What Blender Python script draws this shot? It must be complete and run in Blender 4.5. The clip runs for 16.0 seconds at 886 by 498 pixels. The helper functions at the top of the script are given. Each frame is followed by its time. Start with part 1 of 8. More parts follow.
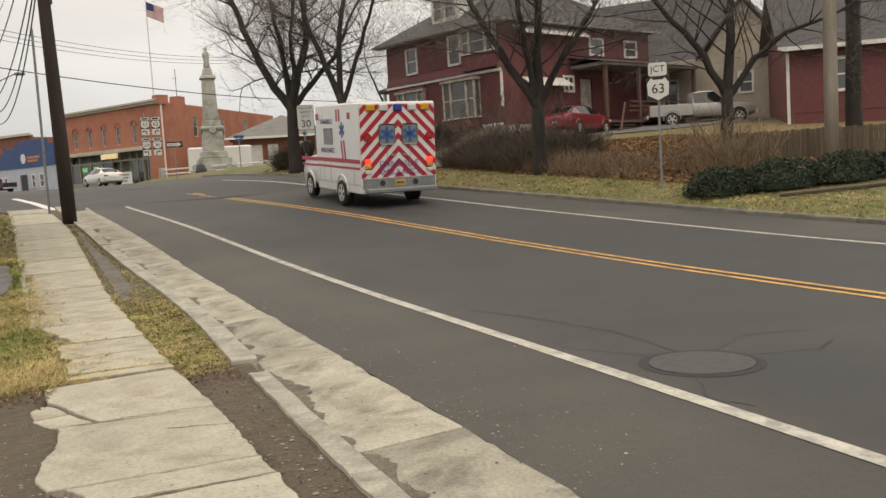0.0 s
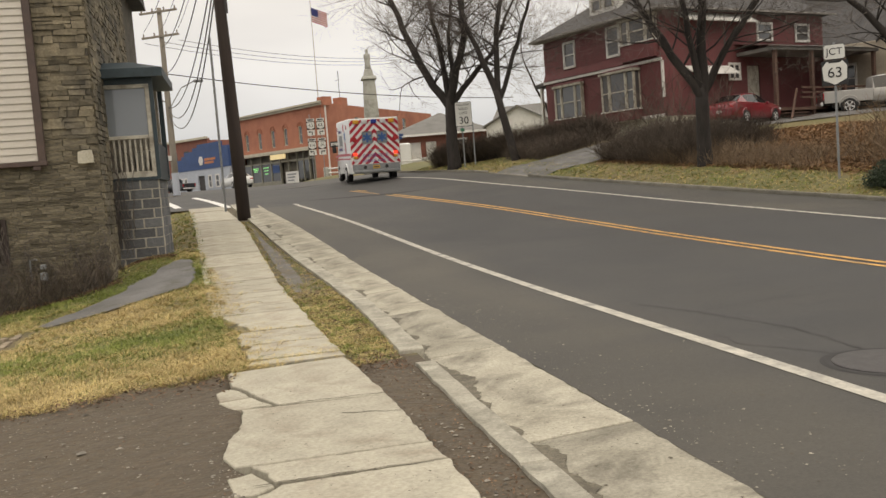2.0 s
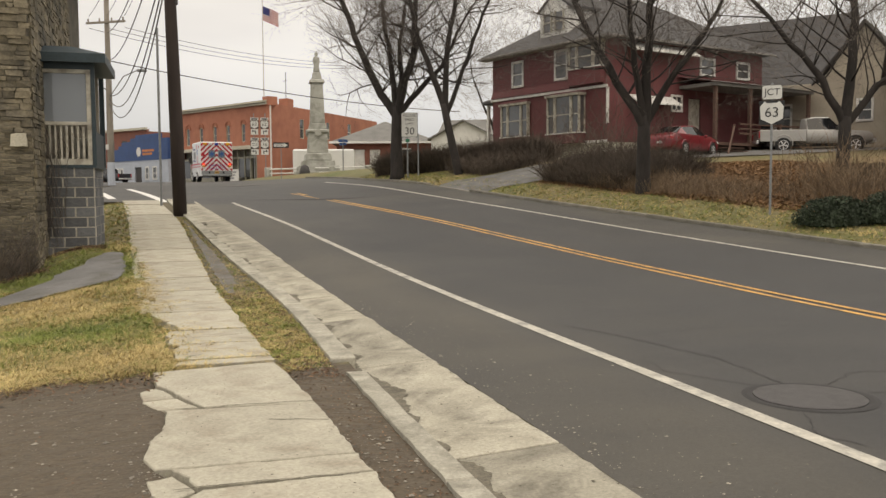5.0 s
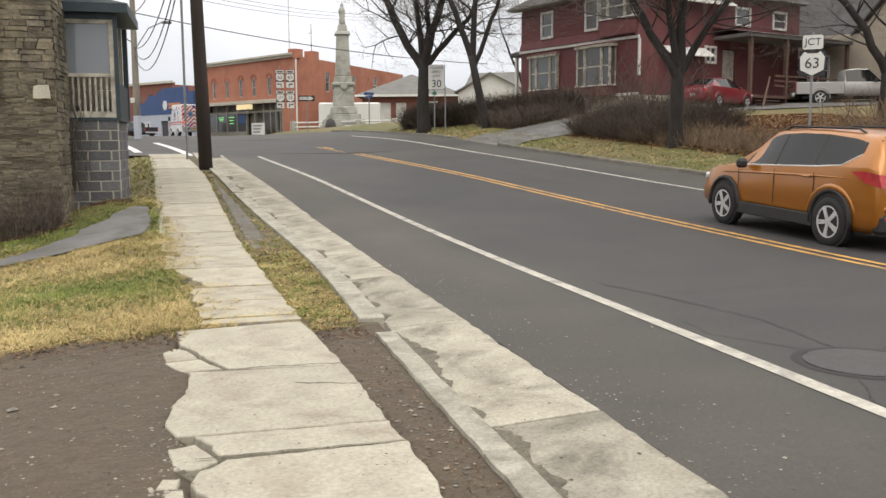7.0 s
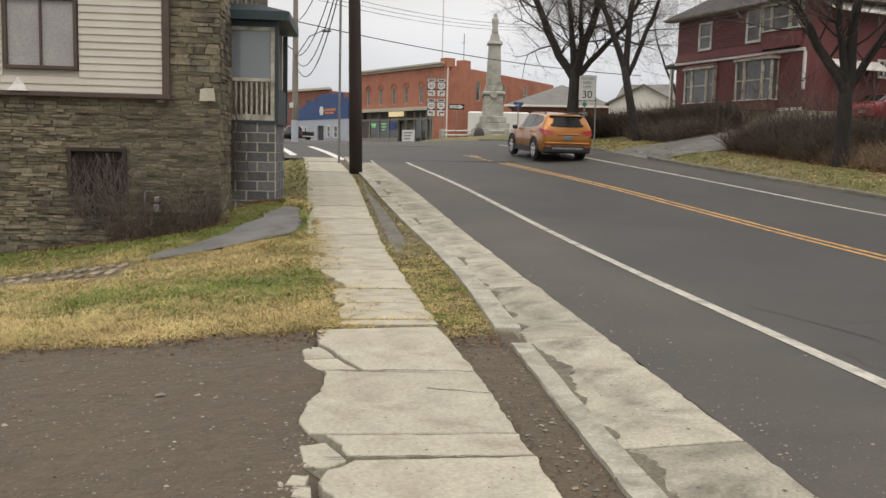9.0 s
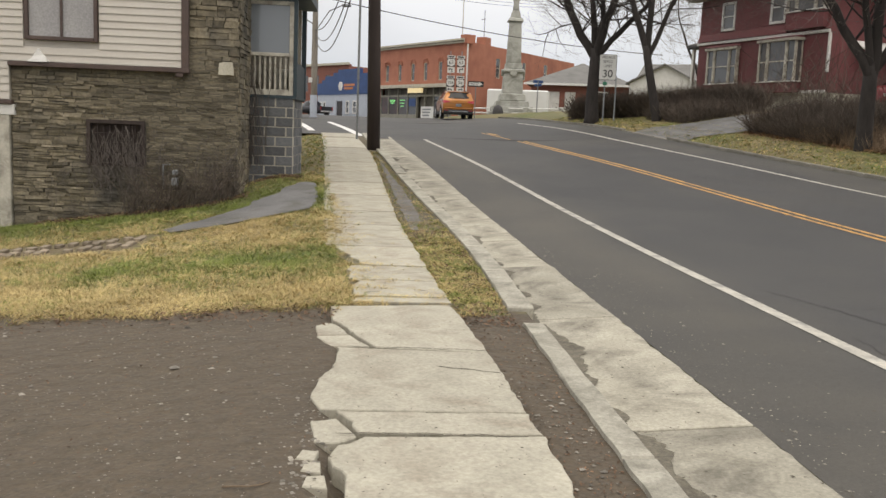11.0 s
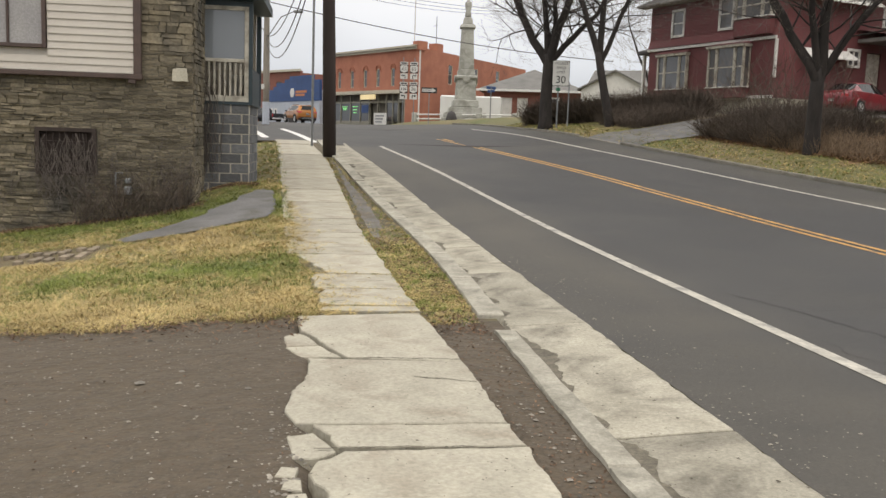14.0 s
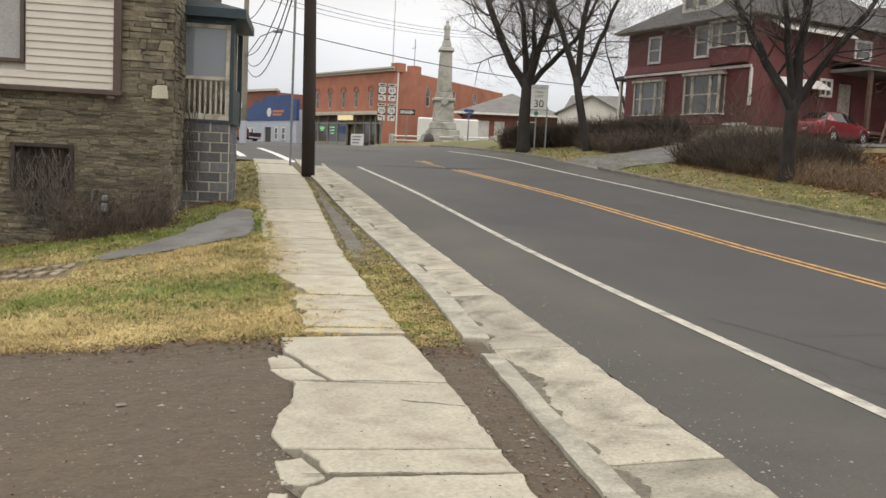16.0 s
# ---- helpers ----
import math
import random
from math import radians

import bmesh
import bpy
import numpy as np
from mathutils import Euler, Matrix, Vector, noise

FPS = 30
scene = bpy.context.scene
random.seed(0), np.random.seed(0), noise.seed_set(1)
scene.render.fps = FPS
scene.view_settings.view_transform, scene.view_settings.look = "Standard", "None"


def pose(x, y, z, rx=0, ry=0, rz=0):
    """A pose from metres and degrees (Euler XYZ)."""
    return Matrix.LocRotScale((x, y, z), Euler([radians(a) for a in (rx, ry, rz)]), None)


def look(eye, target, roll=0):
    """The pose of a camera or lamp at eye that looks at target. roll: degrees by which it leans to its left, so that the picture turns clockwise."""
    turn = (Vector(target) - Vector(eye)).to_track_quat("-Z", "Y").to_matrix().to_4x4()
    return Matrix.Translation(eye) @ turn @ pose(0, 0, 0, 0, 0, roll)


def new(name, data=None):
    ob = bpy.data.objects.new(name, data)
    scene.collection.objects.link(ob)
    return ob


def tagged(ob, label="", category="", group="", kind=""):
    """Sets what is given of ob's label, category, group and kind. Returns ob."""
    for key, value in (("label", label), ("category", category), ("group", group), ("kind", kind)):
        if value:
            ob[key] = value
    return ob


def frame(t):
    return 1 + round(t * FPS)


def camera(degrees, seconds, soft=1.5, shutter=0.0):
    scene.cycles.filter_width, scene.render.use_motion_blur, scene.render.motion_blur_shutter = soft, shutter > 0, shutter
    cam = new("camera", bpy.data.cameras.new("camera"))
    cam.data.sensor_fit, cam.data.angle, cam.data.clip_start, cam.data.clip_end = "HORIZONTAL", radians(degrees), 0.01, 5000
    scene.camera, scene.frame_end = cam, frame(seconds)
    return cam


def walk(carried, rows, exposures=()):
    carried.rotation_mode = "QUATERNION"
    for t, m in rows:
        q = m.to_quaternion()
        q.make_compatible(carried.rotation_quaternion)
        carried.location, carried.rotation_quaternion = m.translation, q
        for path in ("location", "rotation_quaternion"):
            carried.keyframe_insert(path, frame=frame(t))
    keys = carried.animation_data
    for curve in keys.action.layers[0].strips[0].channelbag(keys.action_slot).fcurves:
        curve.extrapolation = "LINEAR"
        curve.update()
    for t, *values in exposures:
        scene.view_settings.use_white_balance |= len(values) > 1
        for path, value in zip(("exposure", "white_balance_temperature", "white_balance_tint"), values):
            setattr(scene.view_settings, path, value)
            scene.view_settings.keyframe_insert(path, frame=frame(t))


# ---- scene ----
cam = camera(53.1, 16.0)
# the camera stands on the pavement and turns by hand
PATH = [
    (0, (0.156, -0.424, 1.663), (0.168, 1.569, 1.497), -3.5),
    (0.5, (0.13, -0.416, 1.657), (0.061, 1.576, 1.483), -2.9),
    (1, (0.109, -0.43, 1.658), (-0.021, 1.558, 1.492), -1.9),
    (1.5, (0.092, -0.447, 1.648), (-0.099, 1.537, 1.482), -1.8),
    (2, (0.074, -0.424, 1.629), (-0.263, 1.542, 1.478), -4.4),
    (2.5, (0.041, -0.394, 1.634), (-0.405, 1.553, 1.527), -6.9),
    (3, (0.041, -0.373, 1.64), (-0.264, 1.601, 1.532), -5.7),
    (3.2, (0.12, -0.556, 1.694), (-0.08, 1.432, 1.612), -4.9),
    (5.5, (-0.005, -0.376, 1.641), (-0.188, 1.609, 1.478), 0.6),
    (6, (-0.083, -0.314, 1.64), (-0.182, 1.671, 1.422), 0.2),
    (6.5, (-0.078, -0.216, 1.635), (-0.146, 1.759, 1.331), -0.4),
    (7, (-0.037, -0.091, 1.639), (-0.29, 1.879, 1.404), -0.3),
    (7.5, (-0.006, -0.033, 1.649), (-0.408, 1.917, 1.456), -0.8),
    (8, (-0.028, -0.024, 1.645), (-0.53, 1.902, 1.445), -0.3),
    (8.2, (-0.028, -0.001, 1.62), (-0.562, 1.915, 1.409), -0.2),
    (10.5, (-0.018, 0.0, 1.64), (-0.587, 1.905, 1.423), 2.9),
    (11, (-0.006, -0.001, 1.64), (-0.606, 1.888, 1.372), 2.3),
    (11.5, (-0.007, -0.005, 1.638), (-0.623, 1.877, 1.355), 2.1),
    (12, (-0.01, -0.01, 1.641), (-0.645, 1.865, 1.36), 1.9),
    (12.5, (-0.011, 0.016, 1.634), (-0.661, 1.885, 1.342), 1.8),
    (13, (-0.001, 0.004, 1.635), (-0.639, 1.877, 1.343), 1.5),
    (13.5, (-0.08, 0.043, 1.626), (-0.632, 1.948, 1.369), 2.4),
    (14, (-0.171, 0.066, 1.627), (-0.671, 1.986, 1.377), 2.0),
    (14.5, (-0.219, 0.056, 1.625), (-0.67, 1.989, 1.381), 2.7),
    (15, (-0.253, 0.065, 1.622), (-0.714, 1.996, 1.379), 3.1),
    (15.5, (-0.288, 0.093, 1.617), (-0.728, 2.03, 1.384), 2.8),
    (16, (-0.285, 0.099, 1.619), (-0.733, 2.038, 1.42), 2.9),
]
walk(cam, [(t, look(eye, target, roll)) for t, eye, target, roll in PATH],
     [(0.0, -0.22, 8240, 12), (3.2, -0.18, 8240, 12), (5.5, -0.19, 8300, 12), (6.5, 0.08, 7690, 12), (7.0, 0.12, 7440, 12), (7.5, -0.08, 7740, 12), (8.0, -0.16, 7640, 12), (10.5, -0.24, 7540, 12), (11.2, -0.05, 7490, 12), (12.5, 0.04, 7490, 12), (13.2, 0.0, 7490, 12), (14.0, -0.08, 7490, 12), (16.0, -0.02, 7540, 12)])

import functools

# ---- light: a bright overcast winter sky ----
world = bpy.data.worlds.new("sky")
scene.world = world
world.use_nodes = True
wn, wl = world.node_tree.nodes, world.node_tree.links
wn.clear()
w_out = wn.new("ShaderNodeOutputWorld")
w_bg = wn.new("ShaderNodeBackground")
w_sky = wn.new("ShaderNodeTexSky")
w_sky.sky_type = "NISHITA"
w_sky.sun_disc = False
w_sky.sun_elevation, w_sky.sun_rotation = radians(38), radians(-150)
w_co = wn.new("ShaderNodeTexCoord")
w_sep = wn.new("ShaderNodeSeparateXYZ")
wl.new(w_co.outputs["Generated"], w_sep.inputs[0])
w_ramp = wn.new("ShaderNodeValToRGB")
for i_, (pos, col) in enumerate(((0.0, (0.48, 0.565, 0.70)), (1.0, (2.2, 2.32, 2.5)), (0.07, (0.72, 0.81, 0.95)), (0.2, (1.0, 1.08, 1.21)))):
    e_ = w_ramp.color_ramp.elements[i_] if i_ < 2 else w_ramp.color_ramp.elements.new(pos)
    e_.position, e_.color = pos, (*col, 1)
wl.new(w_sep.outputs["Z"], w_ramp.inputs[0])
w_map = wn.new("ShaderNodeMapping")
w_map.inputs["Scale"].default_value = (1.2, 1.2, 5.0)
wl.new(w_co.outputs["Generated"], w_map.inputs[0])
w_noise = wn.new("ShaderNodeTexNoise")
w_noise.inputs["Scale"].default_value, w_noise.inputs["Detail"].default_value = 1.6, 4
wl.new(w_map.outputs[0], w_noise.inputs["Vector"])
w_var = wn.new("ShaderNodeMapRange")
w_var.inputs["From Min"].default_value, w_var.inputs["From Max"].default_value = 0.3, 0.7
w_var.inputs["To Min"].default_value, w_var.inputs["To Max"].default_value = 0.84, 1.1
wl.new(w_noise.outputs[0], w_var.inputs[0])
w_mul = wn.new("ShaderNodeVectorMath")
w_mul.operation = "MULTIPLY"
wl.new(w_ramp.outputs[0], w_mul.inputs[0])
wl.new(w_var.outputs[0], w_mul.inputs[1])
w_mix = wn.new("ShaderNodeMix")
w_mix.data_type = "RGBA"
w_mix.inputs["Factor"].default_value = 0.96
w_dim = wn.new("ShaderNodeVectorMath")
w_dim.operation = "SCALE"
w_dim.inputs["Scale"].default_value = 0.1
wl.new(w_sky.outputs[0], w_dim.inputs[0])
wl.new(w_dim.outputs[0], w_mix.inputs[6])
wl.new(w_mul.outputs[0], w_mix.inputs[7])
wl.new(w_mix.outputs[2], w_bg.inputs[0])
wl.new(w_bg.outputs[0], w_out.inputs[0])

sun = new("sun", bpy.data.lights.new("sun", "SUN"))
sun.data.energy, sun.data.angle, sun.data.color = 0.7, radians(30), (1.0, 0.96, 0.9)
sun.matrix_world = look((0, 0, 50), (-12, 30, 0))


# ---- materials ----
def mat(name, a, b=None, scale=6.0, rough=0.8, bump=0.0, metal=0.0, fine=60.0, fineamt=0.25, rnd=0.0, isl=0.0, stretch=(1, 1, 1), coat=0.0, stain=None, stainscale=0.7, spec=0.5):
    """Two colours mixed by coarse noise, a finer grain over them, stains, and relief, in metres of the thing's own space."""
    m = bpy.data.materials.new(name)
    m.use_nodes = True
    nt = m.node_tree
    n, l = nt.nodes, nt.links
    bs = n["Principled BSDF"]
    b = b or tuple(c * 0.75 for c in a)
    co = n.new("ShaderNodeTexCoord")
    mp = n.new("ShaderNodeMapping")
    mp.inputs["Scale"].default_value = stretch
    l.new(co.outputs["Object"], mp.inputs[0])
    vec = mp.outputs[0]
    n1 = n.new("ShaderNodeTexNoise")
    n1.inputs["Scale"].default_value, n1.inputs["Detail"].default_value = scale, 5
    n2 = n.new("ShaderNodeTexNoise")
    n2.inputs["Scale"].default_value, n2.inputs["Detail"].default_value = fine * 0.5, 6
    n2.inputs["Roughness"].default_value = 0.68
    for k in (n1, n2):
        l.new(vec, k.inputs["Vector"])
    r1 = n.new("ShaderNodeMapRange")
    r1.inputs["From Min"].default_value, r1.inputs["From Max"].default_value = 0.3, 0.7
    l.new(n1.outputs[0], r1.inputs[0])
    mx = n.new("ShaderNodeMix")
    mx.data_type = "RGBA"
    mx.inputs[6].default_value, mx.inputs[7].default_value = (*a, 1), (*b, 1)
    l.new(r1.outputs[0], mx.inputs[0])
    col = mx.outputs[2]
    if stain:
        n3 = n.new("ShaderNodeTexNoise")
        n3.inputs["Scale"].default_value, n3.inputs["Detail"].default_value = stainscale, 8
        n3.inputs["Roughness"].default_value, n3.inputs["Distortion"].default_value = 0.62, 0.5
        l.new(vec, n3.inputs["Vector"])
        r3 = n.new("ShaderNodeMapRange")
        r3.inputs["From Min"].default_value, r3.inputs["From Max"].default_value = 0.47, 0.68
        l.new(n3.outputs[0], r3.inputs[0])
        m3 = n.new("ShaderNodeMix")
        m3.data_type = "RGBA"
        m3.inputs[7].default_value = (*stain, 1)
        l.new(r3.outputs[0], m3.inputs[0])
        l.new(col, m3.inputs[6])
        col = m3.outputs[2]
    val = n.new("ShaderNodeMapRange")
    val.inputs["From Min"].default_value, val.inputs["From Max"].default_value = 0.25, 0.75
    val.inputs["To Min"].default_value, val.inputs["To Max"].default_value = 1 - fineamt, 1 + fineamt
    l.new(n2.outputs[0], val.inputs[0])
    last = val.outputs[0]
    for amount, node, sock in ((rnd, "ShaderNodeObjectInfo", "Random"), (isl, "ShaderNodeNewGeometry", "Random Per Island")):
        if amount:
            oi = n.new(node)
            rr = n.new("ShaderNodeMapRange")
            rr.inputs["To Min"].default_value, rr.inputs["To Max"].default_value = 1 - amount, 1 + amount
            l.new(oi.outputs[sock], rr.inputs[0])
            mu = n.new("ShaderNodeMath")
            mu.operation = "MULTIPLY"
            l.new(last, mu.inputs[0])
            l.new(rr.outputs[0], mu.inputs[1])
            last = mu.outputs[0]
    vm = n.new("ShaderNodeVectorMath")
    vm.operation = "MULTIPLY"
    l.new(col, vm.inputs[0])
    l.new(last, vm.inputs[1])
    l.new(vm.outputs[0], bs.inputs["Base Color"])
    bs.inputs["Roughness"].default_value, bs.inputs["Metallic"].default_value = rough, metal
    bs.inputs["Specular IOR Level"].default_value = spec
    bs.inputs["Coat Weight"].default_value = coat
    bs.inputs["Coat Roughness"].default_value = 0.08
    if bump:
        bp = n.new("ShaderNodeBump")
        bp.inputs["Strength"].default_value, bp.inputs["Distance"].default_value = min(1, bump), 0.01
        l.new(n2.outputs[0], bp.inputs["Height"])
        l.new(bp.outputs[0], bs.inputs["Normal"])
    return m


def glass(name, tint=(0.075, 0.078, 0.082), rough=0.05):
    m = mat(name, tint, tint, rough=rough, fineamt=0.0)
    m.node_tree.nodes["Principled BSDF"].inputs["Specular IOR Level"].default_value = 0.9
    return m


def glow(name, col, strength):
    m = bpy.data.materials.new(name)
    m.use_nodes = True
    bs = m.node_tree.nodes["Principled BSDF"]
    bs.inputs["Base Color"].default_value = (*col, 1)
    bs.inputs["Emission Color"].default_value, bs.inputs["Emission Strength"].default_value = (*col, 1), strength
    return m


M_ASPHALT = mat("asphalt", (0.0345, 0.0337, 0.0335), (0.0262, 0.0258, 0.026), scale=0.5, rough=0.75, bump=0.35, fine=90, fineamt=0.3, stain=(0.05, 0.047, 0.043), stainscale=0.12)
M_ASPHALT_OLD = mat("old_asphalt", (0.165, 0.162, 0.16), (0.105, 0.103, 0.1), scale=1.5, rough=0.85, bump=0.5, fine=70, fineamt=0.3, stain=(0.09, 0.085, 0.07), stainscale=1.4)
M_CONCRETE = mat("pavement_concrete", (0.405, 0.378, 0.305), (0.318, 0.297, 0.238), scale=3.4, rough=0.92, bump=0.5, fine=70, fineamt=0.26, rnd=0.1, stain=(0.255, 0.218, 0.168), stainscale=1.5)
M_KERB = mat("kerb_concrete", (0.4, 0.378, 0.315), (0.29, 0.272, 0.222), scale=3.6, rough=0.92, bump=0.5, fine=80, fineamt=0.32, rnd=0.12, stain=(0.19, 0.18, 0.145), stainscale=2.7)
M_GUTTER = mat("gutter_concrete", (0.39, 0.365, 0.297), (0.262, 0.242, 0.19), scale=1.9, rough=0.92, bump=0.5, fine=80, fineamt=0.32, rnd=0.13, stain=(0.105, 0.094, 0.073), stainscale=1.15)
M_KERB_OLD = mat("crumbled_kerb_concrete", (0.21, 0.197, 0.165), (0.14, 0.131, 0.108), scale=2.0, rough=0.95, bump=0.6, fine=70, fineamt=0.3, rnd=0.2, stain=(0.085, 0.078, 0.062), stainscale=1.3)
M_WHITE_LINE = mat("road_paint_white", (0.46, 0.435, 0.375), (0.34, 0.32, 0.275), scale=5, rough=0.7, fine=50, fineamt=0.3, stain=(0.2, 0.195, 0.18), stainscale=4)
M_YELLOW_LINE = mat("road_paint_yellow", (0.6, 0.32, 0.07), (0.44, 0.24, 0.07), scale=5, rough=0.7, fine=50, fineamt=0.25, stain=(0.22, 0.14, 0.07), stainscale=3)
M_IRON = mat("cast_iron", (0.075, 0.07, 0.07), (0.055, 0.052, 0.052), scale=8, rough=0.7, metal=0.3, bump=0.4)
M_STONE = mat("rubble_stone", (0.222, 0.188, 0.13), (0.132, 0.113, 0.08), scale=5, rough=0.92, bump=0.6, fine=45, fineamt=0.4, rnd=0.36, stain=(0.065, 0.06, 0.05), stainscale=0.9)
M_STONES = mat("rubble_stone_joined", (0.222, 0.188, 0.13), (0.132, 0.113, 0.08), scale=5, rough=0.92, bump=0.6, fine=45, fineamt=0.4, isl=0.36, stain=(0.065, 0.06, 0.05), stainscale=0.9)
M_MORTAR = mat("mortar", (0.12, 0.108, 0.085), (0.07, 0.062, 0.05), scale=3, rough=0.95, bump=0.6)
M_SIDING = mat("beige_siding", (0.52, 0.485, 0.43), (0.47, 0.435, 0.385), scale=1.5, rough=0.6, fine=30, fineamt=0.05)
M_BROWN_TRIM = mat("brown_metal_trim", (0.085, 0.055, 0.045), (0.06, 0.04, 0.035), scale=4, rough=0.6)
M_BLOCK = mat("concrete_block", (0.135, 0.14, 0.145), (0.09, 0.094, 0.1), scale=4, rough=0.92, bump=0.5, fine=110, fineamt=0.2, rnd=0.28)
M_BLOCK_JOINT = mat("block_mortar", (0.4, 0.375, 0.32), (0.29, 0.27, 0.23), scale=5, rough=0.95)
M_WHITE_WOOD = mat("weathered_white_paint", (0.52, 0.49, 0.42), (0.38, 0.355, 0.3), scale=4, rough=0.7, fine=50, fineamt=0.15, stain=(0.22, 0.2, 0.165), stainscale=3)
M_TEAL = mat("dark_teal_paint", (0.025, 0.045, 0.055), (0.018, 0.033, 0.04), scale=5, rough=0.5)
M_ROOF_DARK = mat("dark_shingle", (0.08, 0.077, 0.078), (0.055, 0.053, 0.054), scale=3, rough=0.9, bump=0.5, fine=30)
M_GLASS = glass("window_glass")
M_BRICK = mat("orange_brick", (0.41, 0.165, 0.105), (0.34, 0.13, 0.082), scale=1.2, rough=0.9, fine=14, fineamt=0.14, stain=(0.27, 0.1, 0.065), stainscale=0.25)
M_BRICK_OLD = mat("dull_brick", (0.23, 0.085, 0.06), (0.17, 0.07, 0.055), scale=0.8, rough=0.9, fine=10, fineamt=0.15)
M_CREAM = mat("cream_cornice", (0.5, 0.47, 0.38), (0.4, 0.37, 0.3), scale=2, rough=0.8)
M_BLUE = mat("blue_parapet", (0.024, 0.068, 0.195), (0.02, 0.054, 0.155), scale=1, rough=0.6)
M_GREY_WALL = mat("grey_painted_wall", (0.42, 0.455, 0.51), (0.36, 0.39, 0.44), scale=1, rough=0.8)
M_GRANITE = mat("pale_granite", (0.42, 0.42, 0.38), (0.3, 0.3, 0.27), scale=1.5, rough=0.85, bump=0.2, stain=(0.2, 0.2, 0.17), stainscale=1.2)
M_RED_WALL = mat("dark_red_siding", (0.15, 0.044, 0.046), (0.118, 0.037, 0.038), scale=1, rough=0.8, fine=12, fineamt=0.12)
M_WHITE = mat("white_paint", (0.66, 0.65, 0.62), (0.56, 0.55, 0.52), scale=3, rough=0.6, fine=20, fineamt=0.06)
M_TAN = mat("tan_siding", (0.36, 0.315, 0.25), (0.3, 0.26, 0.21), scale=1, rough=0.8)
M_BARK = mat("bark", (0.034, 0.028, 0.025), (0.018, 0.015, 0.0135), scale=6, rough=0.95, bump=0.9, fine=30, fineamt=0.35, stretch=(1, 1, 0.25))
M_TWIG = mat("twig", (0.14, 0.12, 0.106), (0.096, 0.082, 0.073), scale=3, rough=0.95)
M_POLE = mat("tarred_wood", (0.05, 0.036, 0.03), (0.028, 0.02, 0.018), scale=5, rough=0.9, bump=0.5, stretch=(1, 1, 0.1), fine=40)
M_POLE_PALE = mat("weathered_pole", (0.27, 0.24, 0.2), (0.2, 0.175, 0.145), scale=5, rough=0.9, bump=0.5, stretch=(1, 1, 0.1), fine=40)
M_WIRE = mat("black_cable", (0.012, 0.012, 0.013), rough=0.6)
M_PAINT_W = mat("white_vehicle_paint", (0.66, 0.66, 0.64), (0.6, 0.6, 0.58), scale=1, rough=0.3, coat=0.6, fineamt=0.04)
M_STEEL = mat("galvanised_steel", (0.27, 0.28, 0.285), (0.2, 0.21, 0.215), scale=6, rough=0.5, metal=0.6)


# ---- the lie of the land: s runs up the street, l to its right ----
AX = radians(22)


def W(s, l, z=0.0):
    return Vector((-math.sin(AX) * s + math.cos(AX) * l, math.cos(AX) * s + math.sin(AX) * l, z))


def SL(x, y):
    return -math.sin(AX) * x + math.cos(AX) * y, math.cos(AX) * x + math.sin(AX) * y


@functools.lru_cache(maxsize=None)
def glide(s, xs, ys, half=3.0):
    return float(np.interp([s + k * half / 3 for k in range(-3, 4)], xs, ys).mean())


def rise(s):
    return glide(s, (-90, 0, 8, 14, 20, 26, 39, 50, 60, 75, 100, 140), (-1.2, 0, 0, 0.1, 0.42, 0.87, 1.58, 1.97, 2.2, 2.47, 2.7, 2.75))


def mid(s):
    return glide(s, (-90, -20, 0, 9, 12.4, 16.2, 21, 24.4, 30, 36, 39, 60), (2.0, 7.4, 8.5, 8.6, 8.75, 8.5, 7.95, 7.3, 6.3, 5.25, 4.75, 1.3))


def left_line(s):
    return glide(s, (-90, -20, 0, 7, 14, 17, 22, 27, 35), (-2.6, 2.8, 3.95, 4.02, 3.8, 3.55, 3.13, 2.45, 1.5))


def right_line(s):
    return glide(s, (-90, -20, 0, 13.6, 16, 18.3, 20.5, 25, 33, 40, 50), (6.2, 11.6, 12.8, 13.08, 13.0, 12.62, 12.08, 11.05, 9.42, 8.3, 6.8))


def right_kerb(s):
    return glide(s, (-90, -20, 0, 14, 17.5, 20.8, 24, 27.1, 30, 38, 46, 56, 62, 67, 84), (9.0, 14.4, 15.6, 15.85, 15.45, 14.6, 13.6, 12.6, 11.9, 10.4, 9.1, 8.3, 6.6, 4.6, 5.0))


def gutter_edge(s):
    return glide(s, (-90, -20, 0, 6, 11, 14.6, 19.4, 24.6, 30, 34), (-4.2, 1.2, 2.3, 2.3, 2.2, 2.03, 1.73, 1.28, 0.75, 0.4), 1.5)


def kerb_face(s):
    return glide(s, (-90, -20, 0, 4.3, 7.3, 9.9, 12.6, 15, 19.8, 26.2, 34), (-5.1, 0.4, 1.44, 1.44, 1.42, 1.45, 1.38, 1.2, 0.77, 0.22, -0.45), 1.0)


def walk_right(s):
    return glide(s, (-90, -20, 0, 4.1, 6.5, 8.1, 10.5, 14.2, 18.1, 25, 37), (-5.6, -0.2, 0.92, 0.92, 0.85, 0.7, 0.56, 0.34, 0.18, -0.15, -1.2), 1.0)


def walk_left(s):
    return glide(s, (-90, -20, 0, 4.3, 7, 10.8, 14, 18, 23.4, 33.6, 37), (-6.8, -1.4, -0.25, -0.28, -0.4, -0.62, -0.8, -1.1, -1.4, -2.15, -2.47), 1.0)


def bank(s):
    return glide(s, (-90, 15, 25, 40, 60, 90), (0, 0, 0.02, 0.085, 0.06, 0.0))


def road_z(s, l):
    return rise(s) - 0.06 + bank(s) * max(l - mid(s), 0.0)


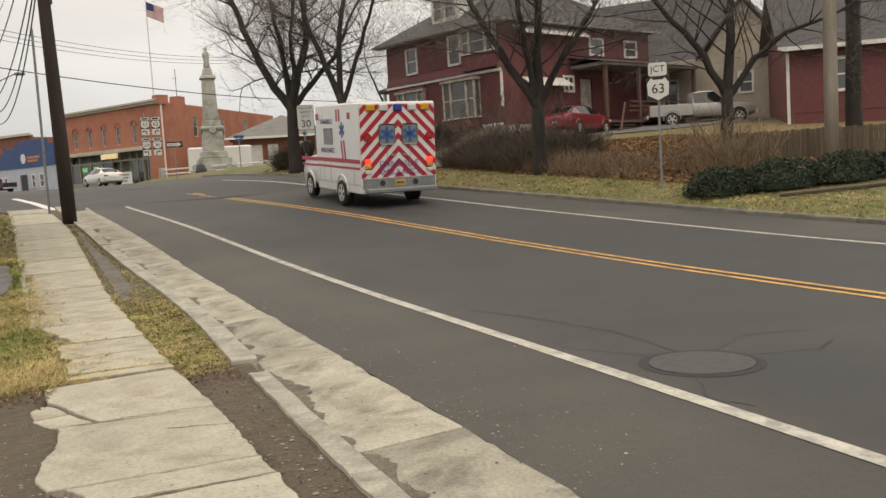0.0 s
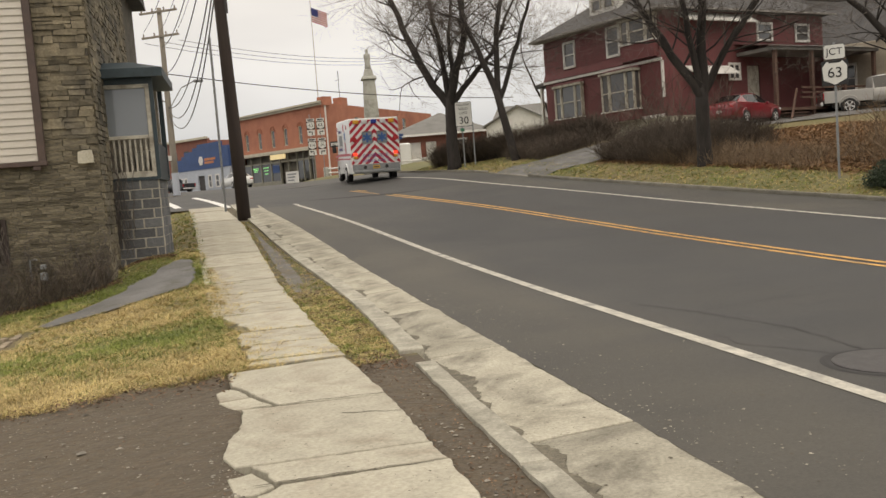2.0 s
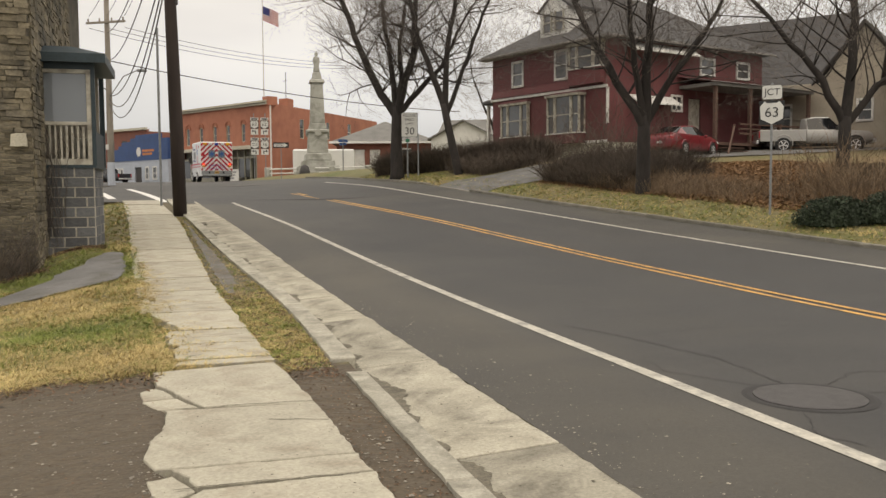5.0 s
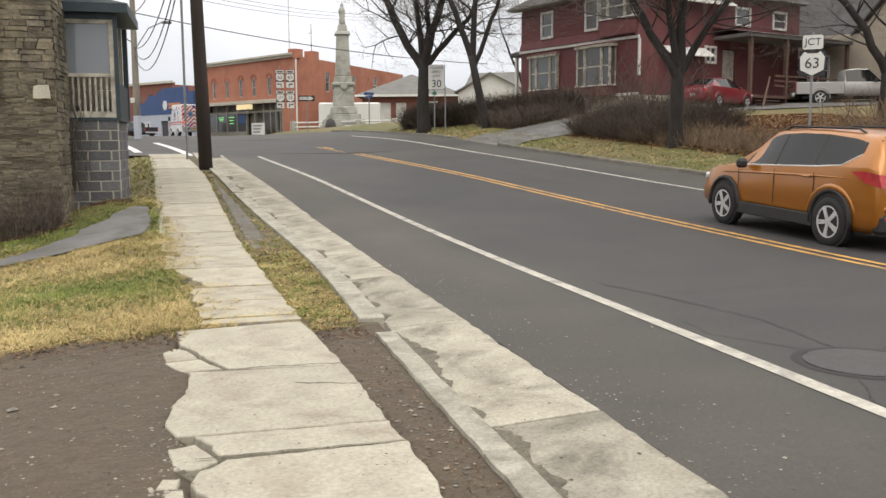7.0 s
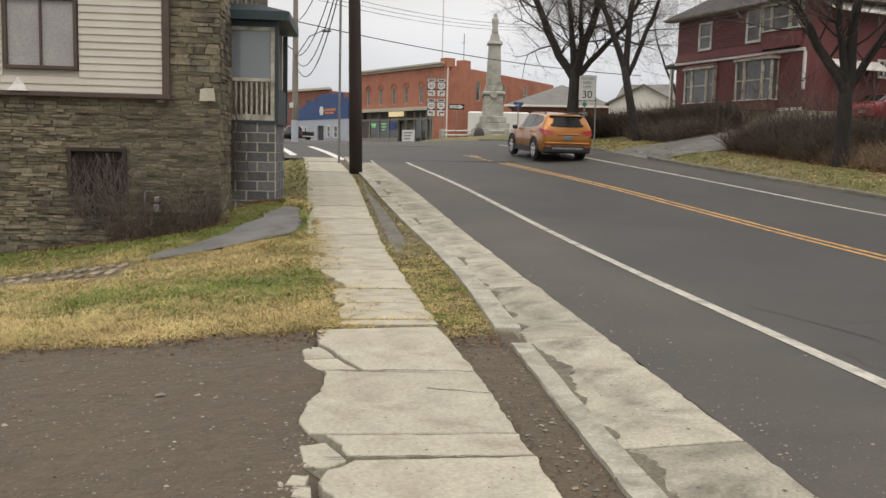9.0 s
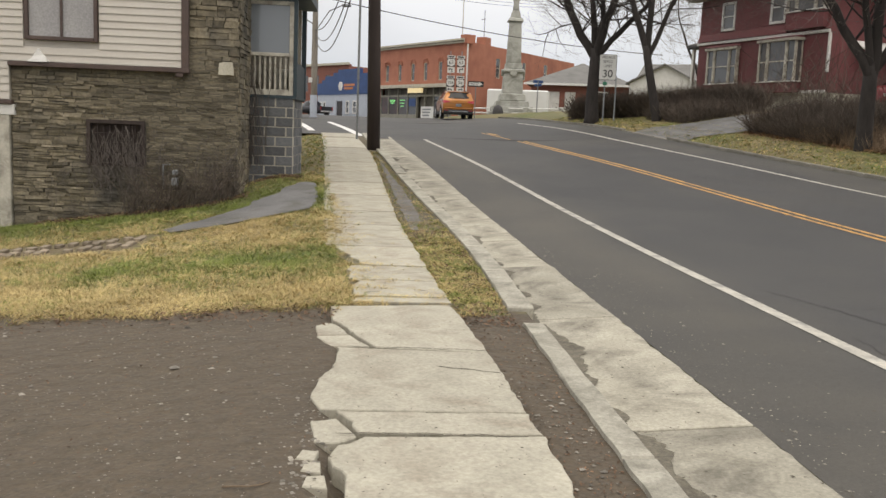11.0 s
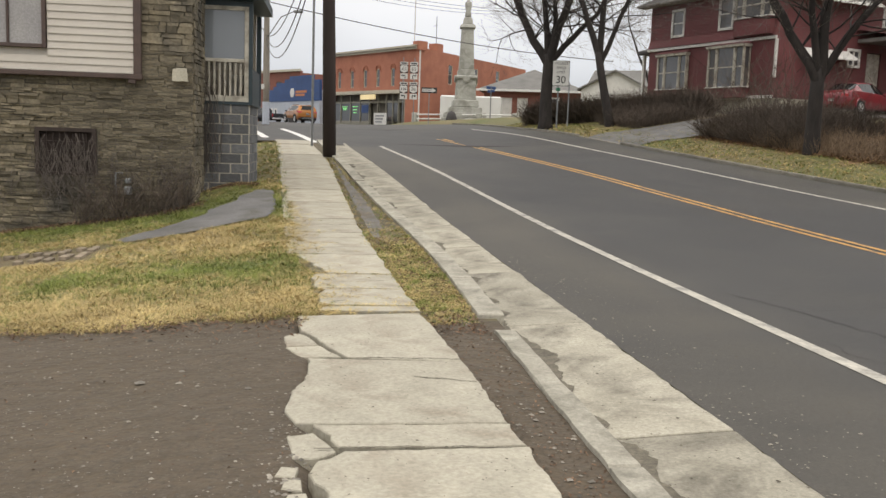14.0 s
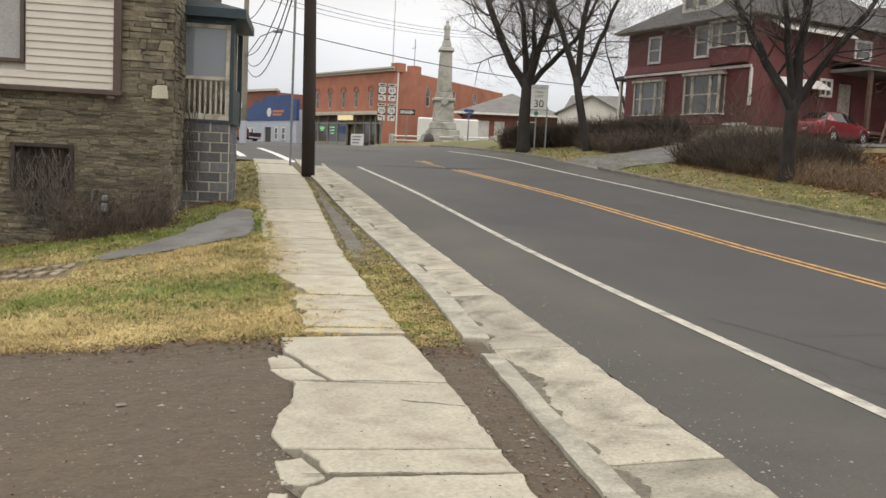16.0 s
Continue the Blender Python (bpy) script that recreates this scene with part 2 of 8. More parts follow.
def road_left(s):
    # the side street opens past the end of the pavement
    return float(np.interp(s, (-90, 33, 34.5, 36, 48, 50, 53, 60, 84), (gutter_edge(-90), gutter_edge(33), -1.5, -60, -60, -5.0, -3.2, -60, -60))) if s > 33 else gutter_edge(s)


def ground_z(s, l):
    """The height of the ground beside and under the street."""
    base = rise(s)
    kl, kr = kerb_face(s), right_kerb(s)
    if l >= kr:
        d = l - kr
        z = road_z(s, kr) - 0.06 + 0.16 * min(1.0, max(0.0, d - 0.1) / 0.9) + 0.11 * min(d, 2.5) + (0.2 * max(0, min(d - 2.5, 3.2)) + 0.045 * max(0, min(d - 5.7, 18))) * float(np.interp(s, (0, 18, 40, 60, 75), (0.6, 0.75, 1, 0.6, 0.3)))
        # the driveway's dropped kerb
        z -= 0.1 * max(0.0, 1 - d / 1.8) * float(np.interp(s, (32.8, 33.6, 37.5, 38.3), (0, 1, 1, 0)))
        return z
    if l > kl or s > 33:
        return min(road_z(s, max(l, -8)), base) - 0.12
    wl_ = walk_left(s)
    if l > wl_:
        return base - (0.09 if wl_ + 0.12 < l < walk_right(s) - 0.06 else -0.004)
    d = wl_ - l
    fall = float(np.interp(s, (-90, 3, 8, 14, 21, 28), (0.03, 0.03, 0.06, 0.13, 0.15, 0.1)))
    mound = 0.28 * math.exp(-((s - 18.6) / 1.6) ** 2) * math.exp(-((l + 2.1) / 0.9) ** 2)
    return base + 0.004 - fall * min(d, 8) + mound


# ---- builders ----
def link(name, bm, material, parent=None, label="", smooth=False):
    me = bpy.data.meshes.new(name)
    bm.normal_update()
    bm.to_mesh(me)
    bm.free()
    for m in material if isinstance(material, (list, tuple)) else [material]:
        me.materials.append(m)
    if smooth:
        for p in me.polygons:
            p.use_smooth = True
    ob = new(name, me)
    if parent:
        ob.parent = parent
    if label:
        ob["label"] = label
    return ob


part = link


def empty(name, m=None, label="", category="", group="", kind=""):
    ob = new(name)
    ob.empty_display_size = 0.2
    if m:
        ob.matrix_basis = m
    return tagged(ob, label, category, group, kind)


def box(bm, c, size, rz=0.0, bev=0.0, mi=0, m=None):
    r = bmesh.ops.create_cube(bm, size=1.0, matrix=(m or Matrix()) @ Matrix.Translation(c) @ Matrix.Rotation(rz, 4, "Z") @ Matrix.Diagonal((*size, 1)))
    fs = {f for v in r["verts"] for f in v.link_faces}
    for f in fs:
        f.material_index = mi
    if bev:
        es = {e for v in r["verts"] for e in v.link_edges}
        q = bmesh.ops.bevel(bm, geom=list(es), offset=bev, segments=1, affect="EDGES")
        for f in q["faces"]:
            f.material_index = mi
    return r["verts"]


def span(bm, x0, y0, z0, x1, y1, z1, bev=0.0, mi=0):
    return box(bm, ((x0 + x1) / 2, (y0 + y1) / 2, (z0 + z1) / 2), (abs(x1 - x0), abs(y1 - y0), abs(z1 - z0)), bev=bev, mi=mi)


def tube(bm, pts, radii, sides=8, cap=True, mi=0):
    rings = []
    pts = [Vector(p) for p in pts]
    for i, p in enumerate(pts):
        d = (pts[min(i + 1, len(pts) - 1)] - pts[max(i - 1, 0)]).normalized()
        a = d.orthogonal().normalized() if i == 0 else (a - d * a.dot(d)).normalized()
        b = d.cross(a)
        r = radii[i] if isinstance(radii, (list, tuple)) else radii
        rings.append([bm.verts.new(p + (a * math.cos(2 * math.pi * k / sides) + b * math.sin(2 * math.pi * k / sides)) * r) for k in range(sides)])
    for q, w in zip(rings, rings[1:]):
        for k in range(sides):
            bm.faces.new((q[k], q[(k + 1) % sides], w[(k + 1) % sides], w[k])).material_index = mi
    if cap:
        bm.faces.new(list(reversed(rings[0]))).material_index = mi
        bm.faces.new(rings[-1]).material_index = mi


def lathe(bm, profile, sides=24, c=(0, 0, 0), mi=0, cap=True):
    rings = []
    for r, z in profile:
        rings.append([bm.verts.new((c[0] + r * math.cos(2 * math.pi * k / sides), c[1] + r * math.sin(2 * math.pi * k / sides), c[2] + z)) for k in range(sides)])
    for q, w in zip(rings, rings[1:]):
        for k in range(sides):
            bm.faces.new((q[k], q[(k + 1) % sides], w[(k + 1) % sides], w[k])).material_index = mi
    if cap:
        bm.faces.new(list(reversed(rings[0]))).material_index = mi
        bm.faces.new(rings[-1]).material_index = mi


def slab(bm, outline, z_at, thick, lip=0.007):
    """A flat piece with this outline, its top edge softened."""
    cx = sum(p[0] for p in outline) / len(outline)
    cy = sum(p[1] for p in outline) / len(outline)
    top, edge, low = [], [], []
    for x, y in outline:
        d = math.hypot(x - cx, y - cy) or 1
        k = 1 - lip / d
        z = z_at(x, y)
        top.append(bm.verts.new((cx + (x - cx) * k, cy + (y - cy) * k, z)))
        edge.append(bm.verts.new((x, y, z - lip)))
        low.append(bm.verts.new((x, y, z - thick)))
    n = len(outline)
    bm.faces.new(top)
    for i in range(n):
        j = (i + 1) % n
        bm.faces.new((edge[i], edge[j], top[j], top[i]))
        bm.faces.new((low[i], low[j], edge[j], edge[i]))


def facade(p0, p1, z):
    """A frame with x from p0 to p1, y inwards and z up."""
    d = math.atan2(p1[1] - p0[1], p1[0] - p0[0])
    return pose(p0[0], p0[1], z, 0, 0, math.degrees(d))


def holed(bm, w, z0, z1, y0, y1, holes):
    """A wall along x with openings (x0, z0, x1, z1) through it, one welded shell."""
    xs = sorted({0, w, *[h[0] for h in holes], *[h[2] for h in holes]})
    zs = sorted({z0, z1, *[min(max(h[1], z0), z1) for h in holes], *[min(h[3], z1) for h in holes]})
    verts = {}

    def v(i, k, y):
        if (i, k, y) not in verts:
            verts[i, k, y] = bm.verts.new((xs[i], y, zs[k]))
        return verts[i, k, y]

    def solid(i, k):
        if not (0 <= i < len(xs) - 1 and 0 <= k < len(zs) - 1):
            return False
        return not any(h[0] <= xs[i] and xs[i + 1] <= h[2] and h[1] <= zs[k] and zs[k + 1] <= h[3] for h in holes)

    for i in range(len(xs) - 1):
        for k in range(len(zs) - 1):
            if not solid(i, k):
                continue
            a, b, c, d = (i, k), (i + 1, k), (i + 1, k + 1), (i, k + 1)
            bm.faces.new([v(*q, y0) for q in (a, b, c, d)])
            bm.faces.new([v(*q, y1) for q in (a, d, c, b)])
            for (p_, q_), nb in (((a, b), (i, k - 1)), ((b, c), (i + 1, k)), ((c, d), (i, k + 1)), ((d, a), (i - 1, k))):
                if not solid(*nb):
                    bm.faces.new((v(*p_, y0), v(*p_, y1), v(*q_, y1), v(*q_, y0)))


# ---- ground ----
def steps(*runs):
    out = []
    for a, b, d in runs:
        out += list(np.arange(a, b, d))
    return out + [runs[-1][1]]


def make_ground():
    ss = steps((-90, -8, 4), (-8, 2, 0.5), (2, 22, 0.14), (22, 50, 0.5), (50, 140, 3), (140, 400, 40), (400, 2400, 400))
    ls = steps((-1500, -100, 280), (-100, -12, 6), (-12, -8, 0.5), (-8, 2, 0.14), (2, 13, 1.0), (13, 30, 0.5), (30, 60, 2), (60, 120, 12), (120, 1500, 276))
    verts, dirt, leaf, green = [], [], [], []
    for s in ss:
        ws = walk_left(s)
        for l in ls:
            p = W(s, l, ground_z(s, l))
            n1 = noise.noise((p.x * 0.9, p.y * 0.9, 3))
            n2 = noise.noise((p.x * 4, p.y * 4, 9))
            n3 = noise.noise((p.x * 0.35, p.y * 0.35, 5))
            edge = 7.75 + 0.5 * n1 + 0.2 * n2 + 0.05 * max(0, -2 - l)
            d = 1.0 if s < edge and l < kerb_face(s) else 0.0
            if kerb_face(s) > l > ws and s > 12.5 + n1:
                d = 0.75
            if l < -2.6 and 12.2 < s < 14.6 and n1 < 0.5:
                d = max(d, 0.35)
            verts.append((p.x, p.y, p.z + (0.012 * n1 + 0.008 * n2 if -60 < l < 1.2 and s < 30 else 0)))
            dirt.append(d)
            lf = 0.0
            if l > right_kerb(s) + 2.8 + 0.8 * n1 and 19 < s < 46:
                lf = (1.0 if l < 26 else 0.4) * (1.0 if s < 34 else 0.2)
            leaf.append(lf)
            g = 0.5 + 0.7 * n3 + 0.35 * n1
            if s < 22 and l < 1.3:
                g = 0.15 + 0.75 * math.exp(-((s - 10.6) / 1.3) ** 2) * (1 if l > -3.4 else 0.3) + 0.75 * math.exp(-((s - 17) / 1.8) ** 2) + 0.3 * n1
            green.append(max(0.0, min(1.0, g)))
    nl = len(ls)
    faces = [(i * nl + j, i * nl + j + 1, (i + 1) * nl + j + 1, (i + 1) * nl + j) for i in range(len(ss) - 1) for j in range(nl - 1)]
    me = bpy.data.meshes.new("ground")
    me.from_pydata(verts, [], faces)
    for nm, vals in (("dirt", dirt), ("leaf", leaf), ("green", green)):
        at = me.attributes.new(nm, "FLOAT", "POINT")
        at.data.foreach_set("value", np.array(vals, dtype=np.float32))
    for p in me.polygons:
        p.use_smooth = True
    m = bpy.data.materials.new("turf_and_dirt")
    m.use_nodes = True
    n, l = m.node_tree.nodes, m.node_tree.links
    bs = n["Principled BSDF"]
    co = n.new("ShaderNodeTexCoord")

    def tex(scale, detail=5):
        k = n.new("ShaderNodeTexNoise")
        k.inputs["Scale"].default_value, k.inputs["Detail"].default_value = scale, detail
        l.new(co.outputs["Object"], k.inputs["Vector"])
        r = n.new("ShaderNodeMapRange")
        r.inputs["From Min"].default_value, r.inputs["From Max"].default_value = 0.3, 0.7
        l.new(k.outputs[0], r.inputs[0])
        return r.outputs[0]

    def blend(f, a, b):
        k = n.new("ShaderNodeMix")
        k.data_type = "RGBA"
        for v, sck in ((f, k.inputs[0]), (a, k.inputs[6]), (b, k.inputs[7])):
            if isinstance(v, tuple):
                sck.default_value = (*v, 1)
            else:
                l.new(v, sck)
        return k.outputs[2]

    def attr(nm):
        k = n.new("ShaderNodeAttribute")
        k.attribute_name = nm
        return k.outputs["Fac"]

    fine, mid_, big = tex(40), tex(7), tex(1.3)
    straw = blend(fine, (0.21, 0.165, 0.085), (0.13, 0.1, 0.052))
    grass = blend(fine, (0.115, 0.13, 0.035), (0.06, 0.072, 0.022))
    turf = blend(attr("green"), straw, grass)
    soil = blend(mid_, (0.135, 0.1, 0.061), (0.05, 0.038, 0.024))
    soil = blend(tex(0.55, 7), soil, (0.066, 0.052, 0.038))
    soil = blend(tex(2.6, 7), soil, blend(tex(9), (0.12, 0.09, 0.06), (0.07, 0.05, 0.034)))
    soil = blend(tex(22), soil, blend(fine, (0.105, 0.085, 0.06), (0.046, 0.037, 0.027)))
    litter = blend(tex(14), (0.28, 0.16, 0.075), (0.15, 0.085, 0.045))
    col = blend(attr("leaf"), turf, litter)
    col = blend(attr("dirt"), col, soil)
    l.new(col, bs.inputs["Base Color"])
    bs.inputs["Roughness"].default_value = 0.95
    bp = n.new("ShaderNodeBump")
    bp.inputs["Strength"].default_value, bp.inputs["Distance"].default_value = 0.7, 0.03
    l.new(mid_, bp.inputs["Height"])
    l.new(bp.outputs[0], bs.inputs["Normal"])
    me.materials.append(m)
    tagged(new("ground", me), "winter turf, bare dirt and leaf litter beside the street", "ground", kind="structure")


make_ground()


def ribbon(name, rows, material, label, category="", kind="structure"):
    """A sheet from rows of points."""
    me = bpy.data.meshes.new(name)
    k = len(rows[0])
    me.from_pydata([tuple(p) for r in rows for p in r], [], [(i * k + j, i * k + j + 1, (i + 1) * k + j + 1, (i + 1) * k + j) for i in range(len(rows) - 1) for j in range(k - 1)])
    me.materials.append(material)
    return tagged(new(name, me), label, category, kind=kind)


def make_road():
    rows, dust = [], []
    for s in steps((-90, 0, 3), (0, 32.5, 0.5), (32.5, 62, 0.5), (62, 124, 2)):
        a, b = road_left(s), right_kerb(s)
        row = []
        for k in range(25):
            u = k / 24
            l = a + (b - a) * u if a > -10 else (-60 + 57 * (u / 0.4) if u < 0.4 else -3 + (b + 3) * (u - 0.4) / 0.6)
            row.append(W(s, l, road_z(s, l)))
            n = 0.3 * noise.noise((s * 0.35, l * 0.9, 4)) + 0.28 * noise.noise((s * 0.9, l * 2.2, 8))
            n += 0.5 * math.exp(-((s - 4.6) / 1.3) ** 2 - ((l - 3.3) / 0.7) ** 2)
            edge = left_line(s)
            d = (1.0 if l < edge - 0.5 else max(0.0, 1 - (l - edge + 0.5) / 1.1)) if s < 33 else 0.25
            if l > right_line(s) + 0.3 and s < 47:
                d = 0.8
            dust.append(max(0.0, min(1.0, d + n)))
        rows.append(row)
    ob = ribbon("road", rows, M_ASPHALT, "worn dark grey asphalt street curving uphill", "road")
    ob.data.attributes.new("dust", "FLOAT", "POINT").data.foreach_set("value", np.array(dust, dtype=np.float32))
    n, l = M_ASPHALT.node_tree.nodes, M_ASPHALT.node_tree.links
    bs = n["Principled BSDF"]
    was = bs.inputs["Base Color"].links[0].from_socket
    at, mx = n.new("ShaderNodeAttribute"), n.new("ShaderNodeMix")
    at.attribute_name, mx.data_type = "dust", "RGBA"
    mx.blend_type = "MULTIPLY"
    mx.inputs[7].default_value = (1.62, 1.52, 1.3, 1)
    l.new(at.outputs["Fac"], mx.inputs[0])
    l.new(was, mx.inputs[6])
    l.new(mx.outputs[2], bs.inputs["Base Color"])


make_road()


def stripe(name, f, s0, s1, width, material, label, lift=0.006, step=0.5):
    rows = []
    for s in np.arange(s0, s1 + 1e-6, step):
        w = width / 2 * (1 + 0.07 * noise.noise((s * 2.3, width, 1)))
        rows.append([W(s, f(s) - w, road_z(s, f(s) - w) + lift), W(s, f(s) + w, road_z(s, f(s) + w) + lift)])
    ribbon(name, rows, material, label, "road marking")


stripe("edge_line", left_line, -60, 33.5, 0.15, M_WHITE_LINE, "worn white edge line painted on the asphalt")
stripe("edge_line", right_line, -60, 47, 0.16, M_WHITE_LINE, "worn white edge line painted on the asphalt")
stripe("centre_line", lambda s: mid(s) - 0.13, -60, 39.5, 0.11, M_YELLOW_LINE, "double yellow centre line painted on the asphalt")
stripe("centre_line", lambda s: mid(s) + 0.13, -60, 39.5, 0.11, M_YELLOW_LINE, "double yellow centre line painted on the asphalt")


def stripe_between(name, a, b, width, material, label):
    (s0, l0), (s1, l1) = a, b
    rows = []
    d = Vector((s1 - s0, l1 - l0)).normalized()
    for k in range(13):
        u = k / 12
        q = (s0 + (s1 - s0) * u, l0 + (l1 - l0) * u)
        rows.append([W(*(w := (q[0] - d.y * e * width / 2, q[1] + d.x * e * width / 2)), road_z(*w) + 0.006) for e in (-1, 1)])
    ribbon(name, rows, material, label, "road marking")


stripe_between("crosswalk_line", (34.2, -0.7), (46, -2.6), 0.3, M_WHITE, "white crosswalk line across the side street")
stripe_between("crosswalk_line", (36.3, -2.7), (46, -4.3), 0.3, M_WHITE, "white crosswalk line across the side street")


# ---- pavement, kerb and gutter, piece by piece ----
def ragged(a, b, amount, seed, step=0.09):
    """Points from a towards b with a broken edge."""
    a, b = Vector(a), Vector(b)
    n = max(1, int((b - a).length / step))
    d = (b - a).normalized()
    out = []
    for k in range(n):
        p = a.lerp(b, k / n)
        w = amount * (noise.noise((p.x * 3.1 + seed, p.y * 3.1, seed)) + 0.7 * noise.noise((p.x * 13 + seed, p.y * 13, 2))) if k else 0
        out.append((p.x - d.y * w, p.y + d.x * w))
    return out


def paving(name, corners, lift, thick, material, parent, rough_=(0.02, 0.02, 0.02, 0.02), seed=0, zf=None, lip=0.007):
    """One piece: corners (s, l) in order near-left, near-right, far-right, far-left."""
    pts = []
    for i in range(len(corners)):
        pts += ragged(corners[i], corners[(i + 1) % len(corners)], rough_[i % len(rough_)], seed + i * 7, 0.05 if len(corners) > 4 else 0.09)
    zf = zf or (lambda a, b: rise(a))
    o = W(*corners[0])
    oz = zf(*corners[0])
    bm = bmesh.new()
    out = []
    for a, b in pts:
        w = W(a, b)
        out.append((w.x - o.x, w.y - o.y))
    slab(bm, out, lambda x, y: zf(*SL(x + o.x, y + o.y)) - oz + lift, thick, lip)
    ob = part(name, bm, material, parent)
    ob.location = (o.x, o.y, oz)
    return ob


def make_pavement():
    root = empty("pavement", None, "old cracked concrete pavement of uneven slabs beside the street", "pavement", kind="structure")
    joints = [-14, -12.4, -10.8, -9.2, -7.6, -6, -4.4, -2.8, -1.2, 0.4, 2.0, 3.3, 4.55, 4.93, 6.42, 8.04, 8.32, 9.2, 10.1, 11.55, 12.2, 13.65, 15.2, 17.4, 19.4, 21.4, 23.4, 25.4, 27.5, 29.7, 31.9, 34.0]
    for i, (a, b) in enumerate(zip(joints, joints[1:])):
        if 3.2 < a < 8.0:
            continue
        tilt = random.uniform(-0.008, 0.008)
        la, lb = walk_left(a), walk_left(b)
        if 8 < a < 9.5:
            la, lb = la + 0.25, lb + 0.3
        elif 9.9 < a < 11:
            la, lb = la + 0.42, lb + 0.12
        small = b - a < 1.2 and a > 0
        g = 0.016 if a < 8 else 0.026
        paving("paving_slab", [(a + g, la), (a + g + random.uniform(-0.04, 0.04), walk_right(a)), (b - g, walk_right(b)), (b - g + random.uniform(-0.04, 0.04), lb)], 0.02 + tilt, 0.12, M_CONCRETE, root, (0.022 if small else 0.01, 0.03, 0.022 if small else 0.01, 0.06 if 8 < a < 14 else 0.03), i * 3.7)
    # the broken slabs nearest the dirt
    near = [
        [(6.44, 0.02), (6.34, 0.83), (7.13, 0.77), (8.0, 0.69), (7.84, -0.38), (7.27, -0.33), (7.08, -0.22), (6.74, -0.11)],
        [(4.97, -0.29), (4.96, 0.89), (5.54, 0.87), (6.3, 0.83), (6.38, -0.26), (6.06, -0.25), (5.54, -0.33), (5.2, -0.36)],
        [(4.58, -0.05), (4.575, 0.92), (4.925, 0.9), (4.93, -0.19), (4.76, -0.09)],
        [(3.3, -0.1), (3.3, 0.93), (4.545, 0.93), (4.51, 0.3), (4.5, -0.03), (4.37, -0.16), (4.16, -0.18), (3.99, -0.1)],
        [(7.09, -0.46), (6.78, -0.43), (6.83, -0.21), (7.05, -0.28), (7.2, -0.37)],
        [(6.74, -0.43), (6.46, -0.31), (6.47, -0.04), (6.79, -0.19)],
        [(4.46, -0.29), (4.45, -0.18), (4.54, -0.09), (4.81, -0.2), (4.76, -0.33)],
        [(4.07, -0.32), (4.04, -0.24), (4.15, -0.25), (4.16, -0.31)],
        [(3.88, -0.3), (3.86, -0.2), (3.99, -0.22), (3.98, -0.29)],
        [(4.22, -0.36), (4.2, -0.28), (4.3, -0.27), (4.32, -0.34)],
    ]
    for k, poly in enumerate(near):
        ca, cb = sum(p[0] for p in poly) / len(poly), sum(p[1] for p in poly) / len(poly)
        poly = [(a + 0.014 * (a - ca) / math.hypot(a - ca, b - cb), b + 0.014 * (b - cb) / math.hypot(a - ca, b - cb)) for a, b in poly]
        paving("paving_slab" if k < 4 else "broken_piece", poly, 0.02 if k < 4 else 0.012, 0.1, M_CONCRETE, root, (0.006, 0.022, 0.02, 0.006, 0.024, 0.03, 0.026) if k < 4 else (0.016, 0.02), 40 + k * 5.3)


make_pavement()


def gutter_z(s, l):
    u = (l - kerb_face(s)) / max(0.2, gutter_edge(s) - kerb_face(s))
    return rise(s) - 0.115 + 0.055 * u


def make_kerbs():
    root = empty("kerb", None, "low weathered concrete kerb, cracked and patched", "kerb", kind="structure")
    cuts = [-14, -11, -8, -5, -2, 1.2, 4.22, 7.3, 7.86, 9.8, 11.6, 13.5, 15.4, 17.2, 19.0, 20.9, 21.2, 23.4, 25.6, 27.8, 30, 32.4, 34.3]
    for i, (a, b) in enumerate(zip(cuts, cuts[1:])):
        if abs(a - 7.3) < 0.01 or abs(a - 20.9) < 0.01:
            continue
        wide = 0.17 if a < 7.5 else 0.24
        off = 0.0 if a < 7.5 else 0.02
        paving("kerb_stone", [(a + 0.006, kerb_face(a) - wide + off), (a + 0.006, kerb_face(a) + off), (b - 0.006, kerb_face(b) + off), (b - 0.006, kerb_face(b) - wide + off)], 0.035 if a < 7.5 else 0.05, 0.28, M_KERB, root, (0.008, 0.006, 0.008, 0.012), 100 + i * 1.9, lip=0.014)
    root = empty("gutter", None, "pale concrete gutter slabs stained with silt", "gutter", kind="structure")
    cuts = [-14, -11, -8, -5, -2, 1.5, 5.0, 8.03, 10.9, 13.0, 14.6, 16.1, 17.9, 19.4, 20.9, 22.6, 24.4, 26.2, 28, 30, 32.4, 34.3]
    for i, (a, b) in enumerate(zip(cuts, cuts[1:])):
        paving("gutter_slab", [(a + 0.013, kerb_face(a) + 0.025), (a + 0.013, gutter_edge(a)), (b - 0.013, gutter_edge(b)), (b - 0.013, kerb_face(b) + 0.025)], random.uniform(-0.006, 0.008), 0.12, M_GUTTER, root, (0.006, 0.02, 0.006, 0.012), 160 + i * 2.9, zf=gutter_z)
    root = empty("kerb", None, "low weathered concrete kerb beside the grass verge", "kerb", kind="structure")
    for i, a in enumerate(np.arange(-20, 58, 2.0)):
        drop = 0.075 if 33.5 < a < 37.0 else 0.0
        b = a + 2.0
        paving("kerb_stone", [(a + 0.008, right_kerb(a) - 0.02), (a + 0.008, right_kerb(a) + 0.2), (b - 0.008, right_kerb(b) + 0.2), (b - 0.008, right_kerb(b) - 0.02)], 0.095 - drop, 0.3, M_KERB_OLD, root, (0.015, 0.035, 0.015, 0.03), 220 + i * 1.3, zf=lambda q, w: road_z(q, right_kerb(q)), lip=0.03)


make_kerbs()


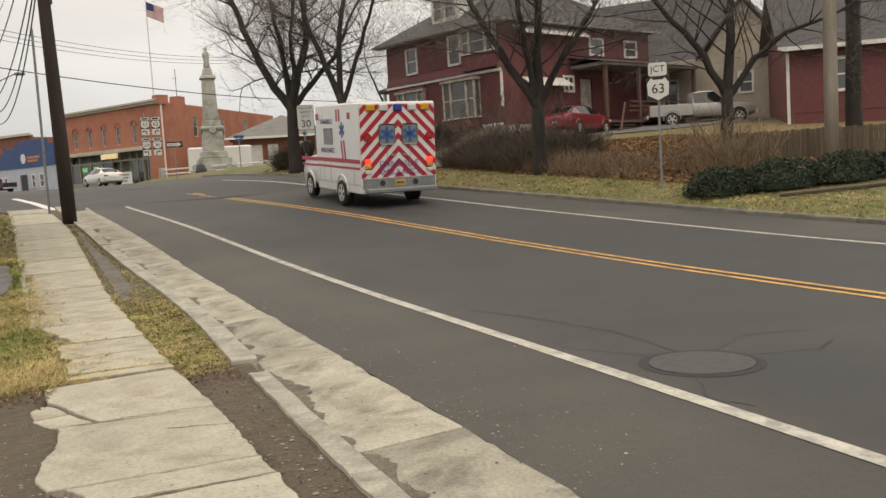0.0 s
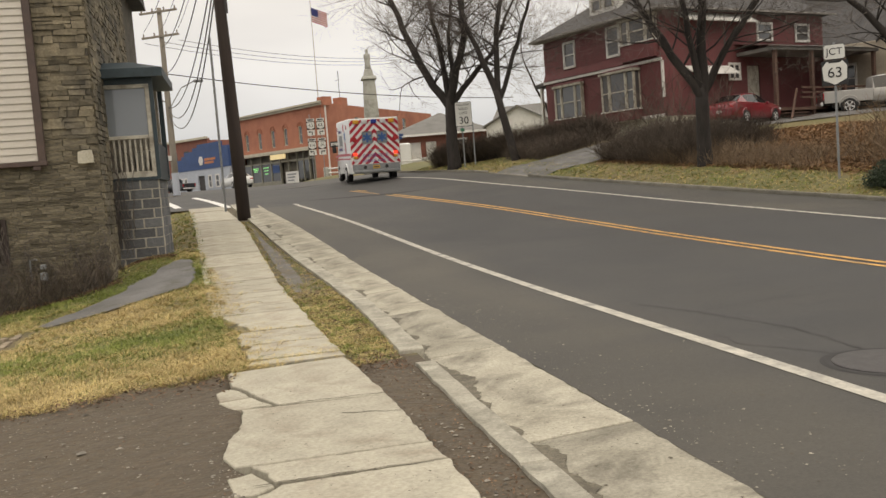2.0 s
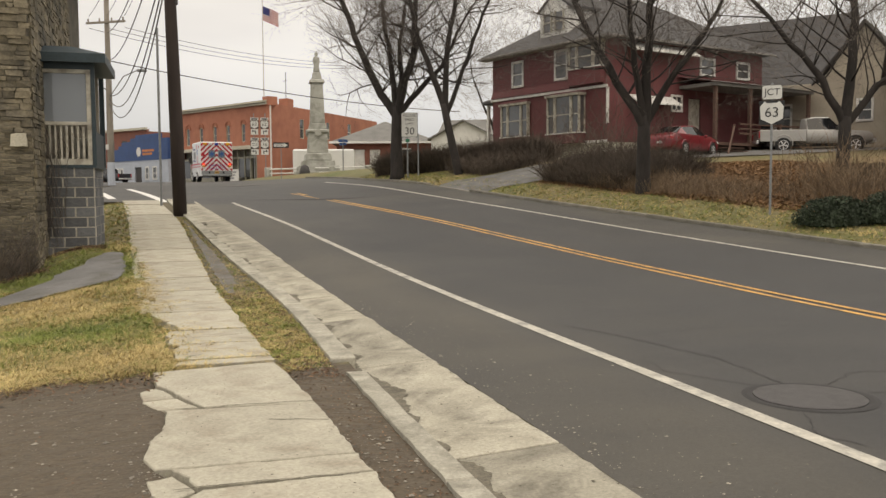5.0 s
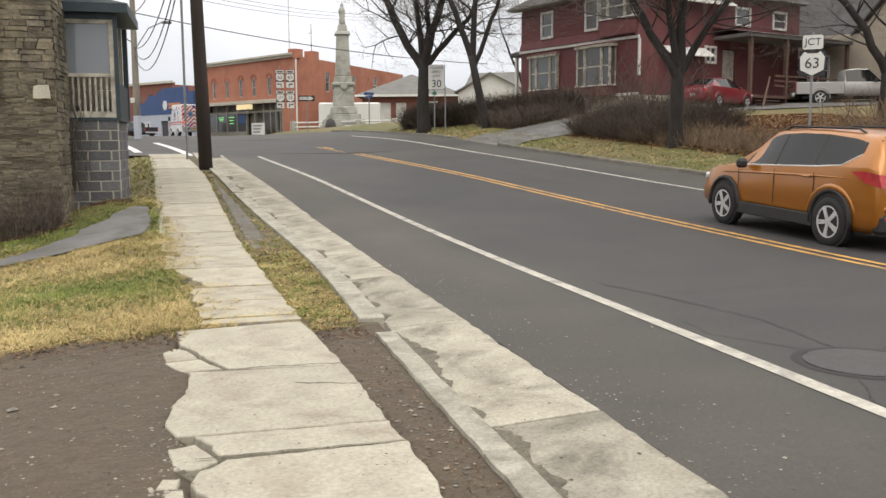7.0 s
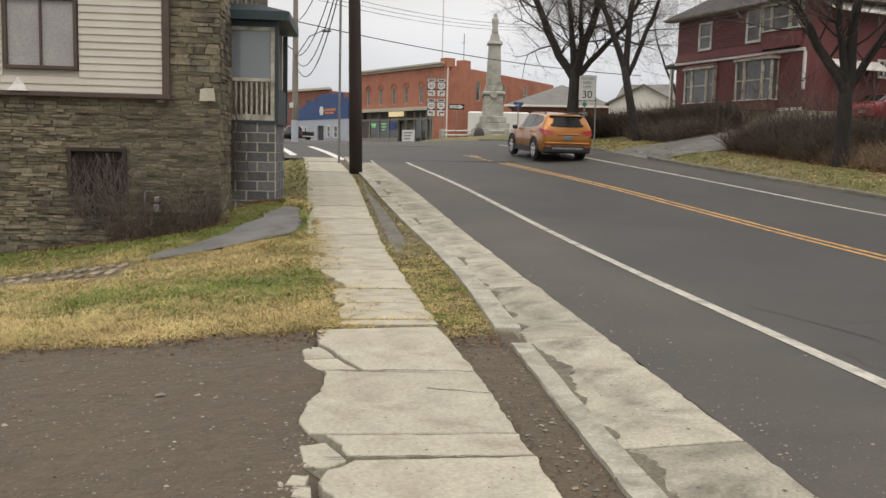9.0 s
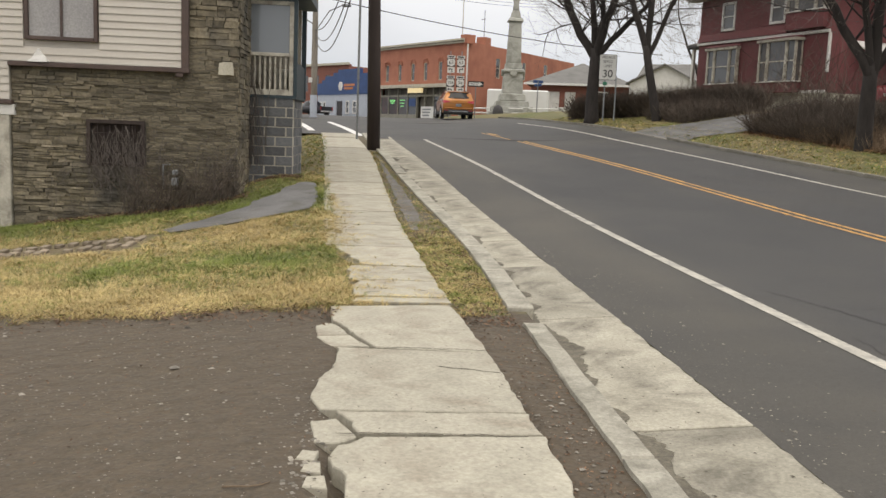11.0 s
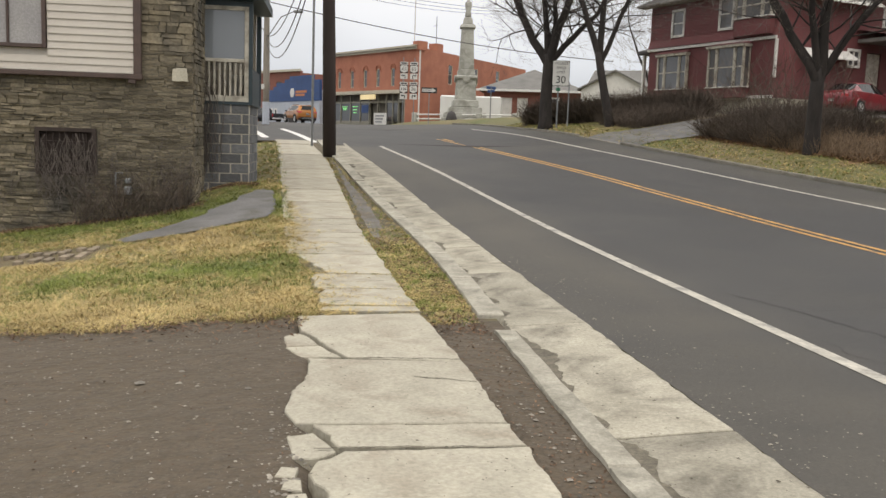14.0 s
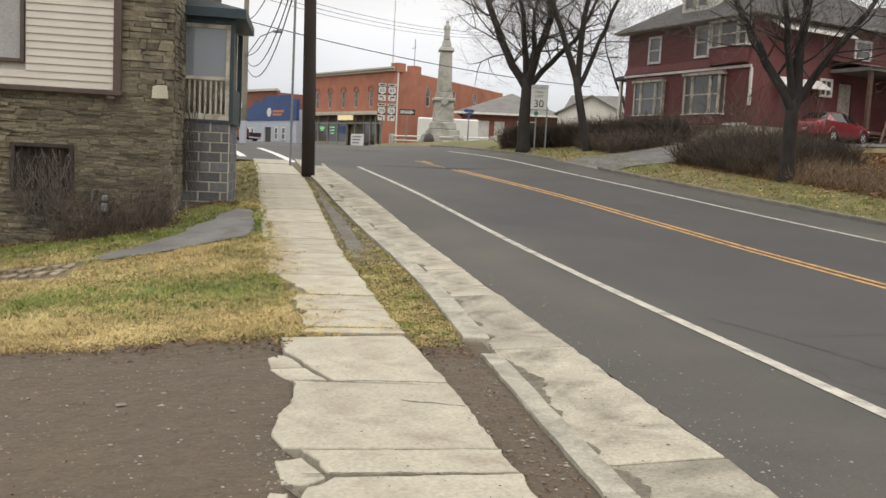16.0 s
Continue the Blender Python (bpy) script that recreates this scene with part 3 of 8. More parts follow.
def make_manhole():
    o = W(5.6, 4.78)
    z = road_z(5.6, 4.78)
    root = empty("manhole_cover", pose(o.x, o.y, z), "round dark iron manhole cover sunk in the asphalt", "manhole cover")
    bm = bmesh.new()
    lathe(bm, [(0.44, 0.0), (0.44, 0.008), (0.43, 0.011), (0.2, 0.012)], 44)
    part("lid", bm, M_IRON, root)
    bm = bmesh.new()
    lathe(bm, [(0.45, 0.001), (0.45, 0.004), (0.49, 0.006), (0.53, 0.002)], 44, cap=False)
    part("rim", bm, M_SEAL, root, "dark sealed ring")


M_SEAL = mat("dark_sealant", (0.022, 0.02, 0.02), (0.016, 0.015, 0.015), scale=10, rough=0.8)
make_manhole()


def make_cracks():
    rnd = random.Random(17)
    v, f = [], []

    def crack(pts, w):
        line = []
        for (a, b), (c, d) in zip(pts, pts[1:]):
            n = max(2, int(math.hypot(c - a, d - b) / 0.07))
            line += [(a + (c - a) * k / n + rnd.gauss(0, 0.018), b + (d - b) * k / n + rnd.gauss(0, 0.018)) for k in range(n)]
        line.append(pts[-1])
        for i, (a, b) in enumerate(line):
            q = w * rnd.uniform(0.3, 1.2)
            p, r = line[max(0, i - 1)], line[min(len(line) - 1, i + 1)]
            t = Vector((r[0] - p[0], r[1] - p[1])).normalized()
            for e in (-1, 1):
                ss, ll = a - t.y * q * e, b + t.x * q * e
                v.append(tuple(W(ss, ll, road_z(ss, ll) + 0.004)))
            if i:
                k = len(v) - 4
                f.append((k, k + 1, k + 3, k + 2))

    crack([(6.1, 4.9), (7.2, 5.0), (8.6, 4.7), (9.6, 4.4)], 0.008)
    crack([(6.1, 4.6), (6.8, 4.2), (7.4, 4.25)], 0.006)
    crack([(5.6, 5.3), (5.4, 5.9), (5.7, 6.4)], 0.007)
    crack([(5.9, 5.2), (6.3, 5.8), (6.1, 6.6)], 0.006)
    crack([(5.2, 4.4), (4.7, 4.1), (4.3, 4.2)], 0.006)
    crack([(8.6, 4.7), (8.9, 5.9), (8.7, 7.2)], 0.006)
    crack([(3.6, 8.4), (8.0, 8.62), (12.0, 8.72), (18, 8.3)], 0.008)
    me = bpy.data.meshes.new("asphalt_crack")
    me.from_pydata(v, [], f)
    me.materials.append(M_SEAL)
    tagged(new("asphalt_crack", me), "fine dark cracks in the asphalt round the manhole", "crack", kind="stuff")


make_cracks()


def make_slab_cracks():
    """Open cracks and chipped rims in the slabs, filled with dirt."""
    rnd = random.Random(23)
    v, f = [], []

    def crack(pts, w):
        line = []
        for (a, b), (c, d) in zip(pts, pts[1:]):
            n = max(2, int(math.hypot(c - a, d - b) / 0.035))
            line += [(a + (c - a) * k / n + rnd.gauss(0, 0.008), b + (d - b) * k / n + rnd.gauss(0, 0.008)) for k in range(n)]
        line.append(pts[-1])
        for i, (a, b) in enumerate(line):
            q = w * rnd.uniform(0.35, 1.35)
            p, r = line[max(0, i - 1)], line[min(len(line) - 1, i + 1)]
            t = Vector((r[0] - p[0], r[1] - p[1])).normalized()
            for e in (-1, 1):
                ss, ll = a - t.y * q * e, b + t.x * q * e
                v.append(tuple(W(ss, ll, rise(ss) + 0.0235)))
            if i:
                k = len(v) - 4
                f.append((k, k + 1, k + 3, k + 2))

    crack([(5.9, 0.46), (5.85, 0.66), (5.78, 0.86)], 0.005)
    crack([(8.5, -0.1), (8.62, 0.2), (8.66, 0.6)], 0.009)
    crack([(8.68, 0.25), (8.9, 0.3), (9.15, 0.36)], 0.007)
    crack([(9.6, -0.05), (9.62, 0.3), (9.7, 0.52)], 0.006)
    for a in (10.8, 13.0, 14.4, 16.3, 18.4, 20.4, 22.4, 24.4):
        b, c = walk_left(a) + 0.1, walk_right(a) - 0.05
        crack([(a, b), (a + rnd.uniform(-0.1, 0.1), (b + c) / 2), (a + rnd.uniform(-0.15, 0.15), c)], 0.007)
    # dirt along the open joints
    for a, w in ((4.555, 0.006), (6.4, 0.006), (8.02, 0.01)):
        crack([(a, -0.2), (a + 0.01, 0.25), (a - 0.02, 0.84)], w)
    me = bpy.data.meshes.new("slab_crack")
    me.from_pydata(v, [], f)
    me.materials.append(M_CRACK)
    tagged(new("slab_crack", me), "dirt-filled cracks across the pavement slabs", "crack", kind="stuff")


M_CRACK = mat("crack_dirt", (0.095, 0.078, 0.056), (0.06, 0.05, 0.037), scale=12, rough=0.95)
make_slab_cracks()


# ---- the stone house by the pavement ----
def in_sl(s, l, z):
    """A frame with x to the right across the street and y up the street."""
    o = W(s, l)
    return pose(o.x, o.y, z, 0, 0, 22)


def window(parent, x0, z0, x1, z1, y, frame_mat, t=0.08, mull=1, rail=1, depth=0.08, glass_mat=None, name="window"):
    """A sash window in a wall along x, its face at y and the room behind at y + depth."""
    w = empty(name)
    w.parent = parent
    bm = bmesh.new()
    span(bm, x0 - t, y - 0.03, z0 - t, x0 + 0.02, y + depth, z1 + t, 0.006)
    span(bm, x1 - 0.02, y - 0.03, z0 - t, x1 + t, y + depth, z1 + t, 0.006)
    span(bm, x0 + 0.02, y - 0.035, z1 - 0.02, x1 - 0.02, y + depth, z1 + t, 0.006)
    span(bm, x0 + 0.02, y - 0.05, z0 - t, x1 - 0.02, y + depth, z0 + 0.02, 0.006)
    part("window_frame", bm, frame_mat, w)
    bm = bmesh.new()
    for k in range(1, mull + 1):
        x = x0 + (x1 - x0) * k / (mull + 1)
        span(bm, x - t * 0.4, y - 0.01, z0, x + t * 0.4, y + depth * 0.7, z1)
    for k in range(1, rail + 1):
        z = z0 + (z1 - z0) * k / (rail + 1)
        span(bm, x0, y - 0.005, z - t * 0.3, x1, y + depth * 0.7, z + t * 0.3)
    if mull or rail:
        part("sash", bm, frame_mat, w)
    else:
        bm.free()
    bm = bmesh.new()
    span(bm, x0, y + depth * 0.45, z0, x1, y + depth * 0.55, z1)
    part("pane", bm, glass_mat or M_GLASS, w)
    return w


def board(bm, x0, x1, z, h, y):
    """A lapped board, thicker at its foot."""
    v = [bm.verts.new(p) for p in ((x0, y, z), (x1, y, z), (x1, y + 0.022, z + h), (x0, y + 0.022, z + h), (x0, y + 0.03, z), (x1, y + 0.03, z), (x1, y + 0.03, z + h), (x0, y + 0.03, z + h))]
    for f in ((0, 1, 2, 3), (4, 7, 6, 5), (0, 4, 5, 1), (3, 2, 6, 7), (0, 3, 7, 4), (1, 5, 6, 2)):
        bm.faces.new([v[k] for k in f])


def make_stone_house():
    m = in_sl(17.6, -7.0, 0.0)
    h = empty("stone_house", m, "old stone and beige-sided house with a barred basement window", "house")
    # the backing wall, with the basement window's opening
    bm = bmesh.new()
    holed(bm, 4.24, -1.2, 2.56, 0.06, 0.45, [(1.42, 0.7, 2.48, 1.54)])
    span(bm, 3.26, 0.06, 2.56, 4.24, 0.45, 7.2)
    span(bm, 3.92, 0.45, -1.0, 4.24, 9.0, 7.2)
    part("wall", bm, M_MORTAR, h, "dark mortar behind the rubble stones")
    # rubble in thin courses
    random.seed(11)
    stones = []
    z = -0.85
    while z < 7.1:
        ch = random.uniform(0.035, 0.085) if z < 2.5 else random.uniform(0.06, 0.14)
        x = 0.0 if z < 2.5 else 3.28
        while x < 4.21:
            w = min(random.uniform(0.12, 0.5), 4.265 - x)
            step = w
            if 0.69 < z + ch / 2 < 1.56 and x < 2.5 and x + w > 1.4:
                if x < 1.36:
                    w = 1.39 - x
                elif x + w > 2.56:
                    w, x = x + w - 2.51, 2.51
                    step = w
                else:
                    w = 0
            if w > 0.03:
                stones.append((x, z, w - 0.012, ch - 0.009, random.uniform(0.012, 0.045)))
            x += step
        z += ch
    kinds = []
    for k in range(6):
        bm = bmesh.new()
        box(bm, (0, 0, 0), (1, 1, 1))
        bmesh.ops.subdivide_edges(bm, edges=bm.edges[:], cuts=1)
        for v in bm.verts:
            j = 0.09
            v.co += Vector((random.uniform(-j, j) * 0.4, random.uniform(-j, j) - (0.12 if v.co.y < -0.4 and abs(v.co.x) < 0.2 and abs(v.co.z) < 0.2 else 0), random.uniform(-j, j)))
            if v.co.y < -0.3 and (abs(v.co.x) > 0.35 or abs(v.co.z) > 0.35):
                v.co.y += 0.12
        me = bpy.data.meshes.new("stone")
        bm.to_mesh(me)
        bm.free()
        me.materials.append(M_STONE)
        kinds.append(me)
    near = sorted(stones, key=lambda q: (q[0] - 3.0) ** 2 + (q[1] - 1.6) ** 2)
    for x, z, w, ch, pr in near[:300]:
        o = new("stone", random.choice(kinds))
        o.parent = h
        o.location, o.scale = (x + w / 2, 0.07 - pr / 2 + 0.02, z + ch / 2), (w, pr + 0.06, ch)
    bm = bmesh.new()
    for x, z, w, ch, pr in near[300:]:
        vs = box(bm, (x + w / 2, 0.07 - pr / 2 + 0.02, z + ch / 2), (w, pr + 0.06, ch))
        for v in vs:
            v.co += Vector((random.uniform(-0.02, 0.02), random.uniform(-0.015, 0.015), random.uniform(-0.012, 0.012)))
    # the wall along the street
    z = 0.2
    while z < 7.1:
        ch = random.uniform(0.07, 0.16)
        y = 0.1
        while y < 6:
            w = random.uniform(0.2, 0.55)
            vs = box(bm, (4.25, y + w / 2, z + ch / 2), (0.07, w - 0.015, ch - 0.012))
            for v in vs:
                v.co += Vector((random.uniform(-0.02, 0.02), random.uniform(-0.02, 0.02), random.uniform(-0.012, 0.012)))
            y += w
        z += ch
    tagged(part("rubble", bm, M_STONES, h, "courses of grey-brown flat rubble stones"), kind="stuff")
    # light patch of mortar
    bm = bmesh.new()
    slab(bm, [(x, z) for x, z in ragged((0, 0), (0.3, 0), 0.03, 1, 0.05) + ragged((0.3, 0), (0.28, 0.24), 0.03, 2, 0.05) + ragged((0.28, 0.24), (0.02, 0.22), 0.03, 3, 0.05) + ragged((0.02, 0.22), (0, 0), 0.03, 4, 0.05)], lambda x, y: 0.03, 0.05)
    bmesh.ops.rotate(bm, verts=bm.verts, matrix=Matrix.Rotation(radians(90), 3, "X"))
    bmesh.ops.translate(bm, verts=bm.verts, vec=(3.88, -0.03, 2.5))
    part("patch", bm, M_CREAM, h, "pale plaster patch")
    # barred basement window
    g = empty("basement_window")
    g.parent = h
    bm = bmesh.new()
    for a in (1.40, 2.42):
        span(bm, a, -0.02, 0.68, a + 0.07, 0.2, 1.56)
    span(bm, 1.47, -0.02, 1.49, 2.42, 0.2, 1.56)
    span(bm, 1.47, -0.02, 0.68, 2.42, 0.2, 0.74)
    part("window_frame", bm, M_POLE, g)
    bm = bmesh.new()
    for k in range(1, 8):
        tube(bm, [(1.47 + k * 0.119, 0.03, 0.72), (1.47 + k * 0.119, 0.03, 1.5)], 0.012, 6)
    for z in (0.95, 1.12, 1.3):
        tube(bm, [(1.45, 0.035, z), (2.44, 0.035, z)], 0.012, 6)
    part("grille", bm, M_POLE, g, "rusty iron bars")
    # dark sheet added in place of glass, so the opening stays dark
    bm = bmesh.new()
    span(bm, 1.45, 0.1, 0.72, 2.44, 0.14, 1.5)
    part("dark_backing", bm, M_POLE, g, "dark sheet added behind the bars in place of glass")
    bm = bmesh.new()
    random.seed(5)
    for k in range(190):
        x = random.uniform(1.42, 2.5)
        z0 = random.uniform(0.62, 1.5)
        pts = [(x, 0.0, z0)]
        for q in range(4):
            pts.append((pts[-1][0] + random.uniform(-0.08, 0.08), random.uniform(-0.05, 0.0), pts[-1][2] - random.uniform(0.05, 0.16)))
        tube(bm, pts, 0.004, 3, cap=False)
    tagged(part("vine", bm, M_TWIG, g, "dry brown vines"), kind="stuff")
    # siding, board by board, above a brown flashing
    n = 0
    z = 2.6
    while z < 7.2:
        bm = bmesh.new()
        holes = [(0.33, 1.62)] if 2.9 < z + 0.067 < 4.3 else []
        for a, b in ([(-4.0, 0.28), (1.67, 3.2)] if holes else [(-4.0, 3.2)]):
            board(bm, a, b, z, 0.135, -0.06)
        part("siding_board", bm, M_SIDING, h)
        z += 0.135
    for k in range(5):
        bm = bmesh.new()
        board(bm, -4.0, 0.0, 1.88 + k * 0.144, 0.144, -0.06)
        part("siding_board", bm, M_SIDING, h)
    bm = bmesh.new()
    holed(bm, 7.2, 1.85, 7.2, 0.0, 0.06, [(4.33, 3.02, 5.62, 4.3), (4.0, 1.85, 7.2, 2.56)])
    bmesh.ops.translate(bm, verts=bm.verts, vec=(-4.0, 0, 0))
    part("sheathing", bm, M_SIDING, h)
    bm = bmesh.new()
    span(bm, 0.0, -0.12, 2.5, 3.36, -0.03, 2.585, 0.01)
    span(bm, 3.2, -0.1, 2.48, 3.34, -0.02, 7.2, 0.01)
    span(bm, 3.1, -0.11, 2.42, 3.24, -0.03, 2.5, 0.01)
    part("flashing", bm, M_BROWN_TRIM, h, "brown metal flashing and corner trim")
    window(h, 0.36, 3.05, 1.6, 4.3, -0.06, M_BROWN_TRIM, 0.05, 1, 0, glass_mat=M_CURTAIN)
    # torn white sheet on the ledge
    bm = bmesh.new()
    vs = [bm.verts.new(p) for p in ((0.36, -0.14, 2.59), (0.75, -0.16, 2.59), (0.68, -0.12, 2.72), (0.56, -0.1, 2.84), (0.5, -0.11, 2.7), (0.36, -0.02, 2.6), (0.75, -0.02, 2.6), (0.56, -0.03, 2.84))]
    for f in ((0, 1, 2, 4), (4, 2, 3), (0, 4, 5), (1, 6, 2), (2, 6, 7, 3), (3, 7, 5, 4)):
        bm.faces.new([vs[k] for k in f])
    part("torn_flashing", bm, M_WHITE, h, "torn scrap of white metal")
    # annex with a pale door at the left
    bm = bmesh.new()
    span(bm, -3.5, -0.05, 1.58, 0.08, 0.1, 1.78, 0.01)
    part("lintel", bm, M_WHITE, h, "white metal lintel")
    bm = bmesh.new()
    span(bm, -3.5, -0.1, 1.78, 0.05, 0.2, 1.86, 0.01)
    part("gutter", bm, M_BROWN_TRIM, h)
    bm = bmesh.new()
    span(bm, -0.24, -0.04, -1.0, -0.02, 0.12, 1.58, 0.012)
    part("post", bm, M_WHITE_WOOD, h, "peeling white door post")
    bm = bmesh.new()
    span(bm, -3.5, 0.03, -1.0, -0.24, 0.1, 1.58)
    part("door", bm, M_WHITE_WOOD, h, "weathered white plank door")
    bm = bmesh.new()
    span(bm, -0.52, -0.0, -0.54, -0.24, 0.03, -0.26, 0.01)
    part("vent", bm, M_IRON, h, "dark square vent")
    # round lamp on the siding
    bm = bmesh.new()
    lathe(bm, [(0.0, 0.0), (0.1, 0.0), (0.1, 0.03), (0.075, 0.06), (0.07, 0.11)], 20, cap=False)
    bmesh.ops.rotate(bm, verts=bm.verts, matrix=Matrix.Rotation(radians(90), 3, "X"))
    bmesh.ops.translate(bm, verts=bm.verts, vec=(2.26, -0.02, 4.84))
    lamp_ = part("wall_lamp", bm, M_STEEL, h, "round floodlight on the siding")
    bm = bmesh.new()
    lathe(bm, [(0.0, 0.0), (0.05, -0.003), (0.085, -0.02), (0.095, -0.05)], 20, cap=False)
    bmesh.ops.rotate(bm, verts=bm.verts, matrix=Matrix.Rotation(radians(65), 3, "X"))
    bmesh.ops.translate(bm, verts=bm.verts, vec=(2.26, -0.17, 4.84))
    part("lens", bm, M_WHITE, lamp_, "white lens")
    # pipe and meter
    # vines over the wall and its foot
    bm = bmesh.new()
    random.seed(12)
    for k in range(150):
        x = random.choice((random.uniform(0.6, 4.2), random.gauss(2.9, 0.4), random.gauss(4.0, 0.15)))
        pts = [(x, -0.06, random.uniform(-0.4, 0.3))]
        for q in range(random.randint(3, 9)):
            pts.append((pts[-1][0] + random.uniform(-0.12, 0.12), -0.03 - random.uniform(0.0, 0.1), pts[-1][2] + random.uniform(0.06, 0.2)))
        tube(bm, pts, 0.0045, 3, cap=False)
    tagged(part("vine", bm, M_TWIG, h, "dry brown vines on the stones"), kind="stuff")
    bm = bmesh.new()
    tube(bm, [(2.85, -0.05, 0.25), (2.85, -0.05, 0.75), (2.98, -0.05, 0.75)], 0.018, 8)
    box(bm, (3.08, -0.07, 0.42), (0.13, 0.1, 0.16), bev=0.02)
    box(bm, (3.08, -0.07, 0.6), (0.11, 0.1, 0.1), bev=0.02)
    part("gas_meter", bm, M_STEEL, h, "small grey gas meter")
    # rear volume closes the house
    bm = bmesh.new()
    span(bm, -4.0, 0.5, -1.0, 4.0, 9.0, 7.2)
    part("core", bm, M_SIDING, h)
    bm = bmesh.new()
    vs = [bm.verts.new(p) for p in ((-4.3, -0.4, 7.2), (4.6, -0.4, 7.2), (4.6, 9.3, 7.2), (-4.3, 9.3, 7.2), (-4.3, 4.5, 9.6), (4.6, 4.5, 9.6))]
    for f in ((0, 1, 5, 4), (2, 3, 4, 5), (0, 4, 3), (1, 2, 5), (0, 3, 2, 1)):
        bm.faces.new([vs[k] for k in f])
    part("roof", bm, M_ROOF_DARK, h)

    # porch on concrete blocks
    m = in_sl(19.0, -2.85, 0.0) @ Matrix.Diagonal((1.11, 1, 1, 1))
    pch = empty("porch", m, "enclosed porch on grey concrete blocks, dark teal trim", "porch")
    bm = bmesh.new()
    span(bm, 0.0, 0.008, 0.2, 0.925, 0.3, 2.15)
    span(bm, 0.64, 0.3, 0.2, 0.92, 2.3, 2.15)
    part("block_core", bm, M_BLOCK_JOINT, pch, "pale mortar between the blocks")
    bms = bmesh.new()
    box(bms, (0, 0, 0), (1, 1, 1), bev=0.03)
    bme = bpy.data.meshes.new("block")
    bms.to_mesh(bme)
    bms.free()
    bme.materials.append(M_BLOCK)
    for r in range(9):
        z = 0.33 + r * 0.203
        x = 0.0 if r % 2 else -0.2
        while x < 0.92:
            a, b = max(x, 0.0), min(x + 0.39, 0.93)
            if b - a > 0.08:
                o = new("block", bme)
                o.parent = pch
                o.location, o.scale = ((a + b) / 2, 0.1, z + 0.097), (b - a - 0.018, 0.2, 0.181)
            x += 0.402
        y = 0.21 if r % 2 else 0.41
        while y < 1.95:
            o = new("block", bme)
            o.parent = pch
            o.location, o.scale = (0.83, y + 0.19, z + 0.097), (0.2, 0.39, 0.193)
            y += 0.402
    bm = bmesh.new()
    for a, b in ((-0.02, 0.05), (0.84, 0.92)):
        span(bm, a, 0.0, 2.2, b, 0.09, 4.12, 0.006)
    span(bm, 0.05, 0.0, 2.2, 0.84, 0.09, 2.32, 0.006)
    span(bm, 0.05, 0.0, 4.04, 0.84, 0.09, 4.12, 0.006)
    span(bm, 0.05, -0.01, 3.0, 0.84, 0.06, 3.07, 0.004)
    part("window_frame", bm, M_WHITE_WOOD, pch, "weathered white window frame")
    bm = bmesh.new()
    span(bm, 0.05, 0.04, 3.07, 0.84, 0.05, 4.04)
    part("pane", bm, M_GLASS_CLEAR, pch)
    for k in range(8):
        bm = bmesh.new()
        x = 0.09 + k * 0.095
        span(bm, x, 0.02, 2.32, x + 0.035, 0.05, 3.0)
        part("baluster", bm, M_WHITE_WOOD, pch)
    bm = bmesh.new()
    span(bm, 0.92, -0.01, 2.18, 0.99, 0.12, 4.2)
    span(bm, -0.1, -0.02, 2.14, 0.98, 2.3, 2.2)
    span(bm, -0.06, 0.0, 4.12, 0.99, 0.12, 4.3)
    span(bm, 0.9, 2.15, 2.2, 0.99, 2.3, 4.2)
    span(bm, 0.9, 0.12, 2.2, 0.97, 2.15, 2.9)
    part("trim", bm, M_TEAL, pch)
    bm = bmesh.new()
    span(bm, -0.2, -0.22, 4.24, 1.2, 2.5, 4.42)
    vs = [bm.verts.new(p) for p in ((-0.2, -0.22, 4.42), (1.2, -0.22, 4.42), (1.2, 2.5, 4.42), (-0.2, 2.5, 4.42), (-0.2, 0.2, 4.6), (0.6, 0.2, 4.6), (0.6, 2.2, 4.6), (-0.2, 2.2, 4.6))]
    for f in ((0, 1, 5, 4), (1, 2, 6, 5), (2, 3, 7, 6), (4, 5, 6, 7), (3, 0, 4, 7)):
        bm.faces.new([vs[k] for k in f])
    part("roof", bm, M_TEAL, pch, "low dark roof with deep fascia")
    bm = bmesh.new()
    span(bm, -0.1, 2.0, 2.2, 0.9, 2.1, 4.2)
    part("back_wall", bm, M_TAN, pch)
    bm = bmesh.new()
    span(bm, 0.45, 0.9, 2.2, 0.75, 1.3, 2.8, 0.02)
    part("stored_box", bm, M_WHITE_WOOD, pch)
    # dry vines up the corner
    v = bmesh.new()
    random.seed(8)
    for k in range(90):
        x = random.uniform(-0.25, 0.45) * (1 if k % 3 else 0.4)
        pts = [(x, -0.04, random.uniform(0.5, 1.2))]
        for q in range(random.randint(3, 12)):
            pts.append((pts[-1][0] * 0.96 + random.uniform(-0.06, 0.06), -0.03 - random.uniform(0, 0.1), pts[-1][2] + random.uniform(0.08, 0.25)))
        tube(v, pts, 0.006, 3, cap=False)
    o = part("climbing_vine", v, M_TWIG, None)
    o.matrix_basis = m
    tagged(o, "leafless brown vine climbing the house corner", "vine", kind="stuff")


M_CURTAIN = mat("curtained_glass", (0.36, 0.35, 0.34), (0.28, 0.27, 0.27), scale=1.5, rough=0.15)
M_GLASS_CLEAR = glass("porch_glass", (0.18, 0.2, 0.22), 0.03)
make_stone_house()


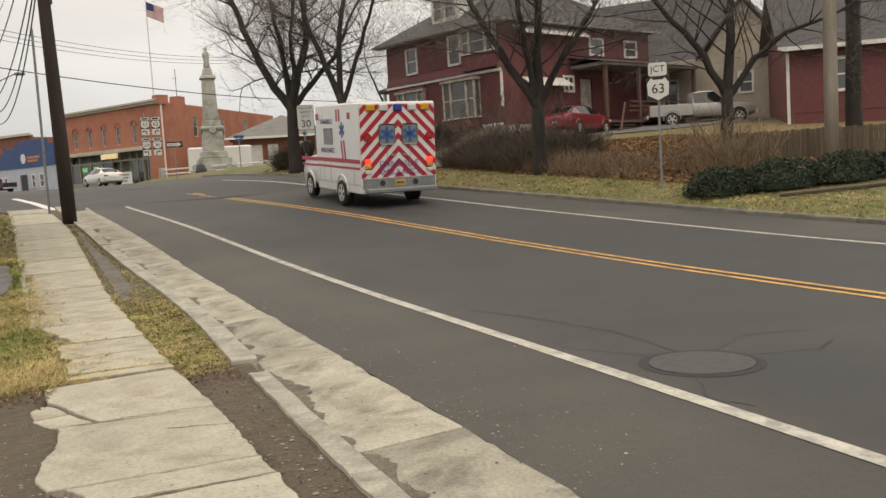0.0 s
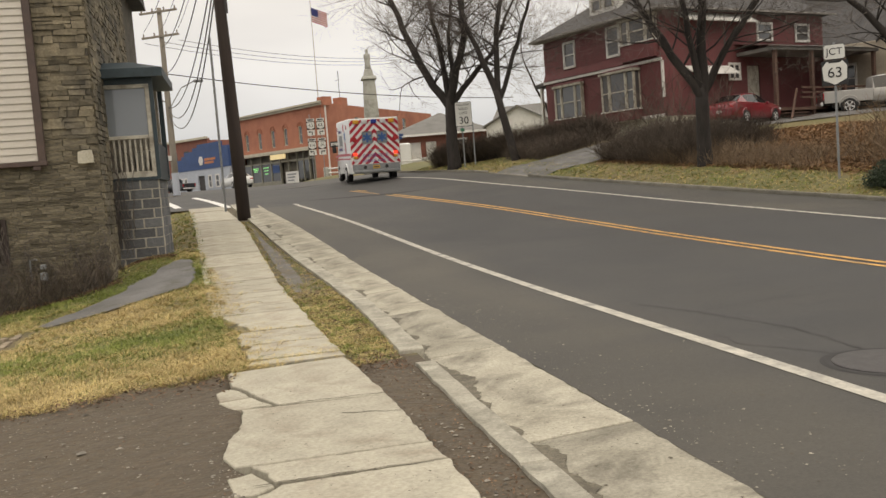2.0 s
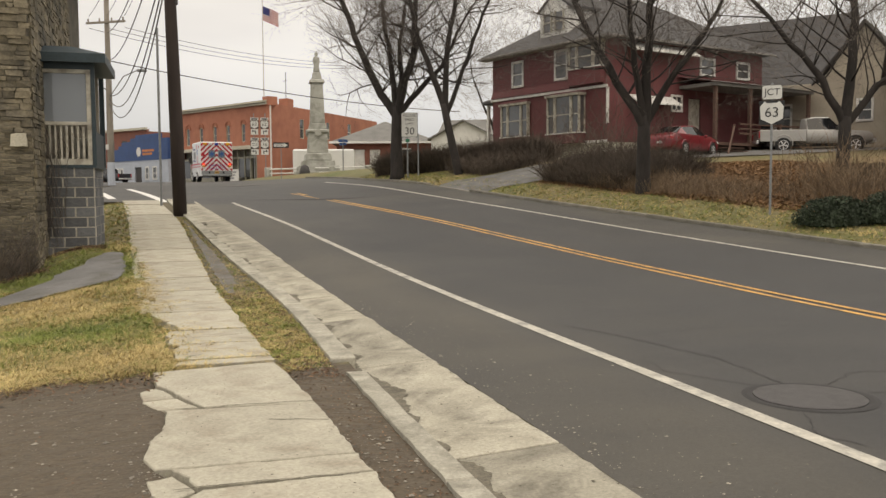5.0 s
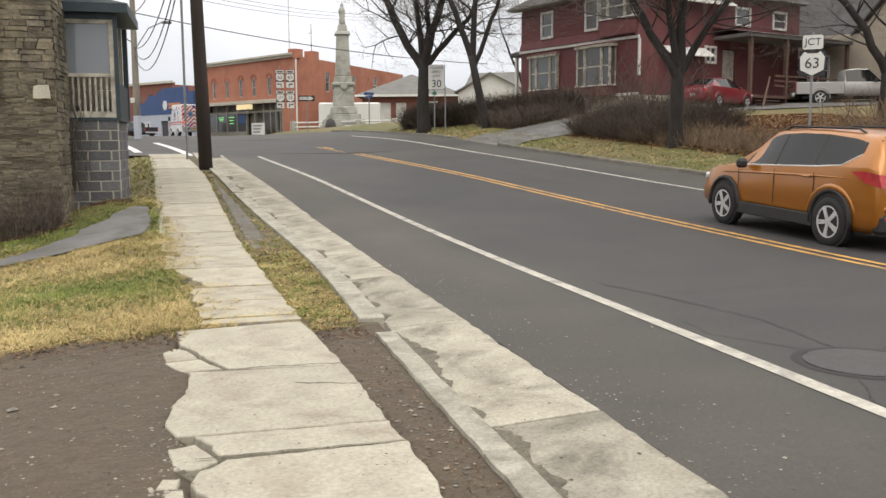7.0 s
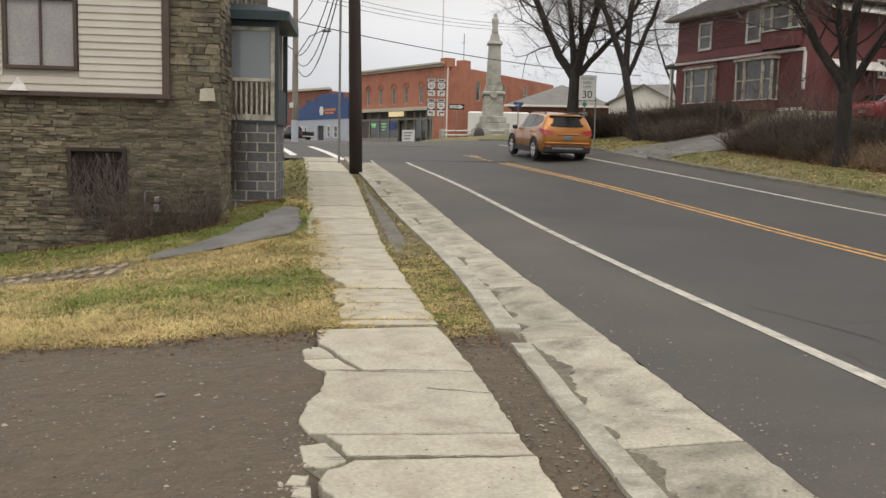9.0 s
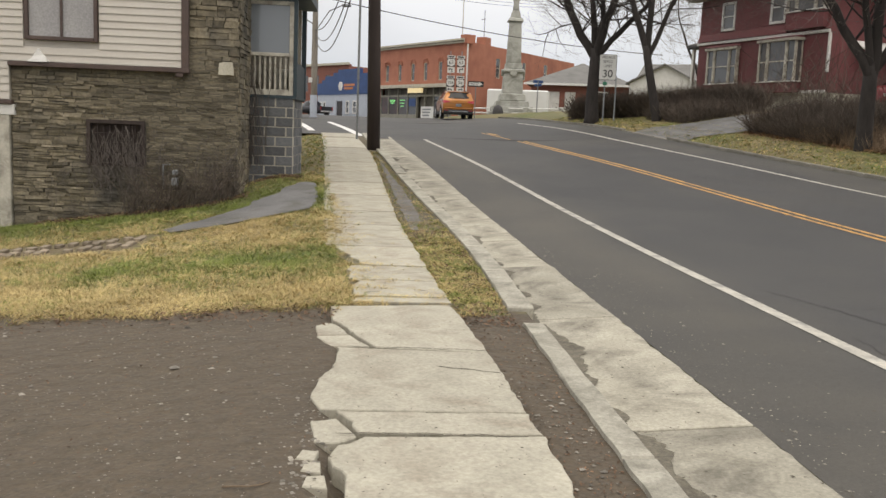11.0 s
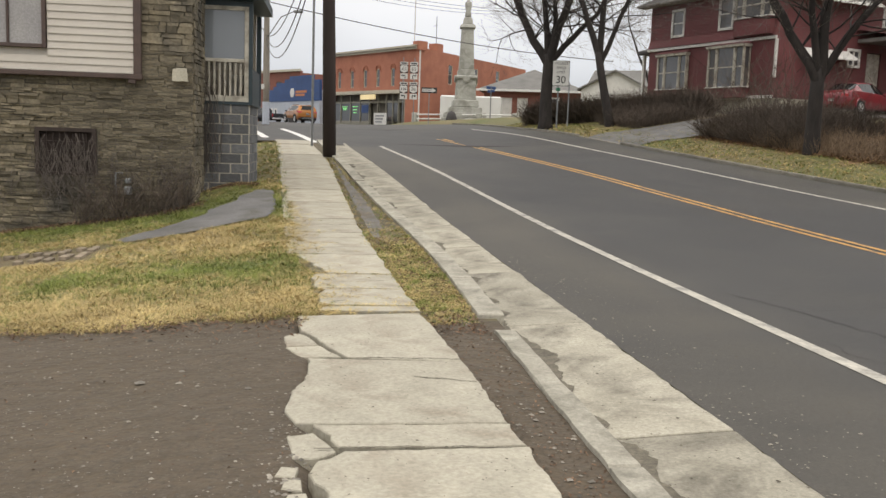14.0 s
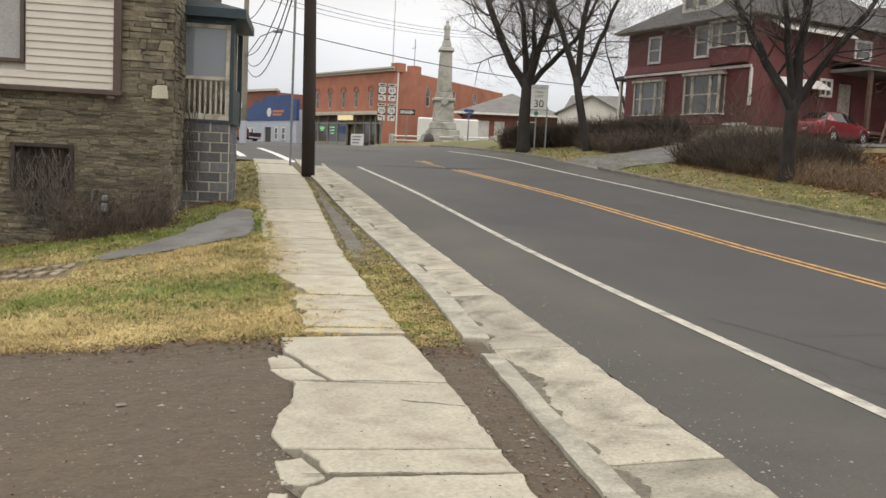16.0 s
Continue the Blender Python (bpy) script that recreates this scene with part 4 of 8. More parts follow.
# ---- poles and wires ----
def make_pole(name, base, top, r0, r1, material, label):
    root = empty(name, pose(*base), label, "utility pole", "poles along the street")
    bm = bmesh.new()
    d = Vector(top) - Vector(base)
    tube(bm, [Vector((0, 0, -0.3)), d * 0.25, d * 0.5, d * 0.75, d], [r0, r0 * 0.97, (r0 + r1) / 2, r1 * 1.05, r1], 16)
    part("shaft", bm, material, root, "", True)
    return root


pb = W(27.25, -0.16)
pole_a = make_pole("utility_pole", (pb.x, pb.y, 0.9), (pb.x - 0.12, pb.y - 0.3, 11.2), 0.2, 0.15, M_POLE, "dark tarred wooden utility pole beside the kerb")
bm = bmesh.new()
box(bm, (0.0, -0.2, 7.6), (0.3, 0.14, 0.5), bev=0.03)
tube(bm, [(0.1, -0.18, 6.2), (0.1, -0.2, 7.3)], 0.06, 8)
part("junction_box", bm, M_IRON, pole_a, "dark cable box")
tb = W(31.3, -0.78)
bm = bmesh.new()
tube(bm, [(0, 0, -0.3), (0, 0, 6.0)], 0.042, 10)
o = part("conduit_post", bm, M_STEEL, None)
o.matrix_basis = pose(tb.x, tb.y, 1.15)
tagged(o, "slim grey steel post beside the pavement", "post")

p2 = W(56.0, -4.1)
pole_b = make_pole("utility_pole", (p2.x, p2.y, 2.0), (p2.x, p2.y, 13.3), 0.2, 0.14, M_POLE_PALE, "tall grey wooden utility pole with two crossarms")
for z in (9.6, 11.05):
    bm = bmesh.new()
    box(bm, (0, -0.16, z), (2.6, 0.1, 0.12), rz=radians(-8), bev=0.01)
    for k in (-1.15, -0.4, 0.4, 1.15):
        lathe(bm, [(0.03, 0.06), (0.06, 0.1), (0.035, 0.15), (0.06, 0.2), (0.02, 0.26)], 8, (k, -0.16 - k * 0.14, z))
    part("crossarm", bm, M_POLE_PALE, pole_b)
bm = bmesh.new()
tube(bm, [(0, 0, 5.6), (-0.6, -0.2, 6.0), (-1.0, -0.3, 6.1)], 0.03, 6)
box(bm, (-1.2, -0.35, 6.2), (0.5, 0.2, 0.16), bev=0.04)
part("street_light", bm, M_IRON, pole_b, "dark street light arm")
bm = bmesh.new()
tube(bm, [(0, 0, 5.2), (1.5, -1.2, 6.3), (3.0, -2.4, 6.5)], 0.03, 6)
box(bm, (3.2, -2.55, 6.42), (0.55, 0.25, 0.16), bev=0.05)
part("street_light", bm, M_STEEL, pole_b, "grey cobra-head street light arm")
bm = bmesh.new()
tube(bm, [(0, -0.02, 0.0), (0, -0.02, 1.4)], [0.22, 0.22], 12)
part("guard", bm, M_GREY_WALL, pole_b, "blue band round the foot")
bm = bmesh.new()
box(bm, (-0.15, -0.2, 2.3), (0.25, 0.06, 0.3), bev=0.01)
part("sign", bm, M_WHITE, pole_b, "small white notice")

pp = W(20.1, 21.45)
make_pole("utility_pole", (pp.x, pp.y, 1.1), (pp.x + 0.1, pp.y + 0.1, 12.0), 0.21, 0.17, M_POLE_PALE, "pale weathered utility pole beside the board fence")


def wire(a, b, sag, r=0.014):
    a, b = Vector(a), Vector(b)
    bm = bmesh.new()
    pts = []
    for k in range(25):
        u = k / 24
        p = a.lerp(b, u)
        p.z -= sag * 4 * u * (1 - u)
        pts.append(p - a)
    tube(bm, pts, r, 5)
    o = part("overhead_cable", bm, M_WIRE, None)
    o.location = a
    tagged(o, "black overhead cable strung between poles", "cable", "overhead cables")


A = Vector((pb.x - 0.1, pb.y - 0.25, 0))
B = Vector((p2.x, p2.y, 0))
for z0, z1, sag in ((8.6, 7.4, 1.3), (8.3, 7.2, 1.9), (8.0, 6.9, 2.2), (9.6, 9.4, 1.0), (10.6, 11.0, 0.9)):
    wire((A.x, A.y, z0), (B.x, B.y, z1), sag, 0.022)
wire((B.x, B.y, 9.4), (-5.9, 75.5, 8.3), 0.5, 0.03)
for k in (-1.1, 0.0, 1.1):
    wire((B.x + k, B.y, 11.3), (-13.0 + k, 96.0, 15.6 + 0.3 * k), 1.2, 0.016)
    wire((B.x + k, B.y, 12.0), (A.x + k * 0.3, A.y, 11.1), 0.5, 0.014)
behind = W(-14, -1.9)
for z in (8.4, 9.4, 10.6):
    wire((A.x, A.y, z), (behind.x, behind.y, z), 0.7, 0.016)


# ---- houses across the street ----
def gable(bm, x0, x1, y0, y1, z, h, along="x", over=0.35, ends=None):
    """Two roof slopes with thickness; ends: the mesh of the wall, which gets the gable triangles."""
    if along == "x":
        pts = ((x0 - over, y0 - over, z), (x1 + over, y0 - over, z), (x1 + over, y1 + over, z), (x0 - over, y1 + over, z), (x0 - over, (y0 + y1) / 2, z + h), (x1 + over, (y0 + y1) / 2, z + h))
        tri = (((x0, y0, z), (x0, y1, z), (x0, (y0 + y1) / 2, z + h - 0.16)), ((x1, y0, z), (x1, y1, z), (x1, (y0 + y1) / 2, z + h - 0.16)))
    else:
        pts = ((x1 + over, y0 - over, z), (x1 + over, y1 + over, z), (x0 - over, y1 + over, z), (x0 - over, y0 - over, z), ((x0 + x1) / 2, y0 - over, z + h), ((x0 + x1) / 2, y1 + over, z + h))
        tri = (((x0, y0, z), (x1, y0, z), ((x0 + x1) / 2, y0, z + h - 0.16)), ((x0, y1, z), (x1, y1, z), ((x0 + x1) / 2, y1, z + h - 0.16)))
    t = [bm.verts.new(p) for p in pts]
    u = [bm.verts.new((p[0], p[1], p[2] - 0.14)) for p in pts]
    for a, b, c, d in ((0, 1, 5, 4), (2, 3, 4, 5)):
        bm.faces.new((t[a], t[b], t[c], t[d]))
        bm.faces.new((u[d], u[c], u[b], u[a]))
        bm.faces.new((u[a], u[b], t[b], t[a]))
        for p, q in ((b, c), (d, a)):
            bm.faces.new((u[p], u[q], t[q], t[p]))
    if ends is not None:
        ends.extend(tri)


def gable_walls(ends, material, h):
    """Each gable end as a wall of its own."""
    mid_ = sum((Vector(p) for q in ends for p in q), Vector()) / 6
    for q in ends:
        pts = [Vector(p) for p in q]
        n = (pts[1] - pts[0]).cross(pts[2] - pts[0]).normalized()
        n *= 0.15 if n.dot(mid_ - pts[0]) > 0 else -0.15
        bm = bmesh.new()
        a, b = [bm.verts.new(p) for p in pts], [bm.verts.new(p + n) for p in pts]
        bm.faces.new(a)
        bm.faces.new(list(reversed(b)))
        for i in range(3):
            bm.faces.new((a[i], b[i], b[(i + 1) % 3], a[(i + 1) % 3]))
        bmesh.ops.recalc_face_normals(bm, faces=bm.faces[:])
        part("gable", bm, material, h)


def hip(bm, x0, x1, y0, y1, z, h, over=0.5, inset=None):
    k = inset or min(x1 - x0, y1 - y0) / 2
    w, d = x1 - x0, y1 - y0
    top = [(x0 + k, y0 + k), (x1 - k, y0 + k), (x1 - k, y1 - k), (x0 + k, y1 - k)]
    if w > d:
        ends = [(x0 + k, (y0 + y1) / 2), (x1 - k, (y0 + y1) / 2)]
    else:
        ends = [((x0 + x1) / 2, y0 + k), ((x0 + x1) / 2, y1 - k)]
    v = [bm.verts.new(p) for p in ((x0 - over, y0 - over, z), (x1 + over, y0 - over, z), (x1 + over, y1 + over, z), (x0 - over, y1 + over, z), (*ends[0], z + h), (*ends[1], z + h))]
    fs = ((0, 1, 5, 4), (1, 2, 5), (2, 3, 4, 5), (3, 0, 4), (0, 3, 2, 1)) if w > d else ((0, 1, 4), (1, 2, 5, 4), (2, 3, 5), (3, 0, 4, 5), (0, 3, 2, 1))
    for f in fs:
        bm.faces.new([v[q] for q in f])


def courses(h, w, z0, z1, y, step, material, holes, name="siding_board", x0=0.0):
    """Lapped boards over a wall, joined: too fine to tell apart."""
    bm = bmesh.new()
    z = z0
    while z < z1:
        cuts = sorted((a, b) for a, c, b, d in holes if c < z + step and d > z)
        x = x0
        for a, b in cuts + [(x0 + w, x0 + w)]:
            if a > x + 0.02:
                board(bm, x, a, z, min(step, z1 - z), y - 0.03)
            x = max(x, b)
        z += step
    tagged(part(name, bm, material, h), kind="stuff")


def side_frame(parent, x, y, turn=90):
    """A second face of a building: x runs inwards from this corner."""
    e = empty("side_face")
    e.parent = parent
    e.matrix_basis = pose(x, y, 0, 0, 0, turn)
    return e


def bay_window(h, x0, x1, z0, z1, d, apron):
    """Three lights side by side on a shallow box that stands out from the wall by d."""
    w = empty("bay_window")
    w.parent = h
    bm = bmesh.new()
    span(bm, x0, -d, z0 - apron, x1, -0.035, z0 - 0.06, 0.01)
    part("apron", bm, M_RED_WALL, w)
    bm = bmesh.new()
    span(bm, x0 - 0.06, -d - 0.06, z0 - 0.06, x1 + 0.06, -0.03, z0, 0.01)
    part("window_sill", bm, M_WHITE, w)
    bm = bmesh.new()
    span(bm, x0 - 0.08, -d - 0.1, z1, x1 + 0.08, -0.03, z1 + 0.14, 0.015)
    part("cornice", bm, M_WHITE_WOOD, w)
    bm = bmesh.new()
    vs = [bm.verts.new(q) for q in ((x0 - 0.1, -d - 0.12, z1 + 0.145), (x1 + 0.1, -d - 0.12, z1 + 0.145), (x1 - 0.1, -0.03, z1 + 0.3), (x0 + 0.1, -0.03, z1 + 0.3), (x0 - 0.1, -0.03, z1 + 0.145), (x1 + 0.1, -0.03, z1 + 0.145))]
    for f in ((0, 1, 2, 3), (0, 3, 4), (1, 5, 2), (0, 4, 5, 1)):
        bm.faces.new([vs[k] for k in f])
    part("roof", bm, M_RED_WALL, w)
    u = (x1 - x0) / 4
    xs = (x0, x0 + u, x1 - u, x1)
    posts = [(x - 0.055 * (x > x0), -d, x + 0.055 + 0.055 * (x == x0) - 0.055 * (x == x1), -d + 0.12) for x in xs]
    for a, y0, b, y1 in posts + [(x, -0.12, x + 0.09, -0.035) for x in (x0, x1 - 0.09)]:
        bm = bmesh.new()
        span(bm, a, y0, z0, b, y1, z1)
        part("mullion", bm, M_WHITE_WOOD, w)
    for a, b in zip(xs, xs[1:]):
        bm = bmesh.new()
        span(bm, a + 0.05, -d + 0.02, (z0 + z1) / 2 - 0.03, b - 0.05, -d + 0.06, (z0 + z1) / 2 + 0.03)
        for x in (a + 0.055, b - 0.1):
            span(bm, x, -d + 0.02, z0, x + 0.045, -d + 0.06, z1)
        part("sash", bm, M_WHITE_WOOD, w)
        bm = bmesh.new()
        span(bm, a + 0.05, -d + 0.062, z0, b - 0.05, -d + 0.075, z1)
        part("pane", bm, M_GLASS, w)
    for x in (x0 + 0.03, x1 - 0.045):
        if d > 0.3:
            bm = bmesh.new()
            span(bm, x, -d + 0.12, z0, x + 0.015, -0.12, z1)
            part("pane", bm, M_GLASS, w)


def make_red_house():
    h = empty("house", facade((-2.08, 51.2), (3.84, 44.2), 4.0), "dark red two-storey house with white trim and hipped roof", "house")
    holes = [(1.75, 3.3, 2.75, 4.72), (5.3, 3.35, 6.3, 4.9)]
    bm = bmesh.new()
    holed(bm, 9.15, 0.0, 5.1, 0.0, 0.25, holes)
    part("wall", bm, M_RED_WALL, h)
    courses(h, 9.15, 0.1, 5.1, 0.0, 0.14, M_RED_WALL, holes)
    bm = bmesh.new()
    holed(bm, 12.0, 0.0, 5.1, 0.0, 0.25, [(4.4, 1.7, 5.2, 2.5), (6.65, 3.7, 7.8, 4.6), (9.7, 3.7, 10.8, 4.6), (5.75, 0.2, 6.75, 2.45)])
    bmesh.ops.rotate(bm, verts=bm.verts, matrix=Matrix.Rotation(radians(90), 3, "Z"))
    bmesh.ops.translate(bm, verts=bm.verts, vec=(9.15, 0.25, 0))
    part("wall", bm, M_RED_WALL, h)
    bm = bmesh.new()
    span(bm, 0.0, 0.6, -1.5, 8.85, 12, 5.1)
    part("core", bm, M_RED_WALL, h)
    bm = bmesh.new()
    span(bm, -0.05, -0.05, -2.0, 9.2, 12.2, -0.02)
    part("foundation", bm, M_KERB, h, "grey stone foundation")
    bm = bmesh.new()
    span(bm, -0.1, -0.12, 2.66, 9.22, -0.02, 2.8, 0.01)
    span(bm, -0.06, -0.08, -0.04, 9.2, -0.02, 0.1, 0.01)
    span(bm, 9.12, -0.06, 0.9, 9.22, 0.06, 2.66)
    part("trim", bm, M_WHITE, h, "white band course and corner boards")
    for a, b, c, d in holes:
        window(h, a + 0.08, b + 0.08, c - 0.08, d - 0.08, -0.03, M_WHITE, 0.1, 0, 1)
    bay_window(h, 0.95, 3.3, 0.6, 2.3, 0.22, 0.5)
    bay_window(h, 5.2, 7.65, 0.55, 2.4, 0.5, 0.55)
    bay_window(h, 6.65, 9.0, 3.75, 4.86, 0.32, 0.85)
    # upper storey flares over the band
    bm = bmesh.new()
    for x0, x1 in ((0.0, 6.6), (9.02, 9.15)):
        vs = [bm.verts.new(q) for q in ((x0, -0.16, 2.82), (x1, -0.16, 2.82), (x1, -0.035, 3.2), (x0, -0.035, 3.2), (x0, -0.03, 2.82), (x1, -0.03, 2.82))]
        for f in ((0, 1, 2, 3), (0, 4, 5, 1), (0, 3, 4), (1, 5, 2)):
            bm.faces.new([vs[k] for k in f])
    part("flared_skirt", bm, M_RED_WALL, h)
    bm = bmesh.new()
    hip(bm, 0, 9.2, 0, 12, 5.12, 3.3, 0.6)
    part("roof", bm, M_ROOF_DARK, h, "dark shingled hip roof")
    bm = bmesh.new()
    span(bm, -0.62, -0.62, 5.05, 9.82, -0.54, 5.15)
    span(bm, -0.54, -0.54, 5.0, 9.74, 0.0, 5.06)
    span(bm, 9.74, -0.62, 5.05, 9.82, 12.6, 5.15)
    part("eave", bm, M_EAVE, h, "weathered grey eave and gutter")
    # dormer
    d = empty("dormer")
    d.parent = h
    bm = bmesh.new()
    span(bm, 3.5, 0.55, 5.5, 5.7, 3.4, 7.3)
    vs = [bm.verts.new(q) for q in ((3.5, 0.56, 7.3), (5.7, 0.56, 7.3), (4.6, 0.56, 8.1))]
    bm.faces.new(vs)
    part("wall", bm, M_WHITE, d)
    bm = bmesh.new()
    span(bm, 3.85, 0.5, 6.1, 4.4, 0.54, 7.05)
    part("pane", bm, M_GLASS, d)
    bm = bmesh.new()
    span(bm, 4.8, 0.5, 6.1, 5.35, 0.54, 7.05)
    part("pane", bm, M_GLASS, d)
    bm = bmesh.new()
    for x in (3.78, 4.4, 4.73, 5.35):
        span(bm, x, 0.46, 6.02, x + 0.07, 0.55, 7.13)
    span(bm, 3.78, 0.46, 6.54, 5.42, 0.52, 6.6)
    part("window_frame", bm, M_WHITE_WOOD, d)
    bm = bmesh.new()
    gable(bm, 3.5, 5.7, 0.7, 3.4, 7.3, 0.9, "y", 0.2)
    part("roof", bm, M_ROOF_DARK, d)
    # porch at the far end
    bm = bmesh.new()
    span(bm, -2.6, 1.2, 2.75, -0.06, 4.5, 2.95)
    gable(bm, -2.5, -0.2, 1.3, 4.4, 2.95, 0.5, "x", 0.15)
    part("porch_roof", bm, M_ROOF_DARK, h)
    for x in (-2.3, -1.3):
        bm = bmesh.new()
        span(bm, x, 1.3, -0.6, x + 0.16, 1.46, 2.75)
        part("porch_post", bm, M_WHITE, h)
    # the side facing down the street: windows, awnings and a deep porch
    sd = side_frame(h, 9.15, 0.25)
    window(sd, 4.45, 1.75, 5.15, 2.45, -0.03, M_WHITE, 0.1, 1, 1)
    window(sd, 6.7, 3.75, 7.75, 4.55, -0.03, M_WHITE, 0.1, 0, 1)
    window(sd, 9.75, 3.75, 10.75, 4.55, -0.03, M_WHITE, 0.1, 0, 1)
    bm = bmesh.new()
    span(bm, 5.8, 0.06, 0.2, 6.7, 0.12, 2.4)
    part("door", bm, M_WHITE_WOOD, sd)
    for x0, x1, z in ((0.7, 5.9, 4.55), (1.2, 4.4, 1.95)):
        bm = bmesh.new()
        v = [bm.verts.new(p) for p in ((x0, -0.03, z + 0.45), (x1, -0.03, z + 0.45), (x1, -0.75, z), (x0, -0.75, z), (x1, -0.75, z - 0.06), (x0, -0.75, z - 0.06), (x0, -0.03, z + 0.38), (x1, -0.03, z + 0.38))]
        for f in ((0, 1, 2, 3), (3, 2, 4, 5), (0, 3, 5, 6), (1, 7, 4, 2), (6, 5, 4, 7)):
            bm.faces.new([v[k] for k in f])
        part("awning", bm, M_WHITE, sd, "white metal awning")
    p = empty("porch")
    p.parent = h
    p.matrix_basis = pose(9.15, 0.25, 0, 0, 0, 90)
    bm = bmesh.new()
    span(bm, 5.0, -2.3, 2.85, 13.5, -0.02, 3.02)
    v = [bm.verts.new(q) for q in ((4.9, -2.4, 3.03), (13.6, -2.4, 3.03), (13.6, -0.03, 3.5), (4.9, -0.03, 3.5))]
    bm.faces.new(v)
    part("porch_roof", bm, M_GREY_ROOF, p, "grey porch roof")
    for x in (5.2, 8.0, 10.6, 13.2):
        bm = bmesh.new()
        span(bm, x, -2.2, -0.9, x + 0.18, -2.02, 2.85, 0.01)
        part("porch_post", bm, M_BROWN_WOOD, p)
    bm = bmesh.new()
    span(bm, 5.0, -2.3, -0.15, 13.4, -0.02, 0.0)
    part("deck", bm, M_BROWN_WOOD, p)
    bm = bmesh.new()
    for z in (0.45, 0.7, 0.95):
        span(bm, 7.2, -2.16, z, 13.2, -2.08, z + 0.09)
    part("railing", bm, M_BROWN_WOOD, p, "brown timber railing")
    bm = bmesh.new()
    v0 = [(4.6, -3.4, -1.0), (6.6, -2.3, 0.9)]
    tube(bm, v0, 0.06, 4)
    tube(bm, [(4.6, -3.4, -1.3), (4.6, -3.4, -0.9)], 0.06, 4)
    for k in range(6):
        span(bm, 5.2 + k * 0.02, -2.35 - 0.28 * (k + 1), -0.15 - 0.17 * (k + 1), 7.0, -2.35 - 0.28 * k, -0.1 - 0.17 * (k + 1))
    part("steps", bm, M_BROWN_WOOD, p)


M_EAVE = mat("weathered_eave", (0.3, 0.285, 0.265), (0.2, 0.19, 0.175), scale=2, rough=0.8)
M_GREY_ROOF = mat("grey_roofing", (0.17, 0.165, 0.155), (0.12, 0.118, 0.11), scale=1, rough=0.8)
M_BROWN_WOOD = mat("brown_stained_timber", (0.13, 0.075, 0.055), (0.085, 0.05, 0.04), scale=4, rough=0.8, stretch=(1, 1, 4))
make_red_house()


def make_tan_house():
    # gable end towards the street, joined to a dark-roofed wing
    h = empty("house", facade((12.2, 54.0), (20.2, 49.5), 3.9), "tan sided gabled house with dark steep roof", "house")
    holes = [(1.2, 0.9, 2.1, 2.5), (2.25, 0.9, 3.15, 2.5), (6.6, 1.4, 7.4, 2.6)]
    bm = bmesh.new()
    holed(bm, 9.2, -1.0, 3.6, 0.0, 0.25, holes)
    part("wall", bm, M_TAN, h)
    courses(h, 9.2, 0.0, 3.6, 0.0, 0.16, M_TAN, holes)
    for a, b, c, d in holes:
        window(h, a + 0.06, b + 0.06, c - 0.06, d - 0.06, -0.03, M_WHITE, 0.1, 0, 1)
    bm = bmesh.new()
    v = [bm.verts.new(q) for q in ((4.6, 0.02, 3.6), (9.2, 0.02, 3.6), (6.9, 0.02, 6.6), (4.6, 0.24, 3.6), (9.2, 0.24, 3.6), (6.9, 0.24, 6.6))]
    for f in ((0, 1, 2), (5, 4, 3), (0, 2, 5, 3), (1, 4, 5, 2)):
        bm.faces.new([v[k] for k in f])
    part("gable", bm, M_TAN, h)
    bm = bmesh.new()
    gable(bm, 4.6, 9.2, 0.1, 9, 3.62, 3.3, "y", 0.35)
    part("roof", bm, M_ROOF_DARK, h)
    bm = bmesh.new()
    ends = []
    gable(bm, -4.0, 5.0, 0.5, 9, 3.6, 4.6, "x", 0.4, ends)
    part("roof", bm, M_ROOF_DARK, h)
    gable_walls(ends, M_TAN, h)
    bm = bmesh.new()
    span(bm, -4.0, 0.5, -1, 9.1, 9, 3.6)
    part("core", bm, M_TAN, h)
    bm = bmesh.new()
    span(bm, 9.08, -0.05, -1, 9.26, 0.1, 3.6)
    part("trim", bm, M_WHITE, h)


make_tan_house()


def make_side_house():
    h = empty("house", facade((17.5, 42.6), (27.0, 40.2), 3.6), "dark red low house with white window and dark roof", "house")
    holes = [(2.05, 0.95, 3.0, 2.45)]
    bm = bmesh.new()
    holed(bm, 9.8, -1.2, 3.0, 0.0, 0.25, holes)
    part("wall", bm, M_RED_WALL, h)
    courses(h, 9.8, 0.0, 3.0, 0.0, 0.14, M_RED_WALL, holes)
    window(h, 2.11, 1.0, 2.95, 2.4, -0.03, M_WHITE, 0.13, 0, 1)
    bm = bmesh.new()
    span(bm, 0, 0.4, -1.2, 9.8, 8, 3.0)
    part("core", bm, M_RED_WALL, h)
    bm = bmesh.new()
    ends = []
    gable(bm, 0, 9.8, 0, 8, 3.05, 3.4, "x", 0.5, ends)
    part("roof", bm, M_ROOF_DARK, h)
    gable_walls(ends, M_RED_WALL, h)
    bm = bmesh.new()
    span(bm, -0.5, -0.56, 2.92, 10.3, -0.5, 3.12)
    span(bm, -0.08, -0.06, -0.6, 0.06, 0.02, 2.95)
    part("trim", bm, M_WHITE, h)


make_side_house()


